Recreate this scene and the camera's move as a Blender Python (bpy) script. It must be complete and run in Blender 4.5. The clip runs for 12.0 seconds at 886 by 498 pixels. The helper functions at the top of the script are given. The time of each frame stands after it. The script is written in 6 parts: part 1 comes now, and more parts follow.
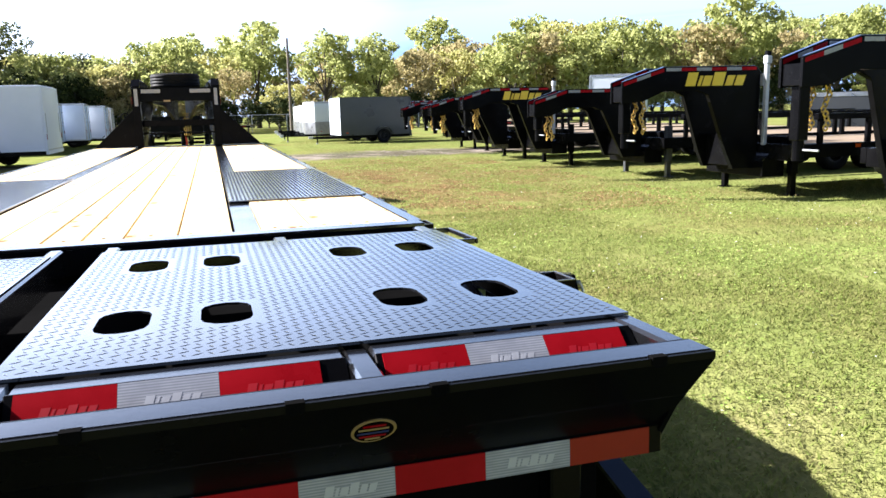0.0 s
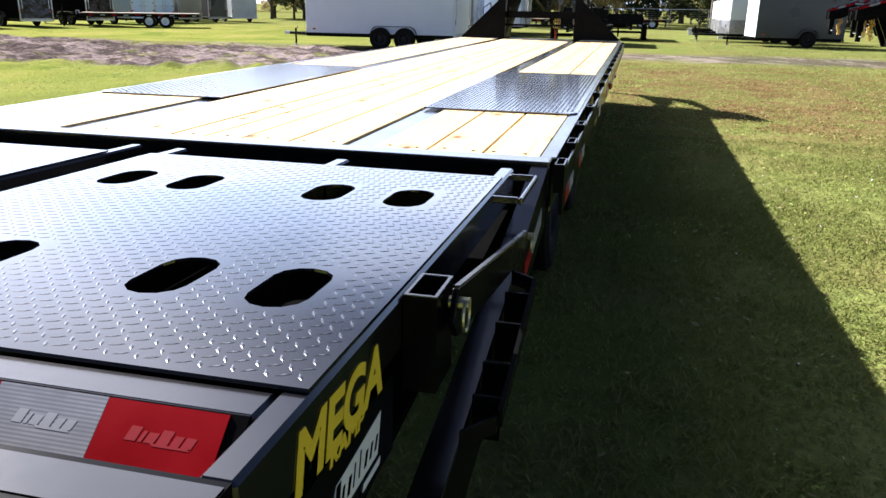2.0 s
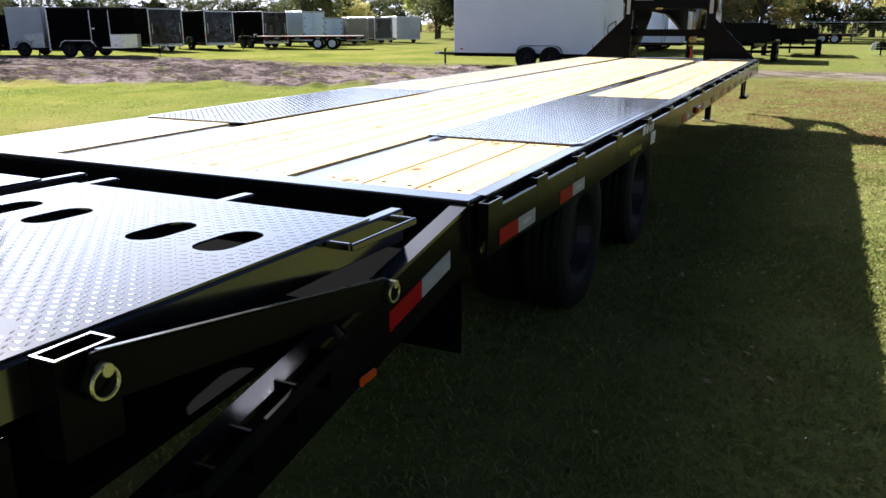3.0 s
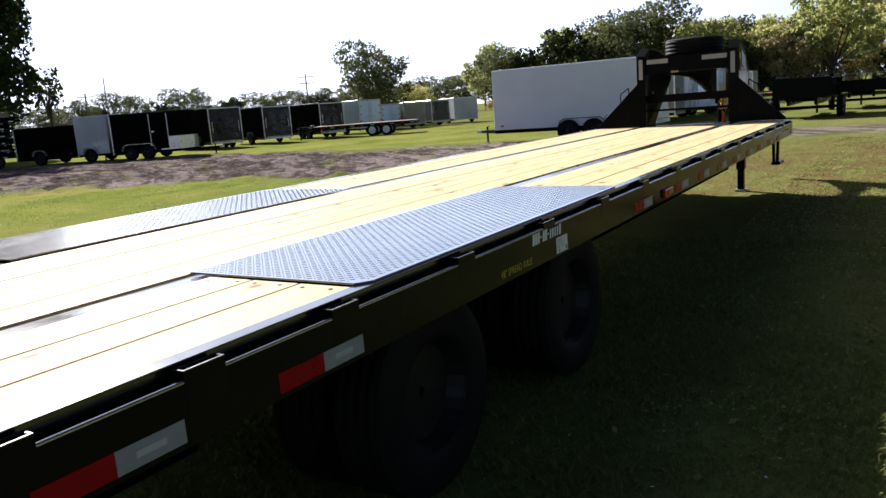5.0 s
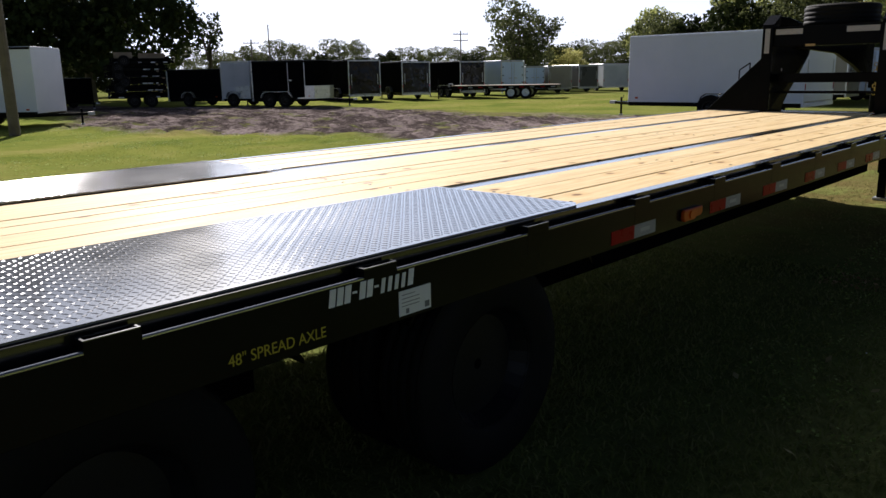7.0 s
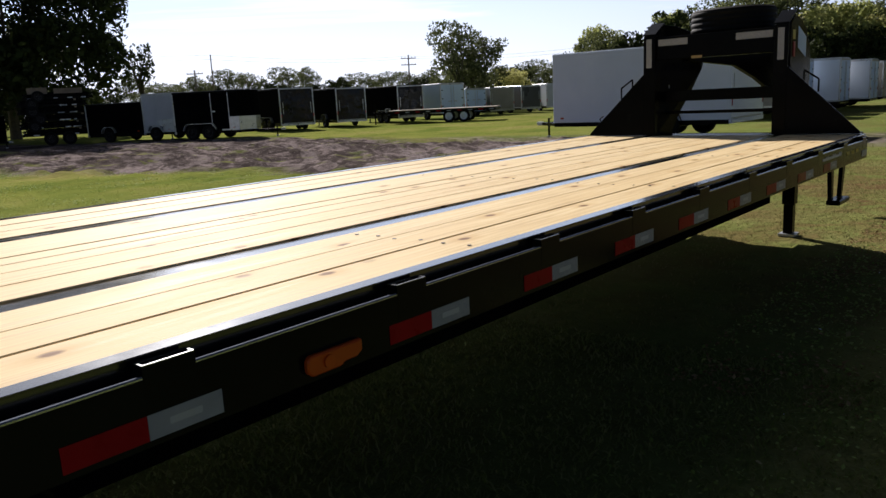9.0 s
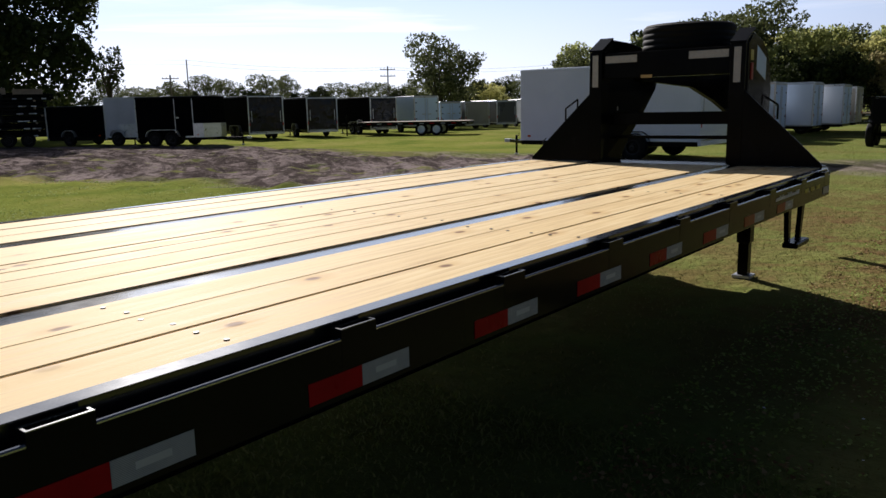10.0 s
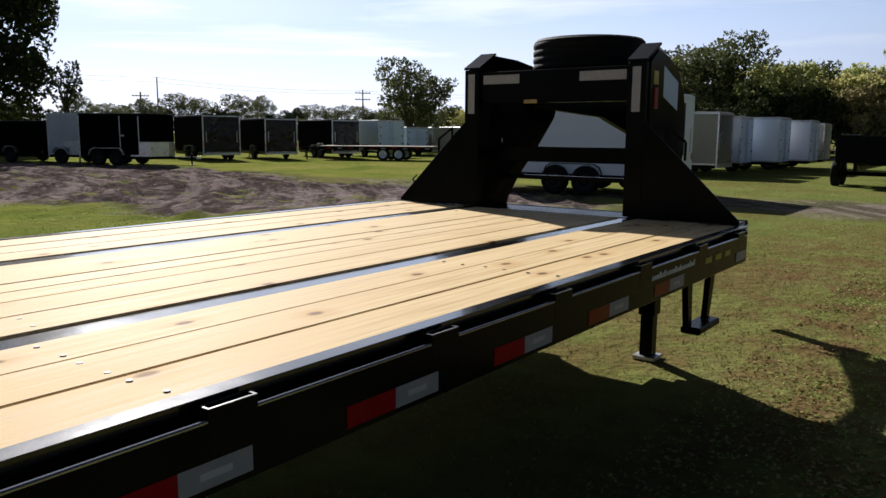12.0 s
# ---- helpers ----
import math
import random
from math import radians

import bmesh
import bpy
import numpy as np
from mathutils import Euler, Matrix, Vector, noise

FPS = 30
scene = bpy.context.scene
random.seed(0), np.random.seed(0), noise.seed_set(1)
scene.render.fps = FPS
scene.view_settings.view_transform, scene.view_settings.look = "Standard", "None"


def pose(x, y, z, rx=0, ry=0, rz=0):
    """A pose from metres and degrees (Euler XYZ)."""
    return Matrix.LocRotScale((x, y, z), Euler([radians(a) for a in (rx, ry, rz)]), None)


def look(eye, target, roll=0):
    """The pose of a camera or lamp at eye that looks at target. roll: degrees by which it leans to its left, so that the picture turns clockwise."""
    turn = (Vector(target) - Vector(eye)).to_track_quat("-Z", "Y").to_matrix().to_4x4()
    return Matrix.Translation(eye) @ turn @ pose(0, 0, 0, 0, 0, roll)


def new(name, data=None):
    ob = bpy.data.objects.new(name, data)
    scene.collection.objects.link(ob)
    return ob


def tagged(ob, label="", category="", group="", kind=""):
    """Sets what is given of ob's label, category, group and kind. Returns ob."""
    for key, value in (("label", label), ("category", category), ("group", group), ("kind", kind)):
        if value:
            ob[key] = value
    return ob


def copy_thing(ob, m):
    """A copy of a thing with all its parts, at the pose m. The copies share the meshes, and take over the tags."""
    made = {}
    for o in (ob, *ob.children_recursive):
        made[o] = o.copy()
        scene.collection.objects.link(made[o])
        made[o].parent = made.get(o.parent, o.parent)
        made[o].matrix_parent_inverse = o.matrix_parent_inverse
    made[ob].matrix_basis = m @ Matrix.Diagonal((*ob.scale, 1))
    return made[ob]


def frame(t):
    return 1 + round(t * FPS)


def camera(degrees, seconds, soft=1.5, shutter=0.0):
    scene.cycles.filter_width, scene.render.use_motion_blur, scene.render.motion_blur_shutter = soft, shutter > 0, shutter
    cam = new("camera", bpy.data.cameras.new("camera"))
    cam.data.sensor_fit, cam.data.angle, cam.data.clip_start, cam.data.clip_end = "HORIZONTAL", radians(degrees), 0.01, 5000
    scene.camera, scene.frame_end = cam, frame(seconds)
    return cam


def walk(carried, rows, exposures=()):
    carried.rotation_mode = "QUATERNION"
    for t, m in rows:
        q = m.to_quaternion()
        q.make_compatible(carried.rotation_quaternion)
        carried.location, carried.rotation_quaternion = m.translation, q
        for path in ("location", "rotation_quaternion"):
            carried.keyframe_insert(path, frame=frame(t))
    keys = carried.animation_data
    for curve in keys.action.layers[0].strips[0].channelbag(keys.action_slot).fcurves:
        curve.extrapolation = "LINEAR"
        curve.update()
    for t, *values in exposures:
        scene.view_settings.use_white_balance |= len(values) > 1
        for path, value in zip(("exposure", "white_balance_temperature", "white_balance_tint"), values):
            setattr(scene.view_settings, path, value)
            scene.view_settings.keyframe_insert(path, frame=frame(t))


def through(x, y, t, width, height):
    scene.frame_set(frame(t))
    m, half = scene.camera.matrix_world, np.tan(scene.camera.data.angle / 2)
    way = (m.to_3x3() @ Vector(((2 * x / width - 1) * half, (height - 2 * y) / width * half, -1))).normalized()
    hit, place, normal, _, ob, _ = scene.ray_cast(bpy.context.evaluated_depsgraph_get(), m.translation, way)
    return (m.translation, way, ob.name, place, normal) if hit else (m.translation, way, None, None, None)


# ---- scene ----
cam = camera(60.0, 12.0)
PATH = [
    (0, (0.485, -3.026, 1.402), (1.043, -1.138, 1.049), -1.4),
    (0.5, (0.765, -2.958, 1.361), (1.152, -1.058, 0.871), 0.4),
    (1, (1.044, -2.840, 1.404), (1.240, -0.915, 0.898), 2.3),
    (1.5, (1.311, -2.707, 1.415), (1.064, -0.802, 0.856), 2.9),
    (2, (1.547, -2.495, 1.435), (1.102, -0.641, 0.831), 1.0),
    (2.5, (1.872, -2.339, 1.451), (1.206, -0.538, 0.893), 0.2),
    (2.7, (2.030, -2.253, 1.472), (1.280, -0.486, 0.910), 0.1),
    (4.3, (2.568, -1.085, 1.453), (1.551, 0.557, 0.936), -2.4),
    (4.5, (2.593, -0.932, 1.462), (1.58, 0.734, 1.019), -3.4),
    (5, (2.668, -0.551, 1.456), (1.629, 1.118, 1.09), -4.4),
    (5.5, (2.758, -0.156, 1.443), (1.611, 1.428, 1.028), -3.1),
    (6, (2.771, 0.284, 1.452), (1.68, 1.909, 1.042), -4.2),
    (6.5, (2.815, 0.708, 1.425), (1.557, 2.204, 1.004), -1.2),
    (6.7, (2.816, 0.86, 1.428), (1.5, 2.298, 0.98), -1.0),
    (8.3, (2.761, 2.370, 1.433), (1.413, 3.788, 1.017), -0.8),
    (8.5, (2.745, 2.561, 1.461), (1.456, 4.041, 1.077), -1.1),
    (9, (2.731, 3.086, 1.428), (1.463, 4.584, 1.039), -2.9),
    (9.5, (2.649, 3.567, 1.416), (1.354, 5.023, 0.965), -1.5),
    (10, (2.616, 4.030, 1.444), (1.389, 5.568, 1.084), -1.2),
    (10.5, (2.614, 4.525, 1.431), (1.371, 6.048, 1.064), -0.9),
    (11, (2.567, 4.964, 1.468), (1.403, 6.542, 1.075), -0.8),
    (11.5, (2.615, 5.382, 1.481), (1.422, 6.948, 1.128), 0.9),
    (12, (2.535, 5.768, 1.459), (1.346, 7.348, 1.162), 0.4),
]

EXPOSURES = [(0.0, 2.33, 5750, 17), (1.0, 2.14, 5800, 17), (2.5, 1.88, 5880, 19), (4.5, 1.32, 5850, 17), (6.5, 0.80, 5980, 17), (9.0, 0.47, 5980, 16), (12.0, 0.38, 5970, 15)]
walk(cam, [(t, look(eye, target, roll)) for t, eye, target, roll in PATH], EXPOSURES)

# ---- world and sun ----
SUN_AWAY = Vector((-1.38, 0.82, 1.0)).normalized()          # towards the sun
SUN_ELEVATION = math.asin(SUN_AWAY.z)
SUN_AZIMUTH = math.atan2(SUN_AWAY.x, SUN_AWAY.y)              # from +y towards +x

world = bpy.data.worlds.new("sky")
scene.world = world
world.use_nodes = True
wn, wl = world.node_tree.nodes, world.node_tree.links
wn.clear()
w_out = wn.new("ShaderNodeOutputWorld")
w_bg = wn.new("ShaderNodeBackground")
w_sky = wn.new("ShaderNodeTexSky")
w_sky.sky_type = "NISHITA"
w_sky.sun_disc = False
w_sky.sun_elevation = SUN_ELEVATION
w_sky.sun_rotation = SUN_AZIMUTH
w_sky.air_density, w_sky.dust_density, w_sky.ozone_density = 0.14, 0.06, 1.2
w_coord = wn.new("ShaderNodeTexCoord")
w_map = wn.new("ShaderNodeMapping")
w_map.inputs["Scale"].default_value = (1.0, 1.0, 11.0)
w_map.inputs["Rotation"].default_value = (0.05, 0.1, 0.6)
w_noise = wn.new("ShaderNodeTexNoise")
w_noise.inputs["Scale"].default_value = 1.7
w_noise.inputs["Detail"].default_value = 7.0
w_noise.inputs["Roughness"].default_value = 0.55
w_noise.inputs["Distortion"].default_value = 0.35
w_ramp = wn.new("ShaderNodeValToRGB")
w_ramp.color_ramp.elements[0].position, w_ramp.color_ramp.elements[1].position = 0.40, 0.62
w_sep, w_low, w_mul = wn.new("ShaderNodeSeparateXYZ"), wn.new("ShaderNodeMapRange"), wn.new("ShaderNodeMath")
w_low.inputs["From Min"].default_value, w_low.inputs["From Max"].default_value = 0.10, 0.34
w_low.inputs["To Min"].default_value, w_low.inputs["To Max"].default_value = 1.0, 0.04
w_mul.operation = "MULTIPLY"
w_mix = wn.new("ShaderNodeMixRGB")
# thin white cloud, brighter round the sun
w_dot, w_glow, w_cloud = wn.new("ShaderNodeVectorMath"), wn.new("ShaderNodeMapRange"), wn.new("ShaderNodeMixRGB")
w_dot.operation = "DOT_PRODUCT"
w_dot.inputs[1].default_value = SUN_AWAY
w_glow.inputs["From Min"].default_value, w_glow.inputs["From Max"].default_value = 0.30, 0.92
w_cloud.inputs["Color1"].default_value, w_cloud.inputs["Color2"].default_value = (2.9, 4.2, 6.3, 1), (22.0, 22.2, 22.5, 1)
wl.new(w_coord.outputs["Generated"], w_dot.inputs[0])
wl.new(w_dot.outputs["Value"], w_glow.inputs["Value"])
wl.new(w_glow.outputs["Result"], w_cloud.inputs["Fac"])
wl.new(w_cloud.outputs["Color"], w_mix.inputs["Color2"])
wl.new(w_coord.outputs["Generated"], w_map.inputs["Vector"])
wl.new(w_map.outputs["Vector"], w_noise.inputs["Vector"])
wl.new(w_noise.outputs["Fac"], w_ramp.inputs["Fac"])
wl.new(w_coord.outputs["Generated"], w_sep.inputs[0])
wl.new(w_sep.outputs["Z"], w_low.inputs["Value"])
wl.new(w_ramp.outputs["Color"], w_mul.inputs[0])
wl.new(w_low.outputs["Result"], w_mul.inputs[1])
w_haze, w_both = wn.new("ShaderNodeMapRange"), wn.new("ShaderNodeMath")
w_haze.inputs["From Min"].default_value, w_haze.inputs["From Max"].default_value = 0.03, 0.17
w_haze.inputs["To Min"].default_value, w_haze.inputs["To Max"].default_value = 0.95, 0.0
w_both.operation = "MAXIMUM"
wl.new(w_sep.outputs["Z"], w_haze.inputs["Value"])
wl.new(w_mul.outputs[0], w_both.inputs[0])
wl.new(w_haze.outputs["Result"], w_both.inputs[1])
w_pow, w_all = wn.new("ShaderNodeMath"), wn.new("ShaderNodeMath")
w_pow.operation, w_all.operation = "POWER", "MAXIMUM"
w_pow.inputs[1].default_value = 9.0
wl.new(w_glow.outputs["Result"], w_pow.inputs[0])
w_veil = wn.new("ShaderNodeMath")
w_veil.operation = "MULTIPLY"
w_veil.inputs[1].default_value = 0.42
wl.new(w_pow.outputs[0], w_veil.inputs[0])
wl.new(w_both.outputs[0], w_all.inputs[0])
wl.new(w_veil.outputs[0], w_all.inputs[1])
wl.new(w_all.outputs[0], w_mix.inputs["Fac"])
# the clear sky pales towards the horizon, more so below the sun
w_pale, w_rim, w_clear = wn.new("ShaderNodeMixRGB"), wn.new("ShaderNodeMapRange"), wn.new("ShaderNodeMixRGB")
w_pale.inputs["Color1"].default_value, w_pale.inputs["Color2"].default_value = (5.0, 6.4, 8.2, 1), (11.0, 14.2, 18.5, 1)
w_rim.inputs["From Min"].default_value, w_rim.inputs["From Max"].default_value = 0.14, 0.36
w_rim.inputs["To Min"].default_value, w_rim.inputs["To Max"].default_value = 1.0, 0.0
wl.new(w_glow.outputs["Result"], w_pale.inputs["Fac"])
wl.new(w_sep.outputs["Z"], w_rim.inputs["Value"])
wl.new(w_rim.outputs["Result"], w_clear.inputs["Fac"])
wl.new(w_sky.outputs["Color"], w_clear.inputs["Color1"])
wl.new(w_pale.outputs["Color"], w_clear.inputs["Color2"])
wl.new(w_clear.outputs["Color"], w_mix.inputs["Color1"])
wl.new(w_mix.outputs["Color"], w_bg.inputs["Color"])
w_bg.inputs["Strength"].default_value = 0.0445
wl.new(w_bg.outputs["Background"], w_out.inputs["Surface"])

sun_data = bpy.data.lights.new("sun", "SUN")
sun_data.energy, sun_data.angle, sun_data.color = 5.0, radians(0.53), (1.0, 0.925, 0.79)
sun = new("sun", sun_data)
sun.matrix_world = look(SUN_AWAY * 200, (0, 0, 0))

# ---- materials ----
def node_material(name):
    m = bpy.data.materials.new(name)
    m.use_nodes = True
    n, l = m.node_tree.nodes, m.node_tree.links
    n.clear()
    out, bsdf = n.new("ShaderNodeOutputMaterial"), n.new("ShaderNodeBsdfPrincipled")
    l.new(bsdf.outputs["BSDF"], out.inputs["Surface"])
    return m, n, l, bsdf


def coords(n, l, scale=(1, 1, 1), shift=False):
    tc, mp = n.new("ShaderNodeTexCoord"), n.new("ShaderNodeMapping")
    mp.inputs["Scale"].default_value = scale
    l.new(tc.outputs["Object"], mp.inputs["Vector"])
    if shift:
        info, mul = n.new("ShaderNodeObjectInfo"), n.new("ShaderNodeMath")
        mul.operation = "MULTIPLY"
        mul.inputs[1].default_value = 37.0
        l.new(info.outputs["Random"], mul.inputs[0])
        l.new(mul.outputs[0], mp.inputs["Location"])
    return mp.outputs["Vector"]


def noise_tex(n, l, vec, scale, detail=4.0, rough=0.55, distortion=0.0):
    t = n.new("ShaderNodeTexNoise")
    t.inputs["Scale"].default_value, t.inputs["Detail"].default_value = scale, detail
    t.inputs["Roughness"].default_value, t.inputs["Distortion"].default_value = rough, distortion
    l.new(vec, t.inputs["Vector"])
    return t.outputs["Fac"]


def ramp(n, l, fac, stops):
    r = n.new("ShaderNodeValToRGB")
    e = r.color_ramp.elements
    while len(e) < len(stops):
        e.new(0.5)
    for el, (p, c) in zip(e, stops):
        el.position, el.color = p, (*c, 1)
    l.new(fac, r.inputs["Fac"])
    return r.outputs["Color"]


def mix(n, l, fac, a, b, mode="MIX"):
    m = n.new("ShaderNodeMixRGB")
    m.blend_type = mode
    for sock, v in ((m.inputs["Fac"], fac), (m.inputs["Color1"], a), (m.inputs["Color2"], b)):
        if isinstance(v, (int, float)):
            sock.default_value = v
        elif isinstance(v, tuple):
            sock.default_value = (*v, 1)
        else:
            l.new(v, sock)
    return m.outputs["Color"]


def spread(n, l, fac, lo, hi, a=0.3, b=0.7):
    m = n.new("ShaderNodeMapRange")
    m.inputs["From Min"].default_value, m.inputs["From Max"].default_value = a, b
    m.inputs["To Min"].default_value, m.inputs["To Max"].default_value = lo, hi
    l.new(fac, m.inputs["Value"])
    return m.outputs["Result"]


def bump(n, l, bsdf, height, strength=0.2, distance=0.01):
    b = n.new("ShaderNodeBump")
    b.inputs["Strength"].default_value, b.inputs["Distance"].default_value = strength, distance
    l.new(height, b.inputs["Height"])
    l.new(b.outputs["Normal"], bsdf.inputs["Normal"])


def painted(name, dark, light, rough=(0.25, 0.4), coat=0.0, metallic=0.0, grain=0.02, scale=3.0, bump_scale=60.0, specular=0.5, ior=1.5, depth=0.004):
    m, n, l, s = node_material(name)
    v = coords(n, l, shift=True)
    big, fine = noise_tex(n, l, v, scale, 5), noise_tex(n, l, v, bump_scale, 3)
    l.new(ramp(n, l, big, [(0.3, dark), (0.75, light)]), s.inputs["Base Color"])
    l.new(spread(n, l, big, *rough), s.inputs["Roughness"])
    s.inputs["Metallic"].default_value = metallic
    s.inputs["Coat Weight"].default_value = coat
    s.inputs["Coat Roughness"].default_value = 0.12
    s.inputs["Specular IOR Level"].default_value = specular
    s.inputs["IOR"].default_value = ior
    if grain:
        bump(n, l, s, fine, grain, depth)
    return m


BLACK = painted("black_paint", (0.0022, 0.0022, 0.0026), (0.0045, 0.0045, 0.005), (0.18, 0.30), coat=0.0, grain=0.03, specular=0.5, ior=1.14)
RAIL_BLACK = painted("rail_black_paint", (0.004, 0.004, 0.0042), (0.008, 0.008, 0.008), (0.10, 0.2), grain=0.025, specular=0.5, ior=1.16)
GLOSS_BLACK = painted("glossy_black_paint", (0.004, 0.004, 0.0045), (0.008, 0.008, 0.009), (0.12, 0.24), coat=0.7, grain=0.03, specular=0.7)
# pale metal colours that paint sun glints on edges of black paint
EDGE_GLINT = painted("pale_edge_glint", (0.09, 0.095, 0.10), (0.24, 0.245, 0.25), (0.18, 0.3), metallic=0.8, grain=0.03, scale=5)
RAIL_GLINT = painted("bright_rail_glint", (0.30, 0.31, 0.33), (0.46, 0.47, 0.49), (0.16, 0.26), metallic=0.85, grain=0.02, scale=5)
TREAD_BASE = painted("smooth_black_plate_paint", (0.006, 0.0065, 0.008), (0.012, 0.013, 0.015), (0.05, 0.10), coat=0.60, grain=0.012, bump_scale=40, specular=0.8)
# same paint as TREAD_BASE, colour lightened to imitate sky sheen on the wheel plates
PLATE_BASE = painted("sheen_lightened_plate_paint", (0.034, 0.036, 0.042), (0.058, 0.061, 0.068), (0.14, 0.22), coat=1.0, grain=0.012, bump_scale=40, specular=1.0)
TREAD = painted("black_tread_paint", (0.008, 0.009, 0.011), (0.016, 0.017, 0.02), (0.14, 0.22), coat=0.45, grain=0.02, bump_scale=120, specular=1.0)
DARK_BODY = painted("black_trailer_skin", (0.0025, 0.0025, 0.003), (0.005, 0.005, 0.0055), (0.35, 0.5), coat=0.0, specular=0.06, ior=1.05, grain=0.02, scale=1.2, bump_scale=2.5)
DARK_DOOR = painted("wavy_glossy_black_skin", (0.004, 0.004, 0.0045), (0.008, 0.008, 0.009), (0.04, 0.20), coat=0.0, specular=0.5, ior=1.30, grain=1.0, scale=2.2, bump_scale=1.3, depth=0.05)
WHITE_BODY = painted("white_trailer_skin", (0.66, 0.71, 0.79), (0.76, 0.80, 0.87), (0.28, 0.45), grain=0.04, scale=0.8, bump_scale=2.0)
SILVER_BODY = painted("silver_trailer_skin", (0.36, 0.39, 0.43), (0.50, 0.53, 0.57), (0.3, 0.45), grain=0.04, scale=0.8, bump_scale=2.0)
PALE_BLUE_BODY = painted("pale_blue_white_skin", (0.44, 0.57, 0.78), (0.54, 0.66, 0.84), (0.28, 0.45), grain=0.04, scale=0.8, bump_scale=2.0)
CHARCOAL_BODY = painted("charcoal_trailer_skin", (0.028, 0.031, 0.034), (0.045, 0.048, 0.052), (0.25, 0.4), coat=0.2, grain=0.04, scale=0.9, bump_scale=2.0)
TAN_BODY = painted("tan_grey_skin", (0.20, 0.19, 0.16), (0.30, 0.28, 0.24), (0.35, 0.5), grain=0.03, scale=0.8, bump_scale=2.0)
GREY_BODY = painted("grey_trailer_skin", (0.26, 0.27, 0.27), (0.36, 0.37, 0.37), (0.3, 0.45), grain=0.03, scale=0.8, bump_scale=2.0)
ALUMINIUM = painted("bright_aluminium", (0.36, 0.37, 0.38), (0.50, 0.51, 0.52), (0.25, 0.45), metallic=0.9, grain=0.04, scale=6)
GALVANISED = painted("galvanised_steel", (0.38, 0.39, 0.40), (0.56, 0.57, 0.58), (0.35, 0.55), metallic=0.8, grain=0.06, scale=25)
ZINC = painted("yellow_zinc_pin", (0.50, 0.46, 0.24), (0.70, 0.68, 0.45), (0.25, 0.4), metallic=0.9, grain=0.02, scale=20)
GOLD_CHAIN = painted("gold_zinc_chain", (0.55, 0.36, 0.08), (0.75, 0.52, 0.16), (0.3, 0.45), metallic=0.9, grain=0.0)
RUBBER = painted("tyre_rubber", (0.003, 0.003, 0.003), (0.008, 0.0078, 0.0075), (0.6, 0.8), specular=0.15, grain=0.15, scale=8)
RIM_GREY = painted("grey_rim", (0.30, 0.31, 0.32), (0.46, 0.47, 0.48), (0.3, 0.45), metallic=0.6, grain=0.03, scale=8)
RIM_BLACK = painted("black_rim", (0.004, 0.004, 0.005), (0.009, 0.009, 0.009), (0.42, 0.55), specular=0.3, grain=0.03, scale=8)
RED_TAPE = painted("red_reflective_tape", (0.24, 0.003, 0.006), (0.34, 0.006, 0.011), (0.25, 0.35), specular=0.06, coat=0.0, grain=0.03, scale=9, bump_scale=300)


def ribbed_tape():
    """Grey-white tape with fine ribs along its length."""
    m, n, l, s = node_material("white_reflective_tape")
    sep, add, wave = n.new("ShaderNodeSeparateXYZ"), n.new("ShaderNodeMath"), n.new("ShaderNodeMath")
    add.operation, wave.operation = "ADD", "PINGPONG"
    wave.inputs[1].default_value = 0.0024
    v = coords(n, l)
    l.new(v, sep.inputs[0])
    l.new(sep.outputs["Y"], add.inputs[0])
    l.new(sep.outputs["Z"], add.inputs[1])
    l.new(add.outputs[0], wave.inputs[0])
    rib = spread(n, l, wave.outputs[0], 0.0, 1.0, 0.0, 0.0024)
    base = ramp(n, l, noise_tex(n, l, v, 30, 5), [(0.3, (0.30, 0.31, 0.34)), (0.7, (0.42, 0.43, 0.46))])
    l.new(mix(n, l, rib, base, (0.20, 0.21, 0.235)), s.inputs["Base Color"])
    s.inputs["Roughness"].default_value = 0.32
    s.inputs["Specular IOR Level"].default_value = 0.2
    return m


WHITE_TAPE = ribbed_tape()
GHOST_PRINT = painted("pale_tape_print", (0.38, 0.39, 0.42), (0.46, 0.47, 0.50), (0.3, 0.4), grain=0.0)
RED_PRINT = painted("bright_red_tape_print", (0.31, 0.005, 0.010), (0.40, 0.008, 0.016), (0.3, 0.4), grain=0.0)
ORANGE_TAPE = painted("orange_red_tape", (0.20, 0.008, 0.005), (0.26, 0.014, 0.007), (0.28, 0.4), specular=0.2, coat=0.0, grain=0.03, scale=9)
AMBER_LENS = painted("amber_lens", (0.40, 0.052, 0.003), (0.56, 0.085, 0.005), (0.12, 0.2), specular=0.3, coat=0.0, grain=0.02)
RED_LENS = painted("red_lens", (0.35, 0.008, 0.008), (0.5, 0.012, 0.012), (0.12, 0.2), coat=0.6, grain=0.02)
YELLOW_DECAL = painted("yellow_decal", (0.72, 0.50, 0.015), (0.82, 0.60, 0.03), (0.3, 0.4), grain=0.02)
# yellow decal with the side's shade put into its colour
SHADED_YELLOW = painted("shaded_yellow_decal", (0.40, 0.33, 0.02), (0.5, 0.4, 0.04), (0.35, 0.5), grain=0.0)
WHITE_DECAL = painted("white_decal", (0.66, 0.67, 0.68), (0.76, 0.77, 0.78), (0.3, 0.45), grain=0.0)
GREY_PRINT = painted("grey_print", (0.10, 0.11, 0.13), (0.18, 0.19, 0.21), (0.4, 0.5), grain=0.0)
GOLD_DECAL = painted("gold_badge", (0.26, 0.18, 0.07), (0.36, 0.26, 0.11), (0.3, 0.45), grain=0.0)
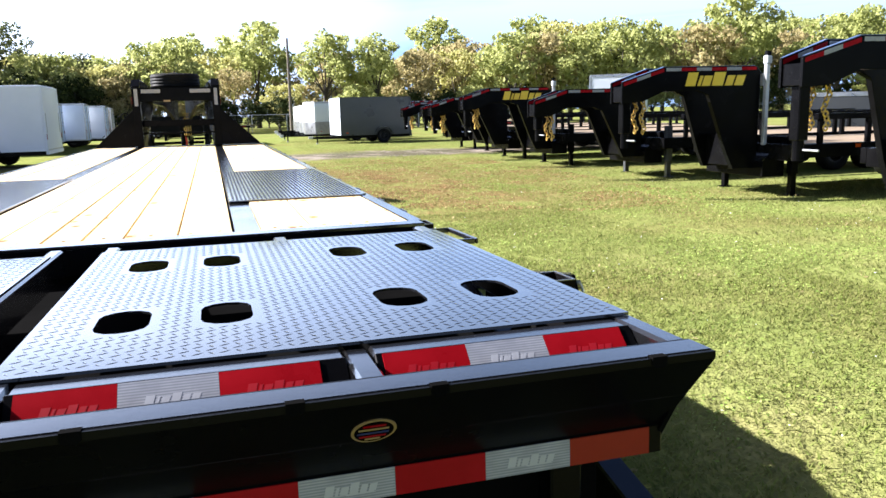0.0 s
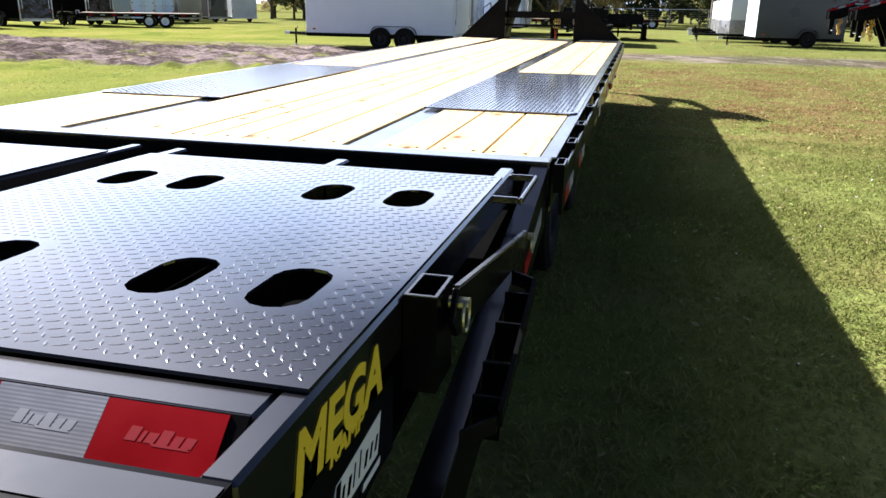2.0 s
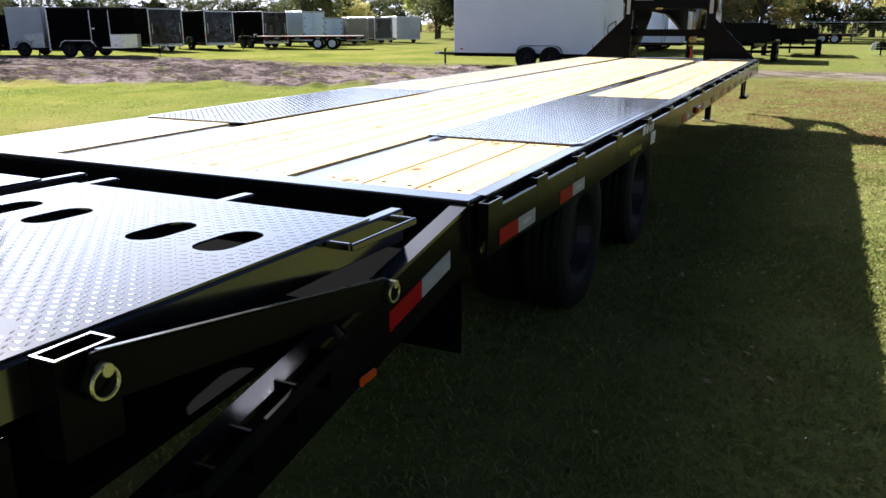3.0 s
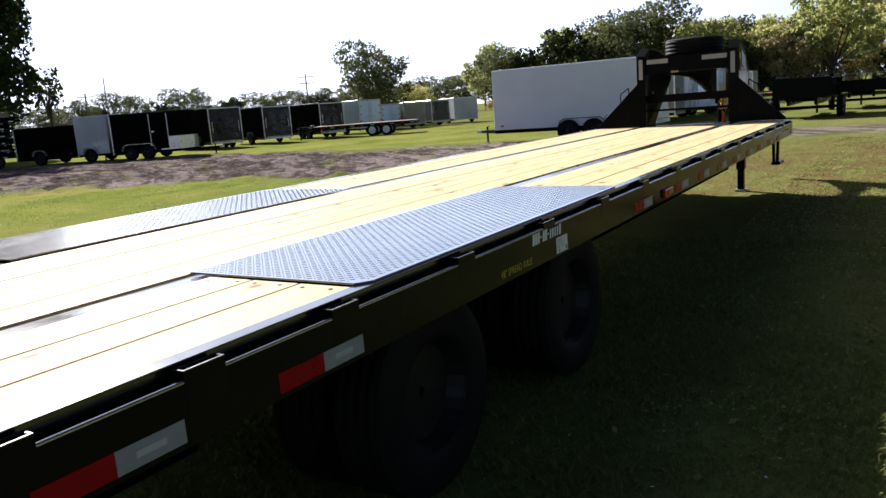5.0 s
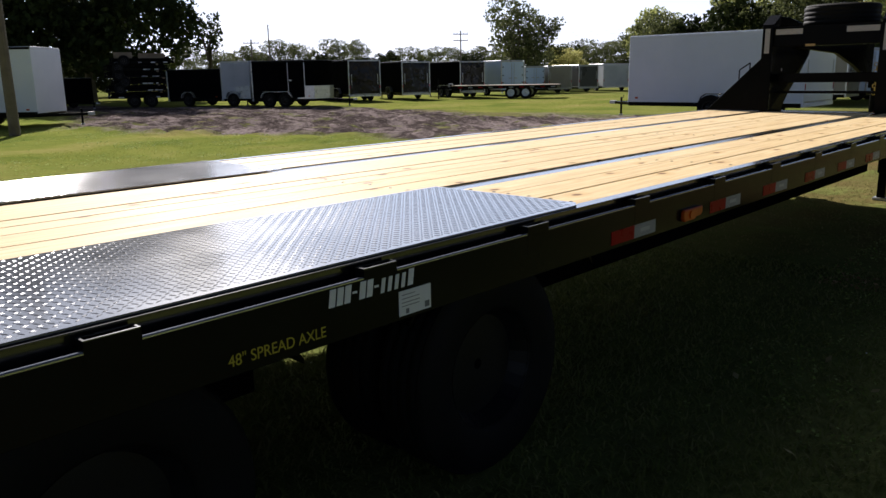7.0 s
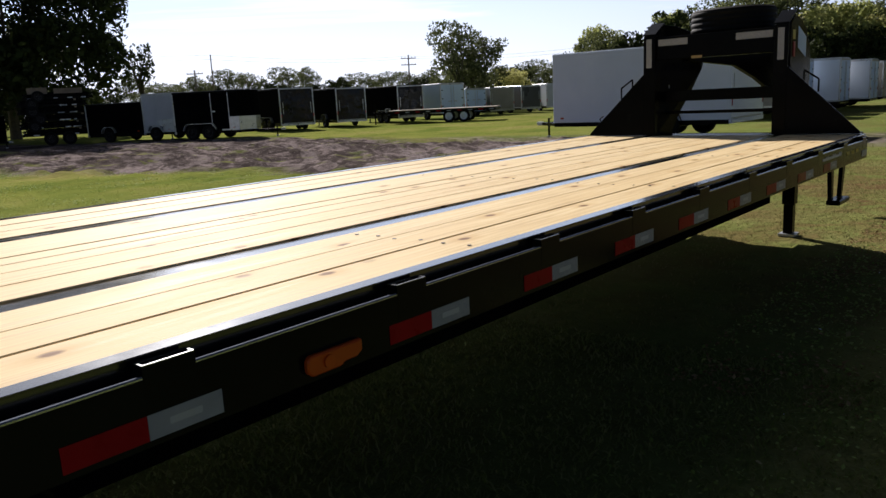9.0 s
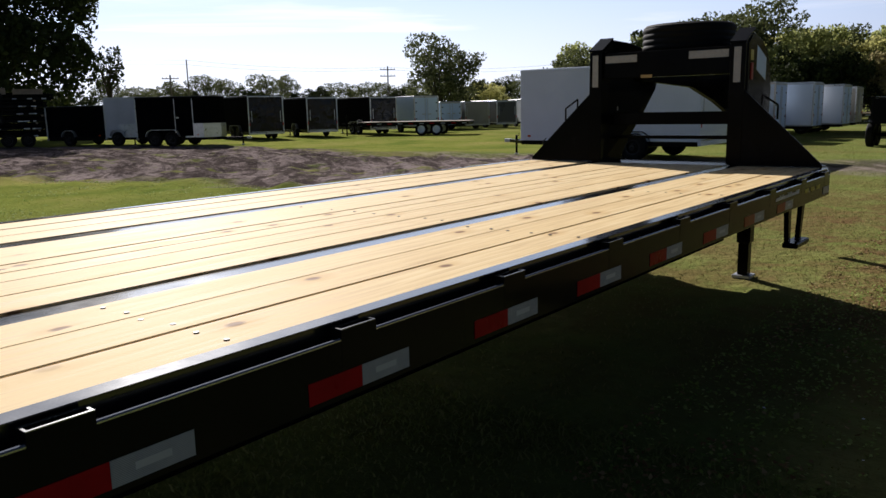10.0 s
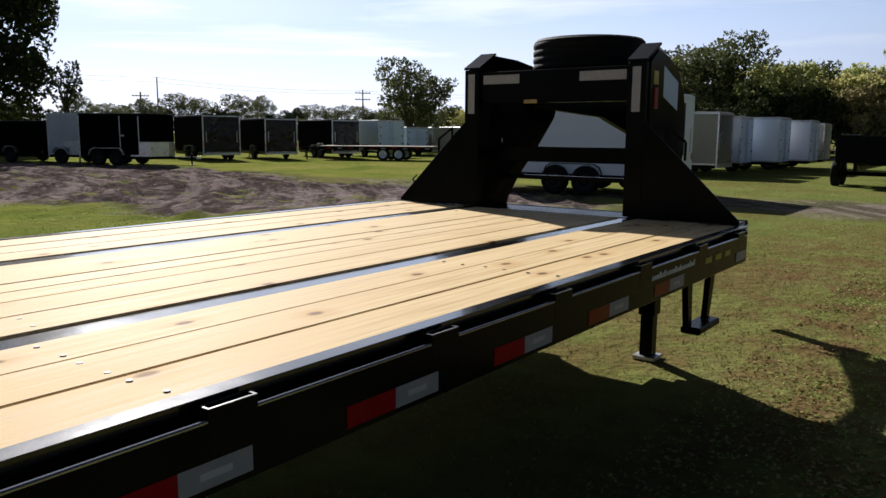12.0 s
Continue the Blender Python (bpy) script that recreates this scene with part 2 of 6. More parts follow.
NAVY_DECAL = painted("navy_badge", (0.02, 0.03, 0.12), (0.03, 0.05, 0.18), (0.3, 0.45), grain=0.0)
OLD_WOOD = painted("weathered_wood", (0.16, 0.12, 0.08), (0.30, 0.23, 0.15), (0.6, 0.8), grain=0.3, scale=4, bump_scale=30)
POLE_WOOD = painted("pole_wood", (0.10, 0.08, 0.06), (0.18, 0.15, 0.12), (0.7, 0.9), grain=0.3, scale=3, bump_scale=25)
BARK = painted("bark", (0.035, 0.028, 0.02), (0.09, 0.075, 0.055), (0.8, 0.95), grain=0.6, scale=6, bump_scale=14)
RED_STRAP = painted("red_strap", (0.45, 0.03, 0.015), (0.6, 0.06, 0.03), (0.5, 0.7), grain=0.0)
# blue that paints the sky's sheen on black top faces
SKY_SHEEN = painted("sky_sheen_blue_top", (0.06, 0.10, 0.22), (0.12, 0.17, 0.30), (0.25, 0.4), coat=0.3, grain=0.03)
WIRE = painted("cable_black", (0.03, 0.03, 0.03), (0.05, 0.05, 0.05), (0.5, 0.6), grain=0.0)


def wood_material():
    m, n, l, s = node_material("new_pine_boards")
    v = coords(n, l, (1, 1, 1), shift=True)
    warp = noise_tex(n, l, coords(n, l, (5, 0.6, 5), shift=True), 1.0, 3)
    grain_v = coords(n, l, (34, 1.1, 34), shift=True)
    grain = noise_tex(n, l, grain_v, 1.6, 6, 0.6, 0.7)
    fine = noise_tex(n, l, coords(n, l, (220, 4, 220), shift=True), 1.0, 3)
    base = ramp(n, l, grain, [(0.34, (0.47, 0.315, 0.145)), (0.5, (0.67, 0.505, 0.265)), (0.66, (0.77, 0.63, 0.385))])
    tint = mix(n, l, spread(n, l, warp, 0.0, 0.55), base, (0.67, 0.49, 0.24))
    info = n.new("ShaderNodeObjectInfo")
    tone = mix(n, l, spread(n, l, info.outputs["Random"], 0.0, 0.38, 0, 1), tint, (0.75, 0.60, 0.35))
    # knots, long dark ovals few and far between
    vor = n.new("ShaderNodeTexVoronoi")
    vor.voronoi_dimensions = "2D"
    vor.inputs["Scale"].default_value = 1.0
    l.new(coords(n, l, (4.6, 2.9, 1), shift=True), vor.inputs["Vector"])
    some, kept, ringed = n.new("ShaderNodeSeparateColor"), n.new("ShaderNodeMath"), n.new("ShaderNodeMath")
    l.new(vor.outputs["Color"], some.inputs[0])
    has = spread(n, l, some.outputs[0], 0.0, 1.0, 0.62, 0.68)
    kept.operation = ringed.operation = "MULTIPLY"
    l.new(spread(n, l, vor.outputs["Distance"], 0.9, 0.0, 0.05, 0.10), kept.inputs[0])
    l.new(has, kept.inputs[1])
    l.new(spread(n, l, vor.outputs["Distance"], 0.5, 0.0, 0.07, 0.30), ringed.inputs[0])
    l.new(has, ringed.inputs[1])
    knot, halo = kept.outputs[0], ringed.outputs[0]
    warm = mix(n, l, halo, tone, (0.50, 0.29, 0.09))
    l.new(mix(n, l, knot, warm, (0.13, 0.055, 0.02)), s.inputs["Base Color"])
    l.new(spread(n, l, grain, 0.52, 0.76), s.inputs["Roughness"])
    s.inputs["Specular IOR Level"].default_value = 0.085
    bump(n, l, s, fine, 0.12, 0.004)
    return m


PINE = wood_material()


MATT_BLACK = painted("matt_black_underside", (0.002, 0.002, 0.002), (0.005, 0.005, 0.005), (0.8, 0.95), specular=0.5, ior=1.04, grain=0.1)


def ellipse_mask(n, l, vec, cx, cy, rx, ry, edge):
    sub, div, ln = n.new("ShaderNodeVectorMath"), n.new("ShaderNodeVectorMath"), n.new("ShaderNodeVectorMath")
    sub.operation, div.operation, ln.operation = "SUBTRACT", "DIVIDE", "LENGTH"
    sub.inputs[1].default_value, div.inputs[1].default_value = (cx, cy, 0), (rx, ry, 1)
    l.new(vec, sub.inputs[0])
    l.new(sub.outputs[0], div.inputs[0])
    l.new(div.outputs[0], ln.inputs[0])
    return spread(n, l, ln.outputs["Value"], 1.0, 0.0, 1 - edge, 1 + edge)


def top_of(n, l, a, b):
    m = n.new("ShaderNodeMath")
    m.operation = "MAXIMUM"
    l.new(a, m.inputs[0])
    l.new(b, m.inputs[1])
    return m.outputs[0]


# bare earth: the wide worn patch, the lane along it and the way out (cx, cy, rx, ry)
EARTH = [(-20.5, 17.3, 11.5, 5.6), (-9.5, 18.5, 5.5, 5.0), (-36, 18.5, 10, 2.4), (-26, 22.0, 9, 2.6)]
LANE = [(12, 23.2, 30, 1.9), (45, 24.5, 30, 1.9)]


def ground_material():
    m, n, l, s = node_material("lawn_and_earth")
    pos = coords(n, l)
    wob = n.new("ShaderNodeTexNoise")
    wob.inputs["Scale"].default_value, wob.inputs["Detail"].default_value = 0.45, 5
    l.new(pos, wob.inputs["Vector"])
    off, add = n.new("ShaderNodeVectorMath"), n.new("ShaderNodeVectorMath")
    off.operation = "MULTIPLY_ADD"
    off.inputs[1].default_value, off.inputs[2].default_value = (4.5, 4.5, 0), (-2.25, -2.25, 0)
    l.new(wob.outputs["Color"], off.inputs[0])
    l.new(off.outputs[0], add.inputs[0])
    l.new(pos, add.inputs[1])
    bent = add.outputs[0]
    bare = None
    for e in EARTH:
        k = ellipse_mask(n, l, bent, *e, 0.12)
        bare = k if bare is None else top_of(n, l, bare, k)
    lane = None
    for e in LANE:
        k = ellipse_mask(n, l, bent, *e, 0.35)
        lane = k if lane is None else top_of(n, l, lane, k)
    patches, tufts, fine = noise_tex(n, l, pos, 0.55, 6, 0.6), noise_tex(n, l, pos, 7.0, 5, 0.65), noise_tex(n, l, pos, 45, 4, 0.6)
    green = ramp(n, l, patches, [(0.30, (0.112, 0.160, 0.040)), (0.5, (0.178, 0.212, 0.062)), (0.72, (0.240, 0.226, 0.092))])
    green2 = mix(n, l, spread(n, l, tufts, 0.0, 0.38), green, (0.055, 0.085, 0.012))
    green3 = mix(n, l, spread(n, l, fine, 0.0, 0.45), green2, (0.185, 0.185, 0.06))
    dry = spread(n, l, noise_tex(n, l, pos, 0.33, 5, 0.6, 0.4), 0.0, 0.45, 0.48, 0.64)
    green3 = mix(n, l, dry, green3, (0.150, 0.098, 0.045))
    worn = ellipse_mask(n, l, bent, 3.5, 13.5, 4.5, 6.0, 0.5)
    broken = n.new("ShaderNodeMath")
    broken.operation = "MULTIPLY"
    l.new(worn, broken.inputs[0])
    l.new(spread(n, l, noise_tex(n, l, pos, 1.5, 7, 0.68, 0.6), 0.12, 0.95, 0.42, 0.58), broken.inputs[1])
    green3 = mix(n, l, broken.outputs[0], green3, (0.145, 0.092, 0.044))
    lush = ellipse_mask(n, l, bent, -32.0, 14.0, 25.0, 34.0, 0.2)
    green3 = mix(n, l, spread(n, l, lush, 0.0, 0.88, 0, 1), green3, ramp(n, l, noise_tex(n, l, pos, 0.28, 6, 0.65, 0.5), [(0.34, (0.115, 0.160, 0.030)), (0.5, (0.205, 0.230, 0.050)), (0.66, (0.292, 0.265, 0.088))]))
    # ruts: wheel tracks that curve round a far centre, broken and uneven
    mp = n.new("ShaderNodeMapping")
    mp.inputs["Location"].default_value = (13.0, -30.0, 0)
    l.new(bent, mp.inputs["Vector"])
    flat, far, turn, pair = n.new("ShaderNodeSeparateXYZ"), n.new("ShaderNodeVectorMath"), n.new("ShaderNodeMath"), n.new("ShaderNodeCombineXYZ")
    far.operation, turn.operation = "LENGTH", "ARCTAN2"
    l.new(mp.outputs["Vector"], flat.inputs[0])
    l.new(mp.outputs["Vector"], far.inputs[0])
    l.new(flat.outputs["X"], turn.inputs[0])
    l.new(flat.outputs["Y"], turn.inputs[1])
    l.new(far.outputs["Value"], pair.inputs["X"])
    l.new(turn.outputs[0], pair.inputs["Y"])
    squash = n.new("ShaderNodeMapping")
    squash.inputs["Scale"].default_value = (1.1, 2.6, 1.0)
    l.new(pair.outputs[0], squash.inputs["Vector"])
    ruts = noise_tex(n, l, squash.outputs["Vector"], 1.0, 6, 0.62, 0.9)
    # sharper tracks of a tight turn round the near corner of the patch
    near_map, near_r, near_xyz, near_a, near_pair = n.new("ShaderNodeMapping"), n.new("ShaderNodeVectorMath"), n.new("ShaderNodeSeparateXYZ"), n.new("ShaderNodeMath"), n.new("ShaderNodeCombineXYZ")
    near_map.inputs["Location"].default_value = (23.0, -6.0, 0)
    near_r.operation, near_a.operation = "LENGTH", "ARCTAN2"
    l.new(pos, near_map.inputs["Vector"])
    l.new(near_map.outputs["Vector"], near_r.inputs[0])
    l.new(near_map.outputs["Vector"], near_xyz.inputs[0])
    l.new(near_xyz.outputs["X"], near_a.inputs[0])
    l.new(near_xyz.outputs["Y"], near_a.inputs[1])
    l.new(near_r.outputs["Value"], near_pair.inputs["X"])
    l.new(near_a.outputs[0], near_pair.inputs["Y"])
    near_sq = n.new("ShaderNodeMapping")
    near_sq.inputs["Scale"].default_value = (1.9, 1.6, 1.0)
    l.new(near_pair.outputs[0], near_sq.inputs["Vector"])
    arcs = noise_tex(n, l, near_sq.outputs["Vector"], 1.0, 4, 0.55, 0.35)
    clods = noise_tex(n, l, pos, 2.6, 6, 0.7, 0.6)
    track = n.new("ShaderNodeMath")
    track.operation = "ADD"
    l.new(spread(n, l, ruts, 0.0, 1.0, 0.455, 0.515), track.inputs[0])
    l.new(spread(n, l, clods, 0.0, 0.4, 0.54, 0.66), track.inputs[1])
    soil = ramp(n, l, noise_tex(n, l, pos, 1.3, 7, 0.65), [(0.35, (0.135, 0.108, 0.104)), (0.65, (0.30, 0.245, 0.235))])
    soil2 = mix(n, l, track.outputs[0], soil, (0.05, 0.038, 0.036))
    soil2 = mix(n, l, spread(n, l, arcs, 0.0, 0.85, 0.52, 0.58), soil2, (0.032, 0.024, 0.022))
    soil2 = mix(n, l, spread(n, l, arcs, 0.5, 0.0, 0.40, 0.46), soil2, (0.30, 0.25, 0.245))
    soil3 = mix(n, l, spread(n, l, fine, 0.0, 0.22), soil2, (0.30, 0.265, 0.24))
    crumbs = noise_tex(n, l, pos, 8.0, 8, 0.75)
    soil3 = mix(n, l, spread(n, l, crumbs, 0.0, 0.7, 0.50, 0.62), soil3, (0.055, 0.042, 0.042))
    soil3 = mix(n, l, spread(n, l, crumbs, 0.55, 0.0, 0.36, 0.46), soil3, (0.34, 0.285, 0.28))
    # grass comes through the earth in islands
    island = spread(n, l, noise_tex(n, l, pos, 0.9, 5, 0.6), 1.0, 0.15, 0.56, 0.68)
    cut = n.new("ShaderNodeMath")
    cut.operation = "MULTIPLY"
    l.new(bare, cut.inputs[0])
    l.new(island, cut.inputs[1])
    thin = n.new("ShaderNodeMath")
    thin.operation = "MULTIPLY"
    l.new(lane, thin.inputs[0])
    l.new(spread(n, l, tufts, 0.6, 1.0), thin.inputs[1])
    both = top_of(n, l, cut.outputs[0], thin.outputs[0])
    l.new(mix(n, l, both, green3, soil3), s.inputs["Base Color"])
    s.inputs["Roughness"].default_value = 0.9
    s.inputs["Specular IOR Level"].default_value = 0.0
    rough = n.new("ShaderNodeMath")
    rough.operation = "ADD"
    l.new(tufts, rough.inputs[0])
    l.new(ruts, rough.inputs[1])
    bump(n, l, s, rough.outputs[0], 0.8, 0.07)
    return m


GROUND = ground_material()


def leaf_material(name, dark, mid, light, through=0.25):
    m, n, l, s = node_material(name)
    geo = n.new("ShaderNodeNewGeometry")
    l.new(ramp(n, l, geo.outputs["Random Per Island"], [(0.0, dark), (0.55, mid), (1.0, light)]), s.inputs["Base Color"])
    s.inputs["Roughness"].default_value = 0.75
    s.inputs["Specular IOR Level"].default_value = 0.08
    tr = n.new("ShaderNodeBsdfTranslucent")
    l.new(ramp(n, l, geo.outputs["Random Per Island"], [(0.0, mid), (1.0, light)]), tr.inputs["Color"])
    mx = n.new("ShaderNodeMixShader")
    mx.inputs["Fac"].default_value = through
    out = [x for x in n if x.type == "OUTPUT_MATERIAL"][0]
    l.new(s.outputs["BSDF"], mx.inputs[1])
    l.new(tr.outputs["BSDF"], mx.inputs[2])
    l.new(mx.outputs["Shader"], out.inputs["Surface"])
    return m


BLADE = leaf_material("grass_blades", (0.155, 0.200, 0.042), (0.205, 0.238, 0.062), (0.272, 0.266, 0.100), 0.5)
BLADE_DRY = leaf_material("dry_grass_blades", (0.105, 0.140, 0.030), (0.17, 0.175, 0.048), (0.28, 0.225, 0.095), 0.5)
BLADE_LUSH = leaf_material("lush_grass_blades", (0.125, 0.170, 0.018), (0.19, 0.225, 0.032), (0.27, 0.275, 0.05), 0.45)
LEAF_GREEN = leaf_material("green_leaves", (0.19, 0.215, 0.075), (0.33, 0.36, 0.12), (0.49, 0.51, 0.20), 0.5)
LEAF_YELLOW = leaf_material("yellowing_leaves", (0.28, 0.28, 0.10), (0.43, 0.42, 0.15), (0.54, 0.515, 0.21), 0.5)
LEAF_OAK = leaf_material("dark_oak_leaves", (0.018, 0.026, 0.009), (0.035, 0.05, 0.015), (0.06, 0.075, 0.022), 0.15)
LEAF_BROWN = leaf_material("dry_brown_leaves", (0.20, 0.17, 0.08), (0.33, 0.28, 0.13), (0.46, 0.40, 0.20), 0.45)
WEED = leaf_material("low_weed_leaves", (0.15, 0.225, 0.045), (0.24, 0.325, 0.065), (0.38, 0.44, 0.14), 0.3)
STRAW = leaf_material("dead_thatch", (0.15, 0.085, 0.036), (0.26, 0.160, 0.070), (0.42, 0.31, 0.15), 0.2)
# grey-green leaves darkened in colour to read as backlit
LEAF_BACKLIT = leaf_material("backlit_grey_green_leaves", (0.050, 0.060, 0.028), (0.092, 0.110, 0.046), (0.16, 0.175, 0.07), 0.3)

# ---- mesh tools ----
def mesh_of(bm, name, smooth=False):
    me = bpy.data.meshes.new(name)
    bm.to_mesh(me)
    bm.free()
    if smooth:
        for p in me.polygons:
            p.use_smooth = True
    return me


def part(name, bm, material, parent=None, label="", smooth=False):
    me = bm if isinstance(bm, bpy.types.Mesh) else mesh_of(bm, name, smooth)
    if material is not None and not me.materials:
        for x in (material if isinstance(material, (list, tuple)) else (material,)):
            me.materials.append(x)
    ob = new(name, me)
    if parent is not None:
        ob.parent = parent
    if label:
        tagged(ob, label)
    return ob


def thing(name, label, category, group="", kind=""):
    return tagged(new(name), label, category, group, kind)


def bevelled(bm, width, edges=None, segments=1):
    if width > 0:
        bmesh.ops.bevel(bm, geom=edges or bm.edges[:], offset=width, segments=segments, affect="EDGES", clamp_overlap=True, profile=0.5)
    return bm


def boxes(*rows, bevel=0.0):
    """One mesh of boxes, each (x0, x1, y0, y1, z0, z1)."""
    bm = bmesh.new()
    for x0, x1, y0, y1, z0, z1 in rows:
        m = Matrix.Translation(((x0 + x1) / 2, (y0 + y1) / 2, (z0 + z1) / 2)) @ Matrix.Diagonal((x1 - x0, y1 - y0, z1 - z0, 1))
        bmesh.ops.create_cube(bm, size=1.0, matrix=m)
    return bevelled(bm, bevel)


def prism(points, axis, a, b, bevel=0.0):
    """A flat outline pushed from a to b along an axis; the outline's two coordinates are the other axes in order."""
    bm = bmesh.new()
    def at(p, w):
        return {"x": (w, p[0], p[1]), "y": (p[0], w, p[1]), "z": (p[0], p[1], w)}[axis]
    lo, hi = [bm.verts.new(at(p, a)) for p in points], [bm.verts.new(at(p, b)) for p in points]
    k = len(points)
    bm.faces.new(lo)
    bm.faces.new(hi[::-1])
    for i in range(k):
        bm.faces.new((lo[i], hi[i], hi[(i + 1) % k], lo[(i + 1) % k]))
    bmesh.ops.recalc_face_normals(bm, faces=bm.faces[:])
    return bevelled(bm, bevel)


def rod(p, q, r, segments=10, r2=None):
    p, q = Vector(p), Vector(q)
    bm = bmesh.new()
    m = Matrix.Translation((p + q) / 2) @ (q - p).to_track_quat("Z", "Y").to_matrix().to_4x4()
    bmesh.ops.create_cone(bm, cap_ends=True, segments=segments, radius1=r, radius2=r if r2 is None else r2, depth=(q - p).length, matrix=m)
    return bm


def join(*bms):
    out = bmesh.new()
    for b in bms:
        me = bpy.data.meshes.new("t")
        b.to_mesh(me)
        b.free()
        out.from_mesh(me)
        bpy.data.meshes.remove(me)
    return out


def ring(center, major, minor, normal="z", seg=20, sub=8):
    bm = bmesh.new()
    rows = []
    for i in range(seg):
        a = 2 * math.pi * i / seg
        row = []
        for j in range(sub):
            b = 2 * math.pi * j / sub
            u, v, w = (major + minor * math.cos(b)) * math.cos(a), (major + minor * math.cos(b)) * math.sin(a), minor * math.sin(b)
            c = {"z": (u, v, w), "x": (w, u, v), "y": (u, w, v)}[normal]
            row.append(bm.verts.new(Vector(center) + Vector(c)))
        rows.append(row)
    for i in range(seg):
        for j in range(sub):
            bm.faces.new((rows[i][j], rows[(i + 1) % seg][j], rows[(i + 1) % seg][(j + 1) % sub], rows[i][(j + 1) % sub]))
    bmesh.ops.recalc_face_normals(bm, faces=bm.faces[:])
    return bm


def lathe(profile, axis="x", seg=32):
    """Turns (radius, along) pairs round the axis through the origin; the profile closes on itself."""
    bm = bmesh.new()
    rows = []
    for i in range(seg):
        a = 2 * math.pi * i / seg
        c, s = math.cos(a), math.sin(a)
        rows.append([bm.verts.new({"x": (w, r * c, r * s), "y": (r * c, w, r * s), "z": (r * c, r * s, w)}[axis]) for r, w in profile])
    k = len(profile)
    for i in range(seg):
        for j in range(k):
            bm.faces.new((rows[i][j], rows[(i + 1) % seg][j], rows[(i + 1) % seg][(j + 1) % k], rows[i][(j + 1) % k]))
    bmesh.ops.recalc_face_normals(bm, faces=bm.faces[:])
    return bm


def tube_frame(x0, x1, y0, y1, z0, z1, wall):
    """A short open upright box tube."""
    bm = bmesh.new()
    rings = []
    for z in (z0, z1):
        for k in (0.0, wall):
            rings.append([bm.verts.new(p) for p in ((x0 + k, y0 + k, z), (x1 - k, y0 + k, z), (x1 - k, y1 - k, z), (x0 + k, y1 - k, z))])
    for a, b in ((0, 2), (2, 3), (3, 1), (1, 0)):
        for i in range(4):
            n = (i + 1) % 4
            bm.faces.new([rings[a][i], rings[a][n], rings[b][n], rings[b][i]])
    bmesh.ops.recalc_face_normals(bm, faces=bm.faces[:])
    return bm


def lettering(name, text, size, material, parent, m, label="", shear=0.0, extrude=0.0008, bolder=0.0):
    cu = bpy.data.curves.new(name, "FONT")
    cu.body, cu.size, cu.extrude, cu.shear, cu.align_x = text, size, extrude, shear, "LEFT"
    cu.offset = bolder
    tmp = bpy.data.objects.new(name + "_text", cu)
    scene.collection.objects.link(tmp)
    dg = bpy.context.evaluated_depsgraph_get()
    me = bpy.data.meshes.new_from_object(tmp.evaluated_get(dg))
    bpy.data.objects.remove(tmp)
    me.materials.clear()
    me.materials.append(material)
    ob = new(name, me)
    ob.parent = parent
    ob.matrix_basis = m
    if label:
        tagged(ob, label)
    return ob


def wheel(parent, centre, radius=0.39, width=0.22, rim_r=0.22, rim=None, face=1, seg=36, tread=True):
    """A tyre and rim turning on x; face: +1 when its dished side looks to +x."""
    w = width / 2
    t = part("wheel", tyre_mesh(radius, width, rim_r, seg, tread), RUBBER, parent, "black ribbed rubber tyre")
    t.matrix_basis = pose(*centre)
    t.name = "tyre"
    r = part("rim", rim_mesh(width, rim_r, face), rim or RIM_GREY, t, "steel wheel rim with hub and nuts")
    return t


WHEEL_CACHE = {}


def tyre_mesh(radius, width, rim_r, seg, tread):
    key = ("t", radius, width, rim_r, seg, tread)
    if key not in WHEEL_CACHE:
        w = width / 2
        prof = [(rim_r, -w * 0.8), (rim_r + 0.02, -w * 0.95), (radius * 0.8, -w), (radius * 0.94, -w * 0.96), (radius * 0.985, -w * 0.8)]
        if tread:
            for a in (-0.62, -0.2, 0.2, 0.62):
                prof += [(radius, w * (a - 0.13)), (radius, w * (a + 0.13 - 0.05)), (radius - 0.007, w * (a + 0.13)), (radius - 0.007, w * (a + 0.2))]
        else:
            prof += [(radius, -w * 0.5), (radius, w * 0.5)]
        prof += [(radius * 0.985, w * 0.8), (radius * 0.94, w * 0.96), (radius * 0.8, w), (rim_r + 0.02, w * 0.95), (rim_r, w * 0.8)]
        WHEEL_CACHE[key] = mesh_of(lathe(prof, "x", seg), "tyre", True)
    return WHEEL_CACHE[key]


def rim_mesh(width, rim_r, face):
    key = ("r", width, rim_r, face)
    if key not in WHEEL_CACHE:
        w, f = width / 2, face
        prof = [(rim_r + 0.012, w * 0.92 * f), (rim_r - 0.02, w * 0.86 * f), (rim_r - 0.03, w * 0.1 * f), (rim_r * 0.62, w * 0.25 * f), (rim_r * 0.55, w * 0.6 * f), (0.075, w * 0.6 * f), (0.07, w * 1.15 * f), (0.02, w * 1.2 * f),
                (0.02, -w * 0.2 * f), (rim_r - 0.03, -w * 0.2 * f), (rim_r + 0.004, -w * 0.85 * f)]
        bm = lathe(prof, "x", 28)
        nuts = []
        for i in range(8):
            a = 2 * math.pi * i / 8
            nuts.append(rod((w * 0.58 * f, 0.105 * math.cos(a), 0.105 * math.sin(a)), (w * 0.85 * f, 0.105 * math.cos(a), 0.105 * math.sin(a)), 0.013, 6))
        WHEEL_CACHE[key] = mesh_of(join(bm, *nuts), "rim", False)
    return WHEEL_CACHE[key]


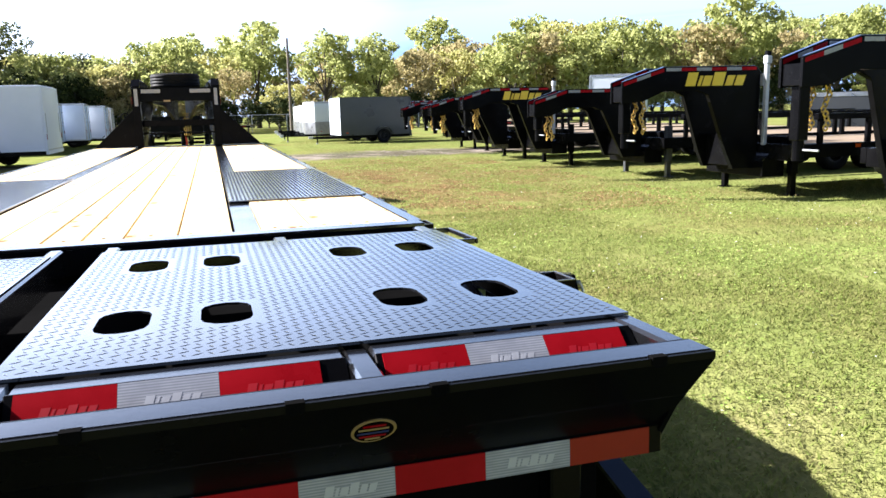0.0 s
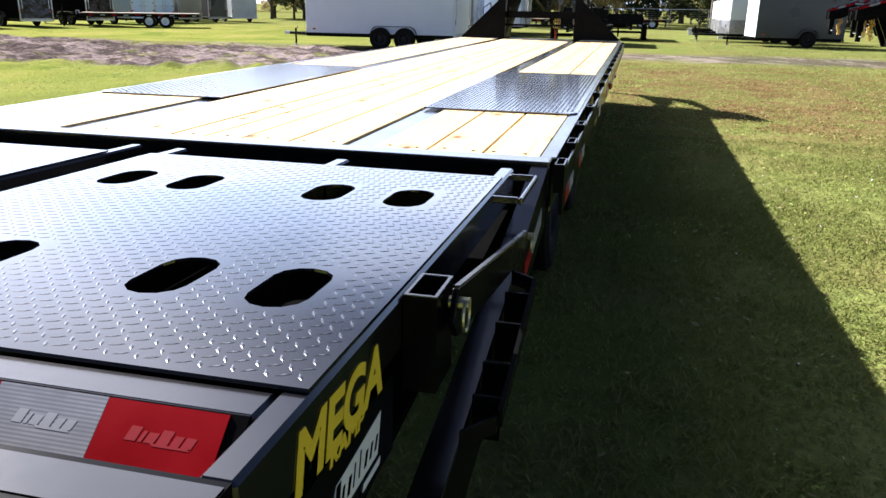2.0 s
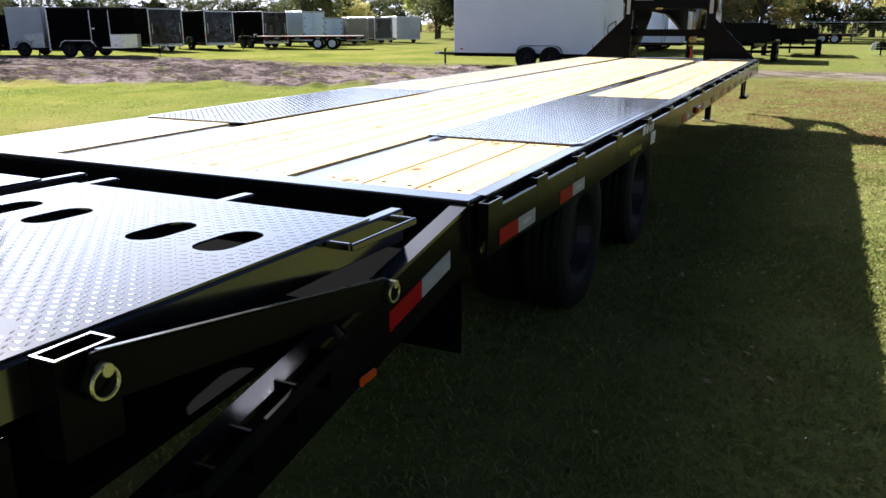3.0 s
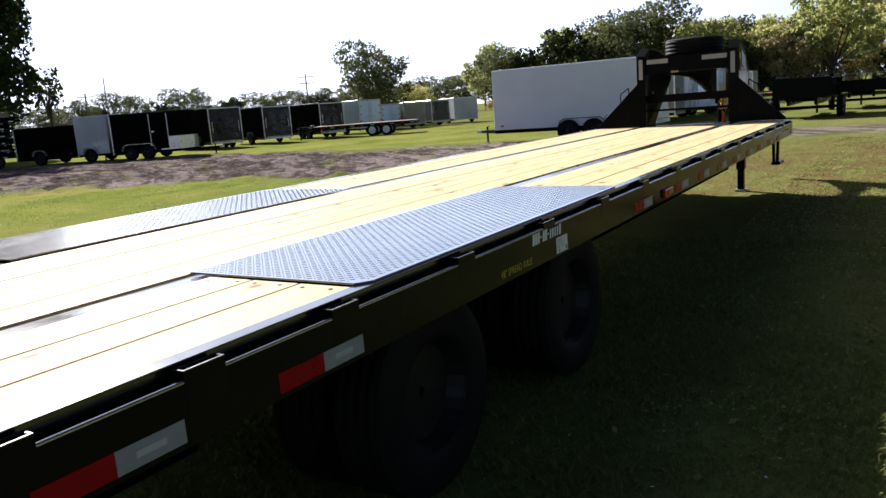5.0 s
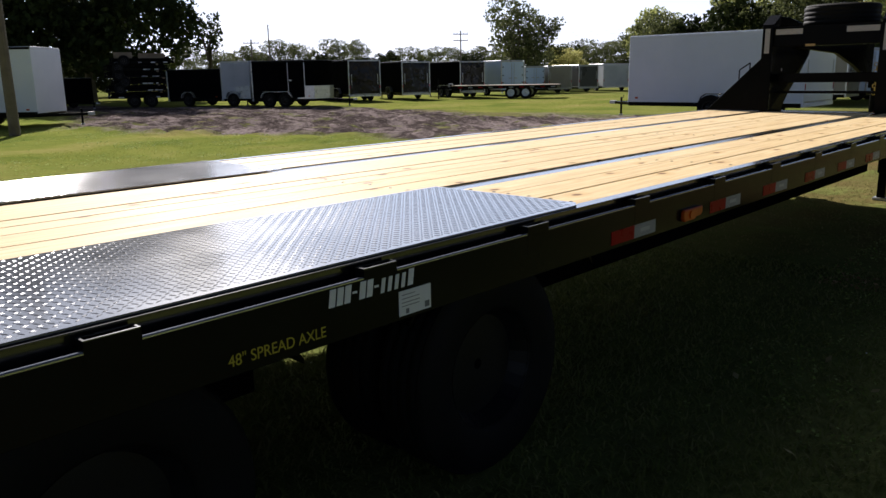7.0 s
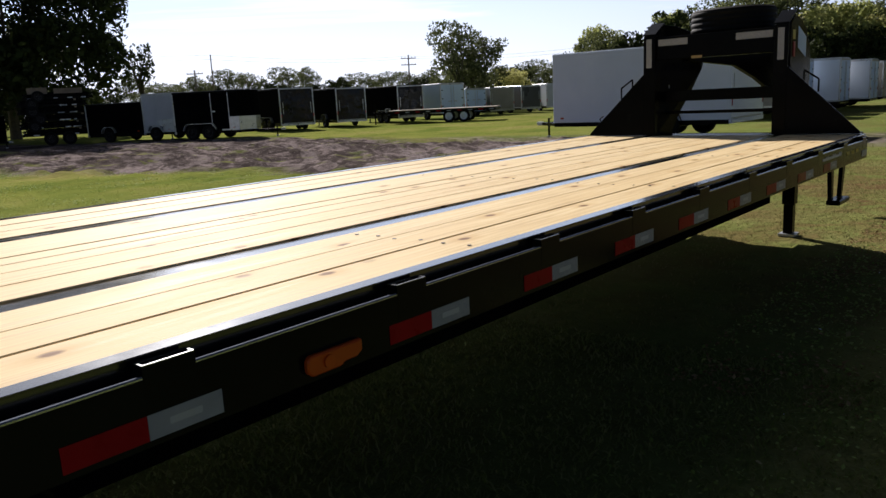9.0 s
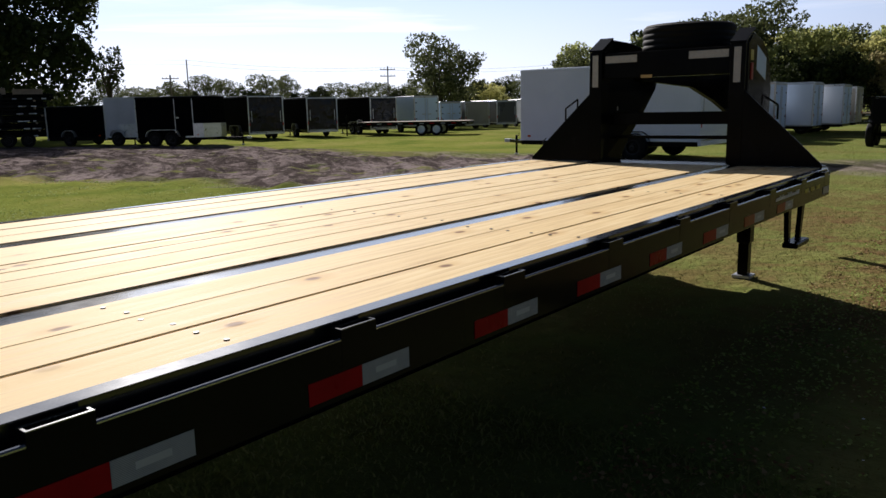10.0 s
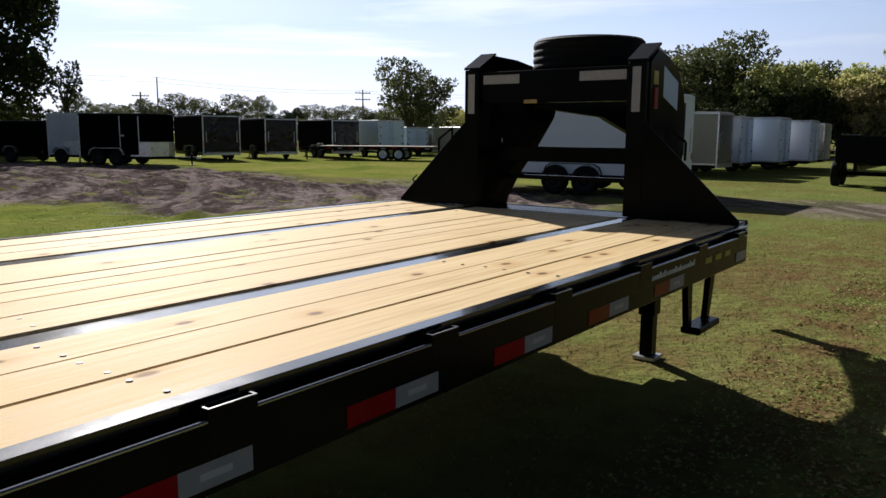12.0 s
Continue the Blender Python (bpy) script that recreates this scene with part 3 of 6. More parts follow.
def uneven(x, y, cell, seed):
    """Smooth random heights between 0 and 1 on a grid of the given cell."""
    rng = np.random.default_rng(seed)
    table = rng.random((256, 256))
    u, v = x / cell, y / cell
    i, j = np.floor(u).astype(int), np.floor(v).astype(int)
    f, g = u - i, v - j
    f, g = f * f * (3 - 2 * f), g * g * (3 - 2 * g)
    i, j = i % 255, j % 255
    return (table[i, j] * (1 - f) + table[i + 1, j] * f) * (1 - g) + (table[i, j + 1] * (1 - f) + table[i + 1, j + 1] * f) * g

# ---- ground ----
def build_ground():
    far_l, far_r = [-1500, -400, -120, -60, -45, -38], [-1, 4, 15, 30, 60, 120, 400, 1500]
    xs = np.array(far_l + list(np.arange(-34.0, -3.0, 0.14)) + far_r)
    ys = np.array([-1500, -400, -120, -40, -15, 0, 6] + list(np.arange(10.5, 25.0, 0.10)) + [27, 32, 45, 60, 120, 400, 1500])
    X, Y = np.meshgrid(xs, ys)
    # the worn patch is rutted by wheels that turned round a far centre
    r, a = np.hypot(X + 13, Y - 30), np.arctan2(X + 13, Y - 30)
    r2, a2 = np.hypot(X + 23.0, Y - 6.0), np.arctan2(X + 23.0, Y - 6.0)
    lift = 0.15 * (uneven(r2, a2 * 4, 0.42, 74) - 0.5) + 0.10 * (uneven(r, a * 22, 1.1, 71) - 0.5) + 0.07 * (uneven(r + 40, a * 30, 0.45, 72) - 0.5) + 0.05 * (uneven(X + 90, Y + 50, 0.5, 73) - 0.5)
    mask = np.zeros_like(X)
    for cx, cy, rx, ry in EARTH:
        mask = np.maximum(mask, np.clip(1.35 - np.hypot((X - cx) / rx, (Y - cy) / ry), 0, 0.35) / 0.35)
    mask *= (X > -33.9) & (X < -3.1) & (Y > 10.6) & (Y < 24.8)
    Z = lift * mask
    rows, cols = X.shape
    idx = np.arange(rows * cols).reshape(rows, cols)
    quads = np.stack([idx[:-1, :-1], idx[:-1, 1:], idx[1:, 1:], idx[1:, :-1]], -1).reshape(-1, 4)
    bm = bpy.data.meshes.new("ground")
    bm.from_pydata(np.stack([X, Y, Z], -1).reshape(-1, 3).tolist(), [], quads.tolist())
    for q in bm.polygons:
        q.use_smooth = True
    g = part("ground", bm, GROUND)
    tagged(g, "mown green lawn with a bare rutted earth patch", "ground", kind="structure")


build_ground()

# ---- the flatbed gooseneck trailer ----
DECK = 0.95
REAR, FRONT = 0.0, 10.25
flatbed = thing("flatbed_trailer", "long black gooseneck flatbed trailer with a new pine deck", "trailer")


def lozenges(x0, x1, y0, y1, z, pitch=0.0215, keep=lambda x, y: True, length=0.0108, width=0.0030, height=0.00055):
    """The raised bars of tread plate, turned by quarter turns in a chequer."""
    verts, faces = [], []
    nx, ny = int((x1 - x0) / pitch), int((y1 - y0) / pitch)
    for j in range(ny):
        for i in range(nx):
            cx, cy = x0 + (i + 0.5) * (x1 - x0) / nx, y0 + (j + 0.5) * (y1 - y0) / ny
            if not keep(cx, cy):
                continue
            a = radians(28 if (i + j) % 2 else -62)
            c, s, k = math.cos(a), math.sin(a), len(verts)
            for u, v, h in ((-length, 0, 0), (0, -width, 0), (length, 0, 0), (0, width, 0), (-length * 0.55, 0, height), (length * 0.55, 0, height)):
                verts.append((cx + u * c - v * s, cy + u * s + v * c, z + h))
            faces += [(k, k + 1, k + 4), (k + 1, k + 5, k + 4), (k + 1, k + 2, k + 5), (k + 2, k + 3, k + 5), (k + 3, k + 4, k + 5), (k + 3, k, k + 4)]
    me = bpy.data.meshes.new("tread_pattern")
    me.from_pydata(verts, [], faces)
    return me


def slot_outline(cx, cy, half_x, half_y, n=6):
    """A slot with rounded ends, long in y."""
    pts, r = [], half_x
    for side in (1, -1):
        pts.append((cx + side * r, cy))
        for i in range(n + 1):
            a = math.pi * i / n
            pts.append((cx + side * r * math.cos(a), cy + side * (half_y - r) + side * r * math.sin(a)))
    return pts


def pierced_plate(x0, x1, y0, y1, slots, z0, z1):
    """A flat plate with slots (cx, cy, half_x, half_y) through it, laid out in bands of cells."""
    bm = bmesh.new()
    rows = sorted({q[1] for q in slots})
    edges, bands = [y0], []
    for cy in rows:
        hy = max(q[3] for q in slots if q[1] == cy) + 0.02
        bands += [(edges[-1], cy - hy, None), (cy - hy, cy + hy, cy)]
        edges.append(cy + hy)
    bands.append((edges[-1], y1, None))
    for a, b, cy in bands:
        if cy is None:
            bm.faces.new([bm.verts.new((x, y, z1)) for x, y in ((x0, a), (x1, a), (x1, b), (x0, b))])
            continue
        row = sorted(q for q in slots if q[1] == cy)
        cuts = [x0] + [(row[i][0] + row[i + 1][0]) / 2 for i in range(len(row) - 1)] + [x1]
        for i, q in enumerate(row):
            lo, hi = cuts[i], cuts[i + 1]
            pts = slot_outline(*q)
            rim = []
            for x, y in pts:
                u, v = x - q[0], y - q[1]
                k = min(((hi if u > 0 else lo) - q[0]) / u if abs(u) > 1e-9 else 1e9, ((b if v > 0 else a) - q[1]) / v if abs(v) > 1e-9 else 1e9)
                rim.append((q[0] + u * k, q[1] + v * k))
            inner, outer = [bm.verts.new((*p, z1)) for p in pts], [bm.verts.new((*p, z1)) for p in rim]
            for j in range(len(pts)):
                n = (j + 1) % len(pts)
                p, r = rim[j], rim[n]
                face = [inner[j], outer[j]]
                if abs(p[0] - r[0]) > 1e-6 and abs(p[1] - r[1]) > 1e-6:
                    cx = hi if max(p[0], r[0]) > hi - 1e-6 else lo
                    cv = b if max(p[1], r[1]) > b - 1e-6 else a
                    face.append(bm.verts.new((cx, cv, z1)))
                bm.faces.new(face + [outer[n], inner[n]])
    bmesh.ops.remove_doubles(bm, verts=bm.verts[:], dist=1e-5)
    bmesh.ops.recalc_face_normals(bm, faces=bm.faces[:])
    made = bmesh.ops.extrude_face_region(bm, geom=bm.faces[:])
    for v in [g for g in made["geom"] if isinstance(g, bmesh.types.BMVert)]:
        v.co.z = z0
    bmesh.ops.recalc_face_normals(bm, faces=bm.faces[:])
    return bm


# main frame under the deck
part("main_beam", boxes((0.40, 0.54, -0.05, 10.55, 0.42, 0.44), (0.40, 0.54, -0.05, 10.55, 0.80, 0.82), (0.463, 0.477, -0.05, 10.55, 0.44, 0.80)), BLACK, flatbed)
part("main_beam", boxes((-0.54, -0.40, -0.05, 10.55, 0.42, 0.44), (-0.54, -0.40, -0.05, 10.55, 0.80, 0.82), (-0.477, -0.463, -0.05, 10.55, 0.44, 0.80)), BLACK, flatbed)
# added black strips below the beams: hide sunlit lawn, deepen the shade
for s in (1, -1):
    for y0, y1 in ((0.0, 1.15), (2.25, 2.55), (3.62, 10.4)):
        part("beam_stiffener", boxes((*sorted((s * 0.415, s * 0.525)), y0, y1, 0.315, 0.4185), bevel=0.004), MATT_BLACK, flatbed)
cross = mesh_of(boxes((-1.24, 1.24, -0.03, 0.03, 0.822, 0.90)), "cross_member")
for i in range(17):
    ob = part("cross_member", cross, BLACK, flatbed)
    ob.location = (0, 0.3 + i * 0.61, 0)

# deck sides: channel with its light-catching top flange
for s in (1, -1):
    a, b = sorted((s * 1.272, s * 1.302))
    c, d = sorted((s * 1.262, s * 1.314))
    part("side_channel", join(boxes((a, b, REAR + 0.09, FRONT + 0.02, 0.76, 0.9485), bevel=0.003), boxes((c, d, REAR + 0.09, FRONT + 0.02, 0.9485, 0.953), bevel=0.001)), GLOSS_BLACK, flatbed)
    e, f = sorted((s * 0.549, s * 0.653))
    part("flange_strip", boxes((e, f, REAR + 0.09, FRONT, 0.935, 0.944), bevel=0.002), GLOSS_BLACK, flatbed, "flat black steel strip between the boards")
rear = part("rear_channel", boxes((-1.302, 1.302, REAR - 0.012, REAR + 0.01, 0.84, 0.9375), bevel=0.003), BLACK, flatbed)
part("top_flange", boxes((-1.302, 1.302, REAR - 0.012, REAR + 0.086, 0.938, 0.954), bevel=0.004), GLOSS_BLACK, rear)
part("front_plate", prism([(-1.29, FRONT + 0.022), (1.29, FRONT + 0.022), (1.21, FRONT + 0.34), (-1.21, FRONT + 0.34)], "z", 0.93, 0.947), BLACK, flatbed, "dark steel plate at the front of the deck")
part("front_channel", boxes((-1.22, 1.22, FRONT + 0.342, FRONT + 0.36, 0.78, 0.95), bevel=0.003), BLACK, flatbed)
for s in (1, -1):
    part("corner_plate", prism([(s * 1.349, 10.141), (s * 1.225, 10.60), (s * 1.214, 10.595), (s * 1.338, 10.141)], "z", 0.770, 0.935), RAIL_BLACK, flatbed)

# rub rail with stake pockets
POCKETS = [0.03, 0.48, 0.98, 1.66, 2.38, 3.09, 3.79, 4.52, 5.23, 5.91, 6.61, 7.30, 7.96, 8.66, 9.36, 9.98]
for s in (1, -1):
    def sx(a, b):
        return tuple(sorted((s * a, s * b)))
    part("rub_rail", boxes((*sx(1.338, 1.349), 0.03, 10.14, 0.770, 0.9145), bevel=0.002), RAIL_BLACK, flatbed)
    # added bright rod: the glint along the black rail's top edge
    part("rail_edge", rod((s * 1.3434, 0.03, 0.9152), (s * 1.3434, 10.14, 0.9152), 0.0056, 10), RAIL_GLINT, flatbed, "painted glint along the top edge of the rub rail")
    for i, y in enumerate(POCKETS):
        pk = part("stake_pocket", tube_frame(*sx(1.3145, 1.3497), y, y + 0.118, 0.845, 0.939, 0.0055), RAIL_BLACK, flatbed)
        # rim coloured pale in place of its glint
        part("pocket_rim", tube_frame(*sx(1.3148, 1.3494), y + 0.0004, y + 0.1176, 0.9392, 0.9416, 0.0052), EDGE_GLINT, pk)
        if i + 1 < len(POCKETS) and POCKETS[i + 1] - y > 0.55:
            m = (y + 0.118 + POCKETS[i + 1]) / 2
            part("pipe_spool", rod((s * 1.3265, m, 0.84), (s * 1.3265, m, 0.908), 0.0112, 10), BLACK, flatbed)

# tread plates over the wheels, their outer corners cut
for s in (1, -1):
    x0, x1, y0, y1 = 0.552, 1.300, 1.19, 3.50
    pts = [(x0, y0), (x1 - 0.035, y0), (x1, y0 + 0.05), (x1, y1 - 0.05), (x1 - 0.035, y1), (x0, y1)]
    pts = [(s * x, y) for x, y in pts]
    tp = part("wheel_plate", prism(pts, "z", 0.9535, 0.960, bevel=0.0015), PLATE_BASE, flatbed, "black tread plate over the wheels")
    lo, hi = sorted((s * (x0 + 0.012), s * (x1 - 0.02)))
    bars = part("tread_pattern", lozenges(lo, hi, y0 + 0.012, y1 - 0.012, 0.9601, keep=lambda x, y: not (abs(x) > 1.245 and (y < 1.25 or y > 3.44)), height=0.0011), TREAD, tp)
    tagged(bars, kind="stuff")

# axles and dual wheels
# added black sheet that hides the sunlit lawn between the axles
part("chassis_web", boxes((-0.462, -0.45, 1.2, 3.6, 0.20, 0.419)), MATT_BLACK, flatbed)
for y in (1.74, 3.13):
    part("axle", rod((-0.62, y, 0.39), (0.62, y, 0.39), 0.065, 14), BLACK, flatbed)
    for s in (1, -1):
        part("spring", prism([(y - 0.42, 0.52), (y - 0.2, 0.44), (y, 0.41), (y + 0.2, 0.44), (y + 0.42, 0.52), (y + 0.42, 0.56), (y, 0.49), (y - 0.42, 0.56)], "x", *sorted((s * 0.36, s * 0.44))), BLACK, flatbed)
        wheel(flatbed, (s * 1.075, y, 0.395), 0.395, 0.22, 0.215, RIM_BLACK, -s)
        wheel(flatbed, (s * 0.79, y, 0.395), 0.395, 0.22, 0.215, RIM_BLACK, s)
        part("mud_plate", prism([(y - 0.5, 0.70), (y - 0.42, 0.80), (y + 0.42, 0.80), (y + 0.5, 0.70), (y + 0.5, 0.715), (y + 0.43, 0.815), (y - 0.43, 0.815), (y - 0.5, 0.715)], "x", *sorted((s * 0.62, s * 1.26))), BLACK, flatbed)

# dovetail beams that slope down behind the deck, with a tie rail outside
for s in (1, -1):
    def sx(a, b):
        return tuple(sorted((s * a, s * b)))
    def drop(y):
        return 0.945 + 0.19 * y
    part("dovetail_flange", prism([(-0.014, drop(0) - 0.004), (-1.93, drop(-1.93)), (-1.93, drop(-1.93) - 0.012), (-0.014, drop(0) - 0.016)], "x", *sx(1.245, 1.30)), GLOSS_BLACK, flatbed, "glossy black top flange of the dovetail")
    part("dovetail_beam", prism([(-0.014, drop(0) - 0.017), (-1.93, drop(-1.93) - 0.0125), (-1.93, drop(-1.93) - 0.18), (-0.014, 0.735)], "x", *sx(1.282, 1.298)), BLACK, flatbed)
    # open tie rail outside the beam: a long bar, two slanted ends and cross plates
    def rail_z(y):
        return 0.995 + 0.217 * y
    part("tie_rail", join(
        prism([(-0.785, rail_z(-0.785)), (-1.245, rail_z(-1.245)), (-1.245, rail_z(-1.245) - 0.034), (-0.785, rail_z(-0.785) - 0.034)], "x", *sx(1.356, 1.365)),
        prism([(s * 1.3005, -0.742), (s * 1.3555, -0.782), (s * 1.3555, -0.792), (s * 1.3005, -0.752)], "z", rail_z(-0.77) - 0.034, rail_z(-0.77)),
        prism([(s * 1.3005, -1.322), (s * 1.3555, -1.252), (s * 1.3555, -1.242), (s * 1.3005, -1.312)], "z", rail_z(-1.29) - 0.034, rail_z(-1.29))), RAIL_BLACK, flatbed, "black tie rail beside the dovetail")
    for y in (-0.845, -0.965, -1.105, -1.205):
        part("tie_rail_rib", boxes((*sx(1.3005, 1.3555), y - 0.004, y + 0.004, rail_z(y) - 0.095, rail_z(y) - 0.003)), BLACK, flatbed)
    part("amber_marker", boxes((*sx(1.3005, 1.312), -0.66, -0.585, 0.625, 0.652), bevel=0.006), AMBER_LENS, flatbed, "small amber marker lamp")
    for a, b, mat, nm in ((-0.14, -0.32, WHITE_TAPE, "white_tape"), (-0.32, -0.50, RED_TAPE, "red_tape")):
        part(nm, prism([(a, drop(a) - 0.085), (b, drop(b) - 0.085), (b, drop(b) - 0.14), (a, drop(a) - 0.14)], "x", *sx(1.2985, 1.3005)), mat, flatbed)
# two added black sheets stand in for the deep shade under the tail
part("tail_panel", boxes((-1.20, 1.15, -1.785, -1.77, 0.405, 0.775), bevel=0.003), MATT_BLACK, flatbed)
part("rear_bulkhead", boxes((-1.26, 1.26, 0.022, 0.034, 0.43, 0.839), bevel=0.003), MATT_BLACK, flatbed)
part("tail_beam", boxes((-1.28, 1.28, -1.95, -1.87, 0.22, 0.40), bevel=0.006), BLACK, flatbed)
for x in (-0.9, -0.05, 0.35, 1.05):
    part("tail_post", boxes((x - 0.03, x + 0.03, -1.86, -1.80, 0.401, 0.88), bevel=0.004), BLACK, flatbed)
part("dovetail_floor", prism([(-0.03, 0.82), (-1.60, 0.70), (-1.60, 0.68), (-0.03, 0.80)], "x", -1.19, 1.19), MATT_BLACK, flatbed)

# ---- two flip-up ramps ----
RAMP_TURN = Matrix.Translation((-0.030, -0.45, 0.9876)) @ Matrix.Rotation(-math.atan(0.0203), 4, "X")


# slanted bars in place of a printed name: start, width, height
PRINT = [(0.25, 0.09, 0.018), (0.36, 0.03, 0.014), (0.41, 0.08, 0.013), (0.51, 0.09, 0.018), (0.62, 0.07, 0.013), (0.71, 0.08, 0.013), (0.46, 0.30, -0.003)]


def build_ramp(x0, x1, holes_x, mid, first):
    """A ramp from x0 to x1 in its own plane: y runs back from 0, top at 0."""
    y_tip, y_plate, y_cross, y_in, y_end = 0.17, -1.322, -1.384, -1.505, -1.582
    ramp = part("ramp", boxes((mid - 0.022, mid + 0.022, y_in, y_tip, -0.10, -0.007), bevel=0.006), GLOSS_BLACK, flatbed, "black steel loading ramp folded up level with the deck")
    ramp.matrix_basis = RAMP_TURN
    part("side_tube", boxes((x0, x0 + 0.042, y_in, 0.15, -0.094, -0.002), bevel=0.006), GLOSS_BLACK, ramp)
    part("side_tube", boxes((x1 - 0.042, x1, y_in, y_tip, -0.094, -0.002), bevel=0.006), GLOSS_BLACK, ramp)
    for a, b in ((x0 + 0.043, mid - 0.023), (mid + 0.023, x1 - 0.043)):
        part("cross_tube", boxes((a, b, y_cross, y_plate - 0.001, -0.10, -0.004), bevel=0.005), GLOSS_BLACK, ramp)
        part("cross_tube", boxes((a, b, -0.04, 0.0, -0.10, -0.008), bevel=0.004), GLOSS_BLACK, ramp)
    # rear tube whose back face leans in under it
    tube = part("rear_tube", prism([(y_in - 0.001, 0.0), (y_end, 0.0), (y_end, -0.012), (y_in - 0.001, -0.097)], "x", x0, x1 - 0.002), BLACK, ramp)
    part("leaning_plate", prism([(y_in - 0.001, -0.0974), (y_end + 0.146, -0.175), (y_end + 0.154, -0.169), (y_in + 0.008, -0.0974)], "x", x0, x1 - 0.002), BLACK, tube)
    slots = []
    for cy in (-0.340, -1.005):
        for cx in holes_x:
            slots.append((cx, cy, 0.050, 0.095))
    plate = part("tread_plate", pierced_plate(x0 + 0.006, x1 - 0.006, y_plate, -0.002, slots, -0.001, 0.0045), TREAD_BASE, ramp, "black tread plate with long slots")

    def keep(x, y):
        return all(abs(x - a) > hx + 0.012 or abs(y - b) > hy + 0.012 for a, b, hx, hy in slots)
    bars = part("tread_pattern", lozenges(x0 + 0.016, x1 - 0.016, y_plate + 0.014, -0.012, 0.0046, 0.0215, keep), TREAD, ramp)
    tagged(bars, kind="stuff")
    # tape on a flat bar behind the cross tube, in the two rear openings
    for (a, b), cols in zip(((x0 + 0.043, mid - 0.023), (mid + 0.023, x1 - 0.043)), first):
        tilt = Matrix.Translation((0, y_cross - 0.002, 0.001)) @ Matrix.Rotation(radians(42), 4, "X")
        bar = part("tape_bar", boxes((a, b, -0.078, -0.001, -0.012, -0.0005), bevel=0.002), BLACK, ramp)
        bar.matrix_basis = tilt
        for u, v, mat in cols:
            nm = "red_tape" if mat is RED_TAPE else "white_tape"
            part(nm, boxes((u, v - 0.0005, -0.074, -0.005, -0.0004, 0.0012)), mat, bar)
            w = v - u
            part("tape_print", join(*[prism([(u + w * f, -0.048), (u + w * (f + g), -0.048), (u + w * (f + g) + 0.004, -0.048 + 0.9 * h), (u + w * f + 0.004, -0.048 + 0.9 * h)], "z", 0.0008, 0.0014) for f, g, h in PRINT]), RED_PRINT if mat is RED_TAPE else GHOST_PRINT, bar)
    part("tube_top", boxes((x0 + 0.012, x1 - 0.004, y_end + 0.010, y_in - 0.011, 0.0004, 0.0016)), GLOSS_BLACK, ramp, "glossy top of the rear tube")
    # lower row of tape at the foot of the leaning face
    part("tape_bar", boxes((x0 + 0.02, x1 - 0.004, y_end + 0.1455, y_end + 0.169, -0.228, -0.1755), bevel=0.002), BLACK, ramp)
    x, k = 1.225 if x1 > 1 else x1 - 0.03, 0
    while x - 0.155 > x0 + 0.02:
        mat = ORANGE_TAPE if (k == 0 and x1 > 1) else (RED_TAPE if k % 2 == 0 else WHITE_TAPE)
        nm = "white_tape" if mat is WHITE_TAPE else "red_tape"
        part(nm, boxes((x - 0.1545, x, y_end + 0.1432, y_end + 0.1452, -0.226, -0.177)), mat, ramp)
        if mat is WHITE_TAPE:
            part("tape_print", join(*[prism([(x - 0.1545 + 0.1545 * f, -0.211), (x - 0.1545 + 0.1545 * (f + g), -0.211), (x - 0.1505 + 0.1545 * (f + g), -0.211 + h), (x - 0.1505 + 0.1545 * f, -0.211 + h)], "y", y_end + 0.1424, y_end + 0.1430) for f, g, h in PRINT]), GHOST_PRINT, ramp)
        x, k = x - 0.155, k + 1
    for nx in ((0.32, 0.597, 0.80, 1.153) if x1 > 1 else (-1.05, -0.6, -0.3)):
        part("drain_notch", prism([(nx - 0.013, 0.0024), (nx + 0.013, 0.0024), (nx + 0.013, -0.010), (nx + 0.007, -0.0145), (nx - 0.007, -0.0145), (nx - 0.013, -0.010)], "y", y_end - 0.0022, y_end + 0.013), MATT_BLACK, ramp)
    return ramp


right_ramp = build_ramp(0.158, 1.256, (0.325, 0.520, 0.879, 1.083), 0.722,
                        ([(0.215, 0.355, RED_TAPE), (0.355, 0.50, WHITE_TAPE), (0.50, 0.655, RED_TAPE)],
                         [(0.757, 0.90, RED_TAPE), (0.90, 1.042, WHITE_TAPE), (1.042, 1.190, RED_TAPE)]))
left_ramp = build_ramp(-1.256, 0.022, (-1.02, -0.80, -0.40, -0.185), -0.62,
                       ([(-1.20, -1.05, RED_TAPE), (-1.05, -0.90, WHITE_TAPE), (-0.90, -0.75, RED_TAPE)],
                        [(-0.55, -0.40, RED_TAPE), (-0.40, -0.25, WHITE_TAPE), (-0.25, -0.10, RED_TAPE)]))

# round badge on the rear tube
def oval(cx, cz, rx, rz, y0, y1, n=28):
    return prism([(cx + rx * math.cos(2 * math.pi * i / n), cz + rz * math.sin(2 * math.pi * i / n)) for i in range(n)], "y", y0, y1)


badge = part("badge", oval(0, 0, 0.034, 0.034, -0.0025, -0.0006), GOLD_DECAL, right_ramp, "round gold badge with a dark red striped middle")
badge.matrix_basis = Matrix.Translation((0.712, -1.582, -0.012)) @ Matrix.Rotation(math.atan2(0.146, 0.163), 4, "X") @ Matrix.Translation((0, 0, -0.082))
part("badge_field", oval(0, 0, 0.0295, 0.0295, -0.0033, -0.0026), MATT_BLACK, badge)
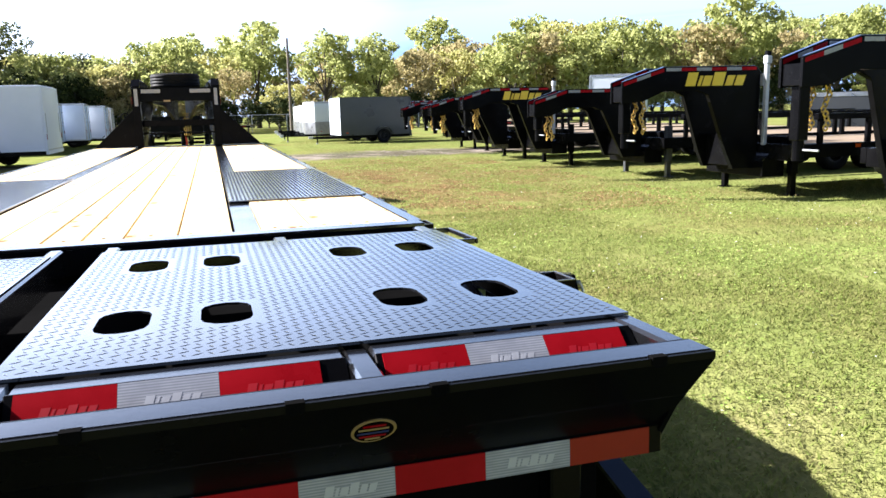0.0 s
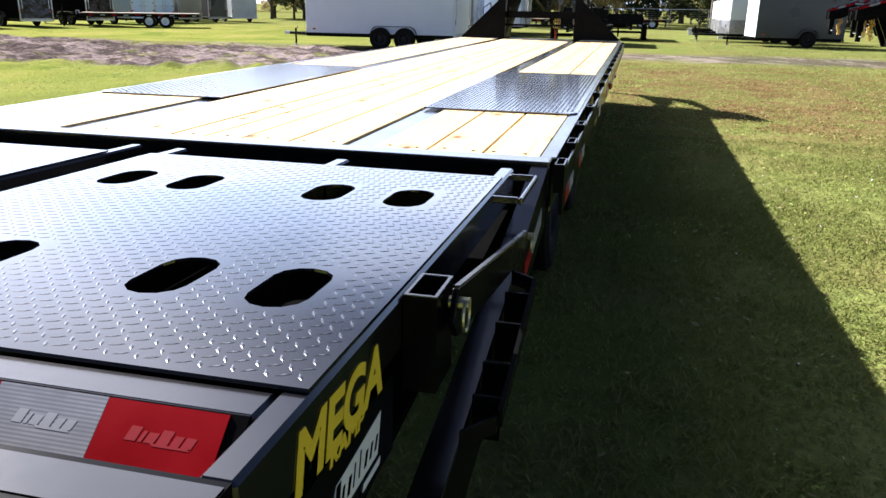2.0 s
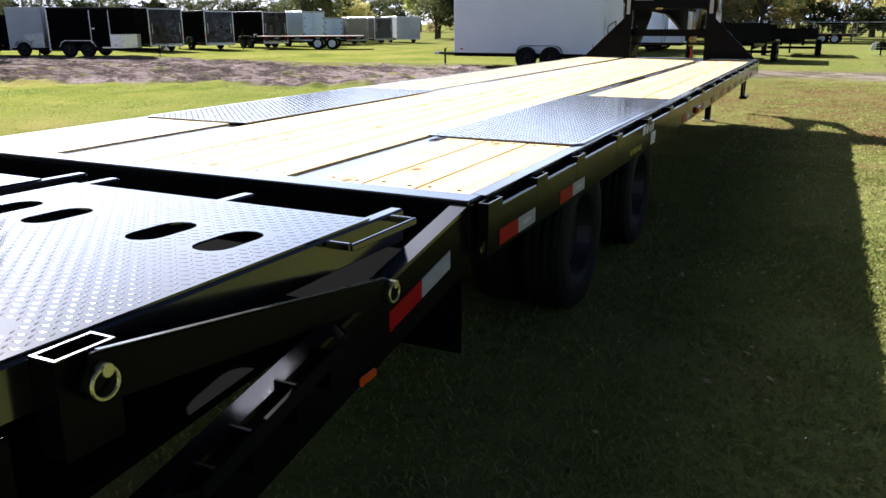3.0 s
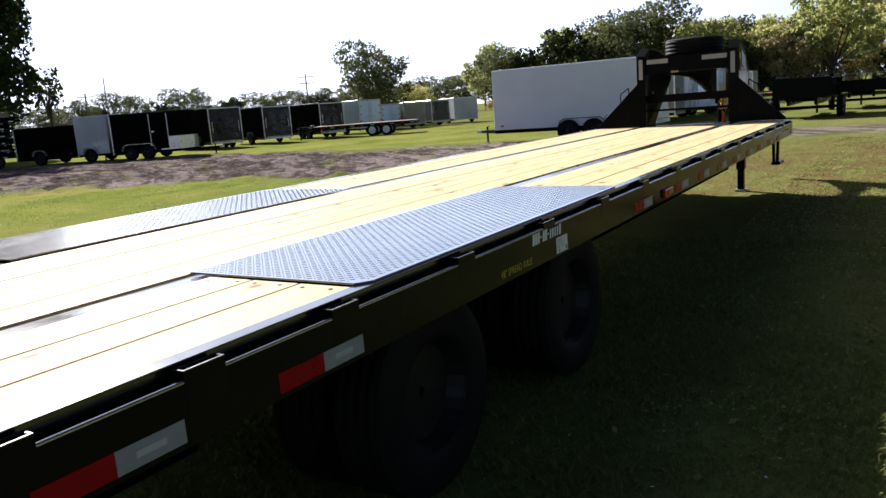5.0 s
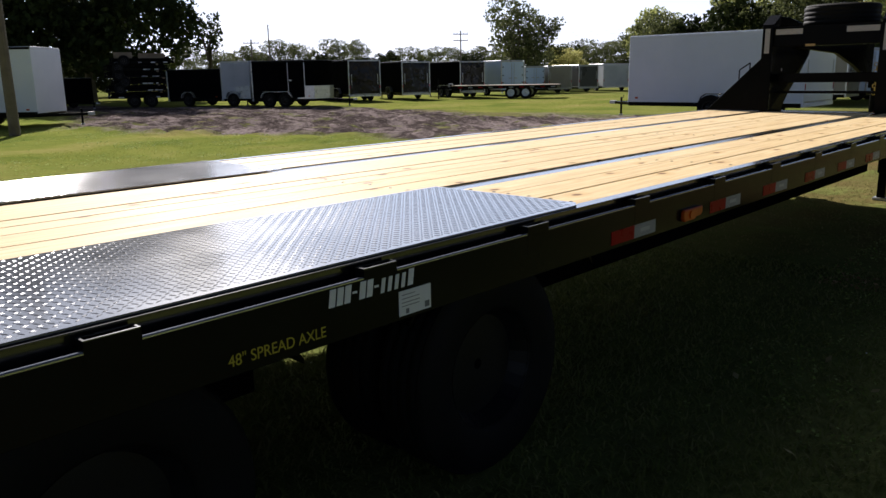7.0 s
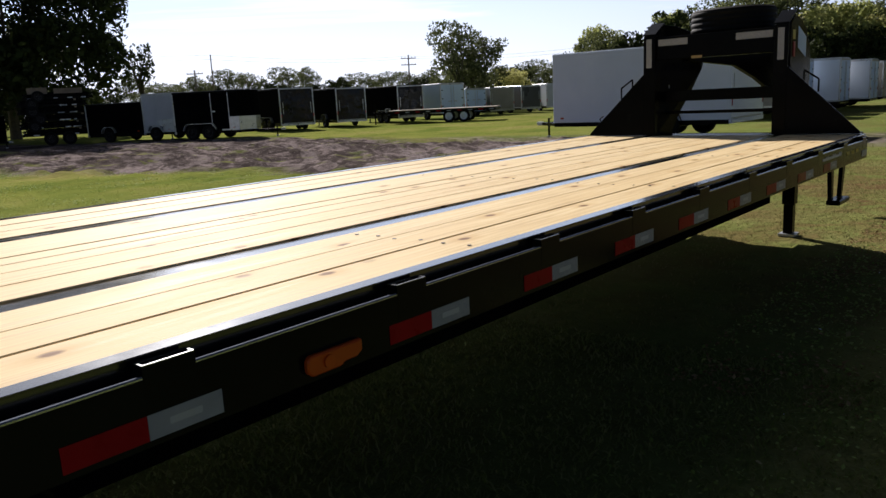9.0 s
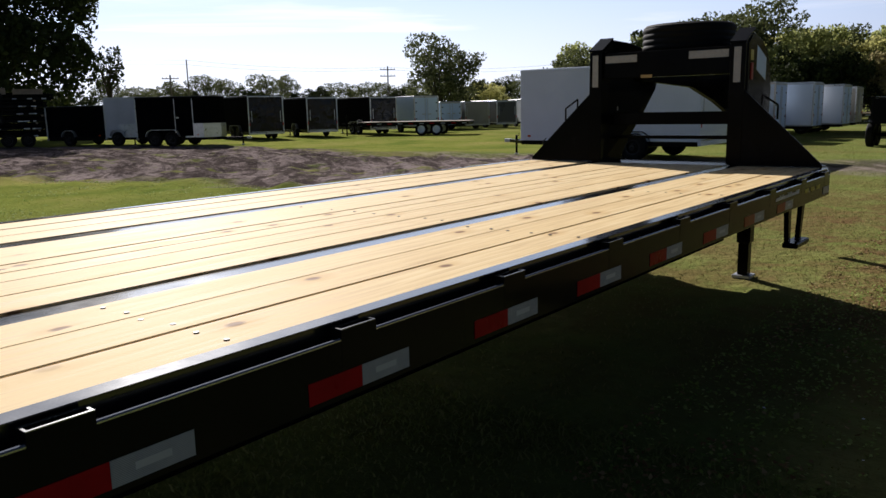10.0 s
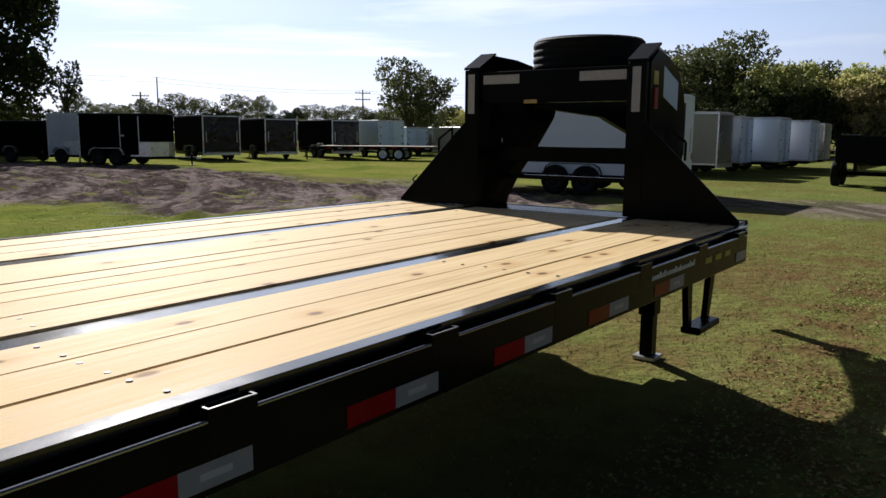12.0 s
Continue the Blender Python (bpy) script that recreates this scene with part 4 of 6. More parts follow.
for bz, bw, bm in ((0.018, 0.018, RED_TAPE), (0.008, 0.024, GOLD_DECAL), (-0.003, 0.025, NAVY_DECAL), (-0.013, 0.021, RED_TAPE), (-0.021, 0.012, GOLD_DECAL)):
    part("badge_stripe", boxes((-bw, bw * 0.9, -0.0039, -0.0034, bz - 0.0025, bz + 0.0025)), bm, badge)

# lettering on the ramp's side
SIDE = Matrix(((0, 0, 1, 0), (1, 0, 0, 0), (0, 1, 0, 0), (0, 0, 0, 1)))      # text runs to +y, faces +x


def on_side(x, y, z, tilt=0.0, squeeze=1.0):
    return Matrix.Translation((x, y, z)) @ SIDE @ Matrix.Rotation(radians(tilt), 4, "Z") @ Matrix.Diagonal((squeeze, 1, 1, 1))


lettering("yellow_lettering", "MEGA", 0.105, YELLOW_DECAL, right_ramp, on_side(1.2572, -1.388, -0.100, -1.6, 1.08), "bold yellow lettering", 0.18, 0.0004, 0.0038)
lettering("yellow_lettering", "RAMP", 0.033, YELLOW_DECAL, right_ramp, on_side(1.2572, -1.285, -0.121, -2.5, 1.45), "small yellow lettering", 0.18, 0.0004, 0.0014)
# a printed dealer name, kept as slanted white bars with dark gaps
script = part("script_plate", prism([(-1.292, -0.212), (-1.098, -0.209), (-1.082, -0.146), (-1.262, -0.160)], "x", 1.2561, 1.2566), WHITE_DECAL, right_ramp, "white outlined script decal")
for i, (w, h) in enumerate(((0.030, 0.040), (0.015, 0.026), (0.019, 0.026), (0.008, 0.034), (0.008, 0.040), (0.018, 0.026), (0.015, 0.026), (0.015, 0.026))):
    a = -1.272 + 0.0225 * i
    part("script_bar", prism([(a, -0.201 + 0.0007 * i), (a + w * 0.55, -0.201 + 0.0007 * i), (a + w * 0.55 + 0.010, -0.201 + h), (a + 0.010, -0.201 + h)], "x", 1.2567, 1.2573), MATT_BLACK, script)
part("script_bar", prism([(-1.165, -0.232), (-1.092, -0.230), (-1.086, -0.219), (-1.160, -0.221)], "x", 1.2561, 1.2570), WHITE_DECAL, right_ramp)
part("side_skirt", prism([(-1.487, -0.1125), (-1.02, -0.1125), (-1.02, -0.245), (-1.40, -0.245)], "x", 1.245, 1.2555), BLACK, right_ramp)

# ramp side: stake pockets, link bar and ring pins
for s, ramp in ((1, right_ramp), (-1, left_ramp)):
    def sx(a, b):
        return tuple(sorted((s * a, s * b)))
    part("ramp_pocket", tube_frame(*sx(1.2575, 1.312), -0.973, -0.863, -0.165, -0.003, 0.006), BLACK, ramp)
    part("pocket_rim", tube_frame(*sx(1.2578, 1.3118), -0.9728, -0.8632, -0.0028, -0.0006, 0.0055), EDGE_GLINT, ramp)
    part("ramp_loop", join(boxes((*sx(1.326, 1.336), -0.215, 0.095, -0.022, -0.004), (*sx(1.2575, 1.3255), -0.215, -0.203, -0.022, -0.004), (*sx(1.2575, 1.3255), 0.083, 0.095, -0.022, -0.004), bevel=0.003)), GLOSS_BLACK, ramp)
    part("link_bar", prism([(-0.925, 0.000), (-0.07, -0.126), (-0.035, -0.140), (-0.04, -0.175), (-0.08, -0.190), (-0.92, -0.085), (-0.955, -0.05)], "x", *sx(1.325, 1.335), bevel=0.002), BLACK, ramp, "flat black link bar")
    # pale strip stands in for the glint on the bar's edge
    part("link_edge", prism([(-0.915, 0.0002), (-0.07, -0.1243), (-0.07, -0.1227), (-0.915, 0.0018)], "x", *sx(1.3255, 1.3345)), EDGE_GLINT, ramp)
    for y, z in ((-0.915, -0.028), (-0.045, -0.146)):
        pin = part("hitch_pin", rod((s * 1.318, y, z), (s * 1.352, y, z), 0.011, 10), ZINC, ramp, "yellow zinc ring pin")
        part("pin_ring", ring((s * 1.347, y - 0.004, z - 0.020), 0.0245, 0.0033, "x", 22, 6), ZINC, pin)

# ---- boards ----
def plank_mesh(x0, x1, y0, y1, seed):
    rnd = random.Random(seed)
    bm = boxes((x0 + 0.0025, x1 - 0.0025, y0, y1, 0.908, DECK + rnd.uniform(-0.0015, 0.0015)), bevel=0.0035)
    return bm


def lay(cols, spans, seed):
    for i in range(len(cols) - 1):
        for k, (y0, y1) in enumerate(spans):
            part("plank", plank_mesh(cols[i], cols[i + 1], y0 + 0.002, y1 - 0.002, seed + i * 10 + k), PINE, flatbed)


lay([-0.545, -0.330, -0.155, -0.015, 0.135, 0.335, 0.543], [(0.09, 10.245)], 100)
lay([0.655, 0.857, 1.058, 1.2605], [(0.09, 1.188), (3.502, 10.245)], 300)
lay([-1.2605, -1.058, -0.857, -0.655], [(0.09, 1.188), (3.502, 10.245)], 500)
screw = mesh_of(rod((0, 0, 0), (0, 0, 0.0012), 0.0075, 8), "screw")
for x in (0.70, 0.81, 0.90, 1.01, 1.10, 1.21):
    for y in (0.14, 1.14, 3.56, 5.0, 6.6, 8.2, 9.9):
        ob = part("screw", screw, RIM_BLACK, flatbed)
        ob.location = (x + random.uniform(-0.012, 0.012), y + random.uniform(-0.012, 0.012), DECK + 0.0012)
for x in (-0.47, -0.24, -0.08, 0.06, 0.23, 0.38, 0.49):
    for y in (0.14, 3.4, 6.7, 9.9):
        ob = part("screw", screw, RIM_BLACK, flatbed)
        ob.location = (x, y + random.uniform(-0.012, 0.012), DECK + 0.0012)

# ---- side marks ----
def side_tape(y_end, red=RED_TAPE, w=0.172):
    part("white_tape", boxes((1.3500, 1.3512, y_end - w, y_end, 0.786, 0.839)), WHITE_TAPE, flatbed)
    part("red_tape", boxes((1.3500, 1.3512, y_end - 2 * w, y_end - w - 0.001, 0.786, 0.839)), red, flatbed)
    part("print_bar", boxes((1.3513, 1.3517, y_end - 0.125, y_end - 0.05, 0.805, 0.820)), GHOST_PRINT, flatbed)


for y in (0.465, 1.10, 3.96, 4.825, 5.465, 6.10, 6.71, 7.325, 7.94):
    side_tape(y)
for y in (8.55, 9.16):
    side_tape(y, ORANGE_TAPE)
part("white_tape", boxes((1.3500, 1.3522, 9.95, 10.12, 0.79, 0.84)), WHITE_TAPE, flatbed)
marker = part("side_marker", prism([(4.185, 0.802), (4.20, 0.79), (4.29, 0.79), (4.305, 0.799), (4.345, 0.799), (4.365, 0.812), (4.365, 0.842), (4.195, 0.842), (4.185, 0.832)], "x", 1.3500, 1.368, bevel=0.004), AMBER_LENS, flatbed, "long amber side marker lamp")
part("lamp_boss", rod((1.3682, 4.25, 0.816), (1.374, 4.25, 0.816), 0.017, 14), AMBER_LENS, marker)
lettering("yellow_lettering", '48" SPREAD AXLE', 0.040, SHADED_YELLOW, flatbed, on_side(1.3505, 1.967, 0.794, 0, 0.90), "thin yellow lettering", 0.0, 0.0004)
# a telephone number, kept as bars
for i, k in enumerate("ooo-oo-llllo"):
    a = 2.258 + i * 0.0252
    if k == "-":
        part("number_bar", boxes((1.3500, 1.3512, a + 0.004, a + 0.019, 0.884, 0.890)), WHITE_DECAL, flatbed)
    else:
        w, h = (0.020, 0.046) if k == "o" else (0.013, 0.040)
        part("number_bar", prism([(a, 0.864), (a + w, 0.864), (a + w + 0.007, 0.864 + h), (a + 0.007, 0.864 + h)], "x", 1.3500, 1.3512), WHITE_DECAL, flatbed)
sticker = part("data_plate", boxes((1.3500, 1.352, 2.50, 2.625, 0.782, 0.853)), WHITE_DECAL, flatbed, "white data sticker with fine grey print")
for z in (0.842, 0.831, 0.82, 0.81):
    part("print_line", boxes((1.3521, 1.3526, 2.51, 2.575 + 0.02 * math.sin(z * 900), z - 0.002, z)), GREY_PRINT, sticker)
part("print_block", boxes((1.3521, 1.3526, 2.60, 2.618, 0.788, 0.806)), GREY_PRINT, sticker)
part("print_block", boxes((1.3521, 1.3526, 2.525, 2.537, 0.786, 0.80)), GREY_PRINT, sticker)
part("web_bar", join(*[prism([(8.78 + 0.026 * i, 0.862), (8.797 + 0.026 * i, 0.862), (8.803 + 0.026 * i, 0.880 + 0.009 * (i % 7 in (3, 5))), (8.786 + 0.026 * i, 0.880 + 0.009 * (i % 7 in (3, 5)))], "x", 1.3500, 1.3517) for i in range(20)]), WHITE_DECAL, flatbed)
for y in (9.45, 9.6, 9.75):
    part("logo_bar", boxes((1.3500, 1.3515, y, y + 0.09, 0.845, 0.872)), SHADED_YELLOW, flatbed)

# ---- gooseneck ----
UP = FRONT + 0.07
neck_profile = [(UP, 0.948), (UP, 1.905), (UP + 0.16, 2.01), (UP + 0.38, 1.995), (UP + 0.70, 1.93), (UP + 0.86, 1.74), (UP + 0.80, 1.58), (UP + 0.62, 1.36), (UP + 0.42, 1.15), (UP + 0.31, 0.99), (UP + 0.30, 0.948)]
def converge(bm, s):
    """The neck's two sides run together towards the coupler."""
    for v in bm.verts:
        v.co.x -= s * 0.2 * max(0.0, v.co.y - (UP + 0.12))
    return bm


for s in (1, -1):
    a, b = sorted((s * 0.555, s * 0.665))
    part("neck_beam", converge(prism(neck_profile, "x", a, b, bevel=0.004), s), BLACK, flatbed, "black boxed gooseneck beam")
    g0, g1 = s * 0.666, s * 1.262
    part("gusset", prism([(g0, 0.954), (g1, 0.954), (g1, 0.975), (g0, 1.545)], "y", UP - 0.05, UP - 0.038, bevel=0.002), BLACK, flatbed, "triangular black gusset plate")
    part("gusset_foot", boxes((*sorted((g0, g1)), UP - 0.037, UP + 0.09, 0.954, 0.962)), BLACK, flatbed)
    part("upright", boxes((a - 0.004, b + 0.004, UP - 0.052, UP - 0.001, 0.954, 1.90), bevel=0.004), BLACK, flatbed)
    part("cap", prism([(UP - 0.055, 1.9005), (UP - 0.055, 1.915), (UP + 0.155, 2.028), (UP + 0.165, 2.016)], "x", a - 0.008, b + 0.008), BLACK, flatbed)
    part("upright_reflector", boxes((a + 0.028, b - 0.028, UP - 0.0555, UP - 0.0525, 1.60, 1.87)), WHITE_TAPE, flatbed)
    outer = [(UP, 0.976), (UP, 1.90), (UP + 0.12, 1.985), (UP + 0.30, 1.95), (UP + 0.47, 1.87), (UP + 0.58, 1.74), (UP + 0.63, 1.55), (UP + 0.61, 1.30), (UP + 0.50, 1.10), (UP + 0.40, 0.976)]
    part("neck_cheek", prism(outer, "x", *sorted((s * 0.6655, s * 0.677)), bevel=0.003), RAIL_BLACK, flatbed, "glossy black cheek plate of the gooseneck")
    part("corner_lamp", boxes((*sorted((s * 0.6775, s * 0.685)), UP + 0.06, UP + 0.11, 1.62, 1.75), bevel=0.002), ORANGE_TAPE, flatbed)
    part("yellow_mark", boxes((*sorted((s * 0.6775, s * 0.6795)), UP + 0.05, UP + 0.12, 1.77, 1.85)), SHADED_YELLOW, flatbed)
    # pale quad painted in for the sky mirrored in the black cheek
    part("bright_panel", prism([(UP + 0.21, 1.70), (UP + 0.46, 1.62), (UP + 0.46, 1.80), (UP + 0.21, 1.89)], "x", *sorted((s * 0.6775, s * 0.679))), PALE_BLUE_BODY, flatbed, "sky reflection painted as a pale quad on the neck side")
    part("grab_handle", join(rod((s * 0.80, UP - 0.02, 1.42), (s * 0.80, UP - 0.02, 1.50), 0.008, 8), rod((s * 0.80, UP - 0.02, 1.50), (s * 0.92, UP - 0.02, 1.42), 0.008, 8), rod((s * 0.92, UP - 0.02, 1.42), (s * 0.92, UP - 0.02, 1.31), 0.008, 8)), BLACK, flatbed)
    # landing leg
    leg = part("landing_leg", boxes((s * 0.665 - 0.055, s * 0.665 + 0.055, 10.45, 10.56, 0.30, 0.90), bevel=0.006), BLACK, flatbed)
    part("inner_leg", boxes((s * 0.665 - 0.042, s * 0.665 + 0.042, 10.463, 10.547, 0.03, 0.2995), bevel=0.004), BLACK, leg)
    part("foot_plate", boxes((s * 0.665 - 0.075, s * 0.665 + 0.075, 10.43, 10.58, 0.004, 0.0295), bevel=0.003), GALVANISED, leg)
    # hanging step
    part("hanging_step", join(
        prism([(9.60, 0.7505), (9.68, 0.7505), (9.70, 0.47), (9.655, 0.47)], "x", s * 1.20 - 0.016, s * 1.20 + 0.016),
        prism([(9.98, 0.7505), (10.06, 0.7505), (9.985, 0.47), (9.94, 0.47)], "x", s * 1.20 - 0.016, s * 1.20 + 0.016),
        boxes((s * 1.20 - 0.03, s * 1.20 + 0.075, 9.66, 9.985, 0.43, 0.4695), bevel=0.008)), BLACK, flatbed, "black hanging side step")
part("header", boxes((-0.5545, 0.5545, UP - 0.02, UP + 0.10, 1.67, 1.885), bevel=0.005), BLACK, flatbed)
for a, b in ((-0.53, -0.24), (0.21, 0.53)):
    part("header_reflector", boxes((a, b, UP - 0.0235, UP - 0.0205, 1.80, 1.86)), WHITE_TAPE, flatbed)
part("small_mark", boxes((-0.20, -0.10, UP - 0.0235, UP - 0.0205, 1.665, 1.69)), GOLD_DECAL, flatbed)
part("mid_bar", boxes((-0.5545, 0.5545, UP + 0.16, UP + 0.24, 1.27, 1.375), bevel=0.005), BLACK, flatbed)
part("low_bar", boxes((-0.5545, 0.5545, UP + 0.20, UP + 0.25, 1.145, 1.175), bevel=0.004), BLACK, flatbed)
part("neck_pan", boxes((-0.5545, 0.5545, UP + 0.12, UP + 0.29, 1.74, 1.765), (-0.20, 0.16, UP + 0.2905, UP + 0.9, 1.861, 1.875), bevel=0.003), BLACK, flatbed)
for s in (1, -1):
    arm = prism([(UP + 0.50, 1.74), (UP + 2.20, 1.74), (UP + 2.20, 1.28), (UP + 2.02, 1.32), (UP + 1.72, 1.46), (UP + 1.32, 1.60), (UP + 0.50, 1.66)], "x", *sorted((s * 0.425, s * 0.475)), bevel=0.003)
    for v in arm.verts:
        v.co.x -= s * 0.212 * (v.co.y - UP - 0.50)
    part("neck_arm", arm, BLACK, flatbed, "black arm that runs in to the coupler")
part("neck_head", boxes((-0.075, 0.075, UP + 2.10, UP + 2.28, 1.16, 1.275), bevel=0.006), BLACK, flatbed)
part("white_sticker", boxes((-0.530, -0.522, UP + 0.215, UP + 0.265, 1.395, 1.43)), WHITE_DECAL, flatbed)
part("hanging_strap", prism([(UP + 0.66, 1.62), (UP + 0.70, 1.62), (UP + 0.705, 1.40), (UP + 0.685, 1.32), (UP + 0.67, 1.45)], "x", 0.558, 0.564), RED_STRAP, flatbed)
part("coupler_tube", rod((0, UP + 2.19, 0.85), (0, UP + 2.19, 1.159), 0.06, 16), BLACK, flatbed)
part("wire_hook", join(rod((-1.13, UP - 0.02, 1.06), (-1.16, UP - 0.03, 1.12), 0.006, 6), rod((-1.16, UP - 0.03, 1.12), (-1.12, UP - 0.03, 1.15), 0.006, 6)), BLACK, flatbed)
part("red_tag_strap", prism([(0.0, 0.80), (0.05, 0.80), (0.065, 1.0), (0.02, 1.06), (0.03, 0.93)], "y", UP + 2.12, UP + 2.14), RED_STRAP, flatbed)
for dx in (0.04, 0.08, 0.12):
    part("safety_chain", join(*[ring((dx + 0.012 * (k % 2), UP + 1.95, 1.46 - 0.045 * k), 0.022, 0.006, "x" if k % 2 else "y", 10, 5) for k in range(9)]), GOLD_CHAIN, flatbed)

# spare wheel lying on the neck
spare = thing("spare_wheel", "spare tyre lying flat on the trailer neck", "tyre")
sp = wheel(spare, (0, 0, 0), 0.395, 0.24, 0.215, RIM_BLACK, 1, 44)
spare.matrix_basis = pose(-0.02, UP + 0.56, 2.005, 0, -90, 0)
post = part("spare_carrier", boxes((-0.10, 0.06, UP + 0.48, UP + 0.64, 1.8755, 1.93), bevel=0.004), BLACK, flatbed)

# ---- trailers standing in the lot ----
def enclosed_trailer(label, place, length, width, body_h, skin, axles=1, floor_z=0.48, yaw=0.0, nose=0.0, trim=ALUMINIUM, nose_skin=None,
                     rear="ramp", side_door=False, guard=None, roof=None, group="enclosed trailers in the lot", rear_skin=None):
    """Rear at local y = 0, nose towards +y. place is the ground under the rear's middle."""
    t = thing("enclosed_trailer", label, "trailer", group)
    w, z0, z1, L = width / 2, floor_z, floor_z + body_h, length
    dark = skin is DARK_BODY
    edge, post_w = (BLACK, 0.045) if dark else (trim, 0.07)
    if nose > 0:
        out = [(-w, 0.03), (w, 0.03), (w, L), (w * 0.25, L + nose), (-w * 0.25, L + nose), (-w, L)]
    else:
        out = [(-w, 0.03), (w, 0.03), (w, L), (-w, L)]
    body = part("body", prism(out, "z", z0, z1, bevel=0.012), skin, t)
    # upright seams of the skin panels
    k = max(2, int(L / 1.22))
    for s in (1, -1):
        for i in range(1, k if width < 2.3 else 1):
            y = L * i / k
            part("seam", boxes((*sorted((s * (w + 0.0005), s * (w + 0.004))), y - 0.006, y + 0.006, z0 + 0.05, z1 - 0.05)), skin, body)
        part("lower_trim", boxes((*sorted((s * (w + 0.001), s * (w + 0.012))), 0.03, L - 0.01, z0 + 0.001, z0 + 0.055)), edge, t)
        part("roof_trim", boxes((*sorted((s * (w + 0.001), s * (w + 0.016))), 0.0, L - 0.01, z1 - 0.06, z1 + 0.008), bevel=0.003), edge, t)
    top = [(x * 0.985, y) for x, y in out]
    part("roof", prism(top, "z", z1 + 0.001, z1 + 0.035, bevel=0.012), roof or (CHARCOAL_BODY if dark else ALUMINIUM), t)
    # rear: frame posts and ramp door or two doors
    for s in (1, -1):
        part("rear_post", boxes((*sorted((s * (w - post_w), s * (w + 0.012))), -0.03, 0.029, z0, z1), bevel=0.006), trim, t)
        part("tail_lamp", boxes((*sorted((s * (w - 0.07), s * (w - 0.015))), -0.042, -0.0305, z0 + 0.35, z0 + 0.52), bevel=0.004), RED_LENS, t)
    part("rear_header", boxes((-w + post_w + 0.0005, w - post_w - 0.0005, -0.03, 0.029, z1 - 0.015 - post_w, z1), bevel=0.006), trim, t)
    part("rear_sill", boxes((-w - 0.01, w + 0.01, -0.05, 0.029, z0 - 0.10, z0 - 0.001), bevel=0.005), trim if rear == "ramp" else BLACK, t)
    rs = rear_skin or (DARK_DOOR if dark else skin)
    if rear == "ramp":
        d = part("ramp_door", boxes((-w + post_w + 0.004, w - post_w - 0.004, -0.02, 0.022, z0 + 0.005, z1 - 0.018 - post_w), bevel=0.008), rs, t)
        for s in (1, -1):
            part("cam_bar", boxes((*sorted((s * (w - 0.16), s * (w - 0.19))), -0.036, -0.0205, z0 + 0.55, z0 + 1.15), bevel=0.004), ALUMINIUM, d)
        part("door_hinge", boxes((-w + 0.12, w - 0.12, -0.035, -0.0205, z0 + 0.02, z0 + 0.05), bevel=0.003), ALUMINIUM, d)
    else:
        for s in (1, -1):
            a, b = sorted((s * 0.006, s * (w - 0.074)))
            d = part("rear_door", boxes((a, b, -0.02, 0.022, z0 + 0.005, z1 - 0.088), bevel=0.006), rs, t)
            part("lock_rod", rod((s * 0.10, -0.035, z0 + 0.03), (s * 0.10, -0.035, z1 - 0.14), 0.012, 8), ALUMINIUM, d)
            part("lock_handle", boxes((*sorted((s * 0.10, s * 0.32)), -0.055, -0.03, z0 + 0.72, z0 + 0.77), bevel=0.004), ALUMINIUM, d)
            for zz in (0.25, 0.5, 0.78):
                part("hinge", boxes((*sorted((s * (w - 0.20), s * (w - 0.10))), -0.036, -0.0205, z0 + body_h * zz - 0.03, z0 + body_h * zz + 0.03)), BLACK, d)
    if side_door:
        for s in (1, -1):
            y = L * 0.72
            d = part("side_door", boxes((*sorted((s * (w + 0.002), s * (w + 0.022))), y - 0.42, y + 0.42, z0 + 0.06, z1 - 0.12), bevel=0.006), skin, t)
            for a, b in ((y - 0.45, y - 0.42), (y + 0.42, y + 0.45)):
                part("door_edge", boxes((*sorted((s * (w + 0.002), s * (w + 0.03))), a + 0.001, b - 0.001, z0 + 0.04, z1 - 0.09)), ALUMINIUM, d)
            part("door_latch", boxes((*sorted((s * (w + 0.0225), s * (w + 0.05))), y - 0.37, y - 0.24, z0 + 0.85, z0 + 0.92), bevel=0.004), ALUMINIUM, d)
    if guard is not None:
        g = [(w + 0.02, L - 0.9), (w + 0.02, L + 0.005), (w * 0.25, L + nose + 0.02), (-w * 0.25, L + nose + 0.02), (-w - 0.02, L + 0.005), (-w - 0.02, L - 0.9), (-w - 0.004, L - 0.9), (-w - 0.004, L), (-w * 0.25, L + nose + 0.004), (w * 0.25, L + nose + 0.004), (w + 0.004, L), (w + 0.004, L - 0.9)]
        part("stone_guard", prism(g, "z", z0 + 0.0, z0 + 0.62), guard, t, "bright stone guard round the nose")
    if nose_skin is not None:
        part("nose_panel", boxes((-w - 0.005, w + 0.005, L + 0.001, L + 0.03, z0 + 0.02, z1 - 0.01), bevel=0.01), nose_skin, t)
    # running gear
    part("chassis", boxes((-w + 0.05, -w + 0.12, 0.05, L, z0 - 0.12, z0 - 0.002), (w - 0.12, w - 0.05, 0.05, L, z0 - 0.12, z0 - 0.002), (-w + 0.121, w - 0.121, L * 0.3, L * 0.3 + 0.06, z0 - 0.10, z0 - 0.002), (-w + 0.121, w - 0.121, L * 0.75, L * 0.75 + 0.06, z0 - 0.10, z0 - 0.002)), BLACK, t)
    yc = L * 0.40
    ys = [yc] if axles == 1 else [yc - 0.42, yc + 0.42]
    for y in ys:
        part("axle", rod((-w + 0.2, y, 0.33), (w - 0.2, y, 0.33), 0.04, 10), BLACK, t)
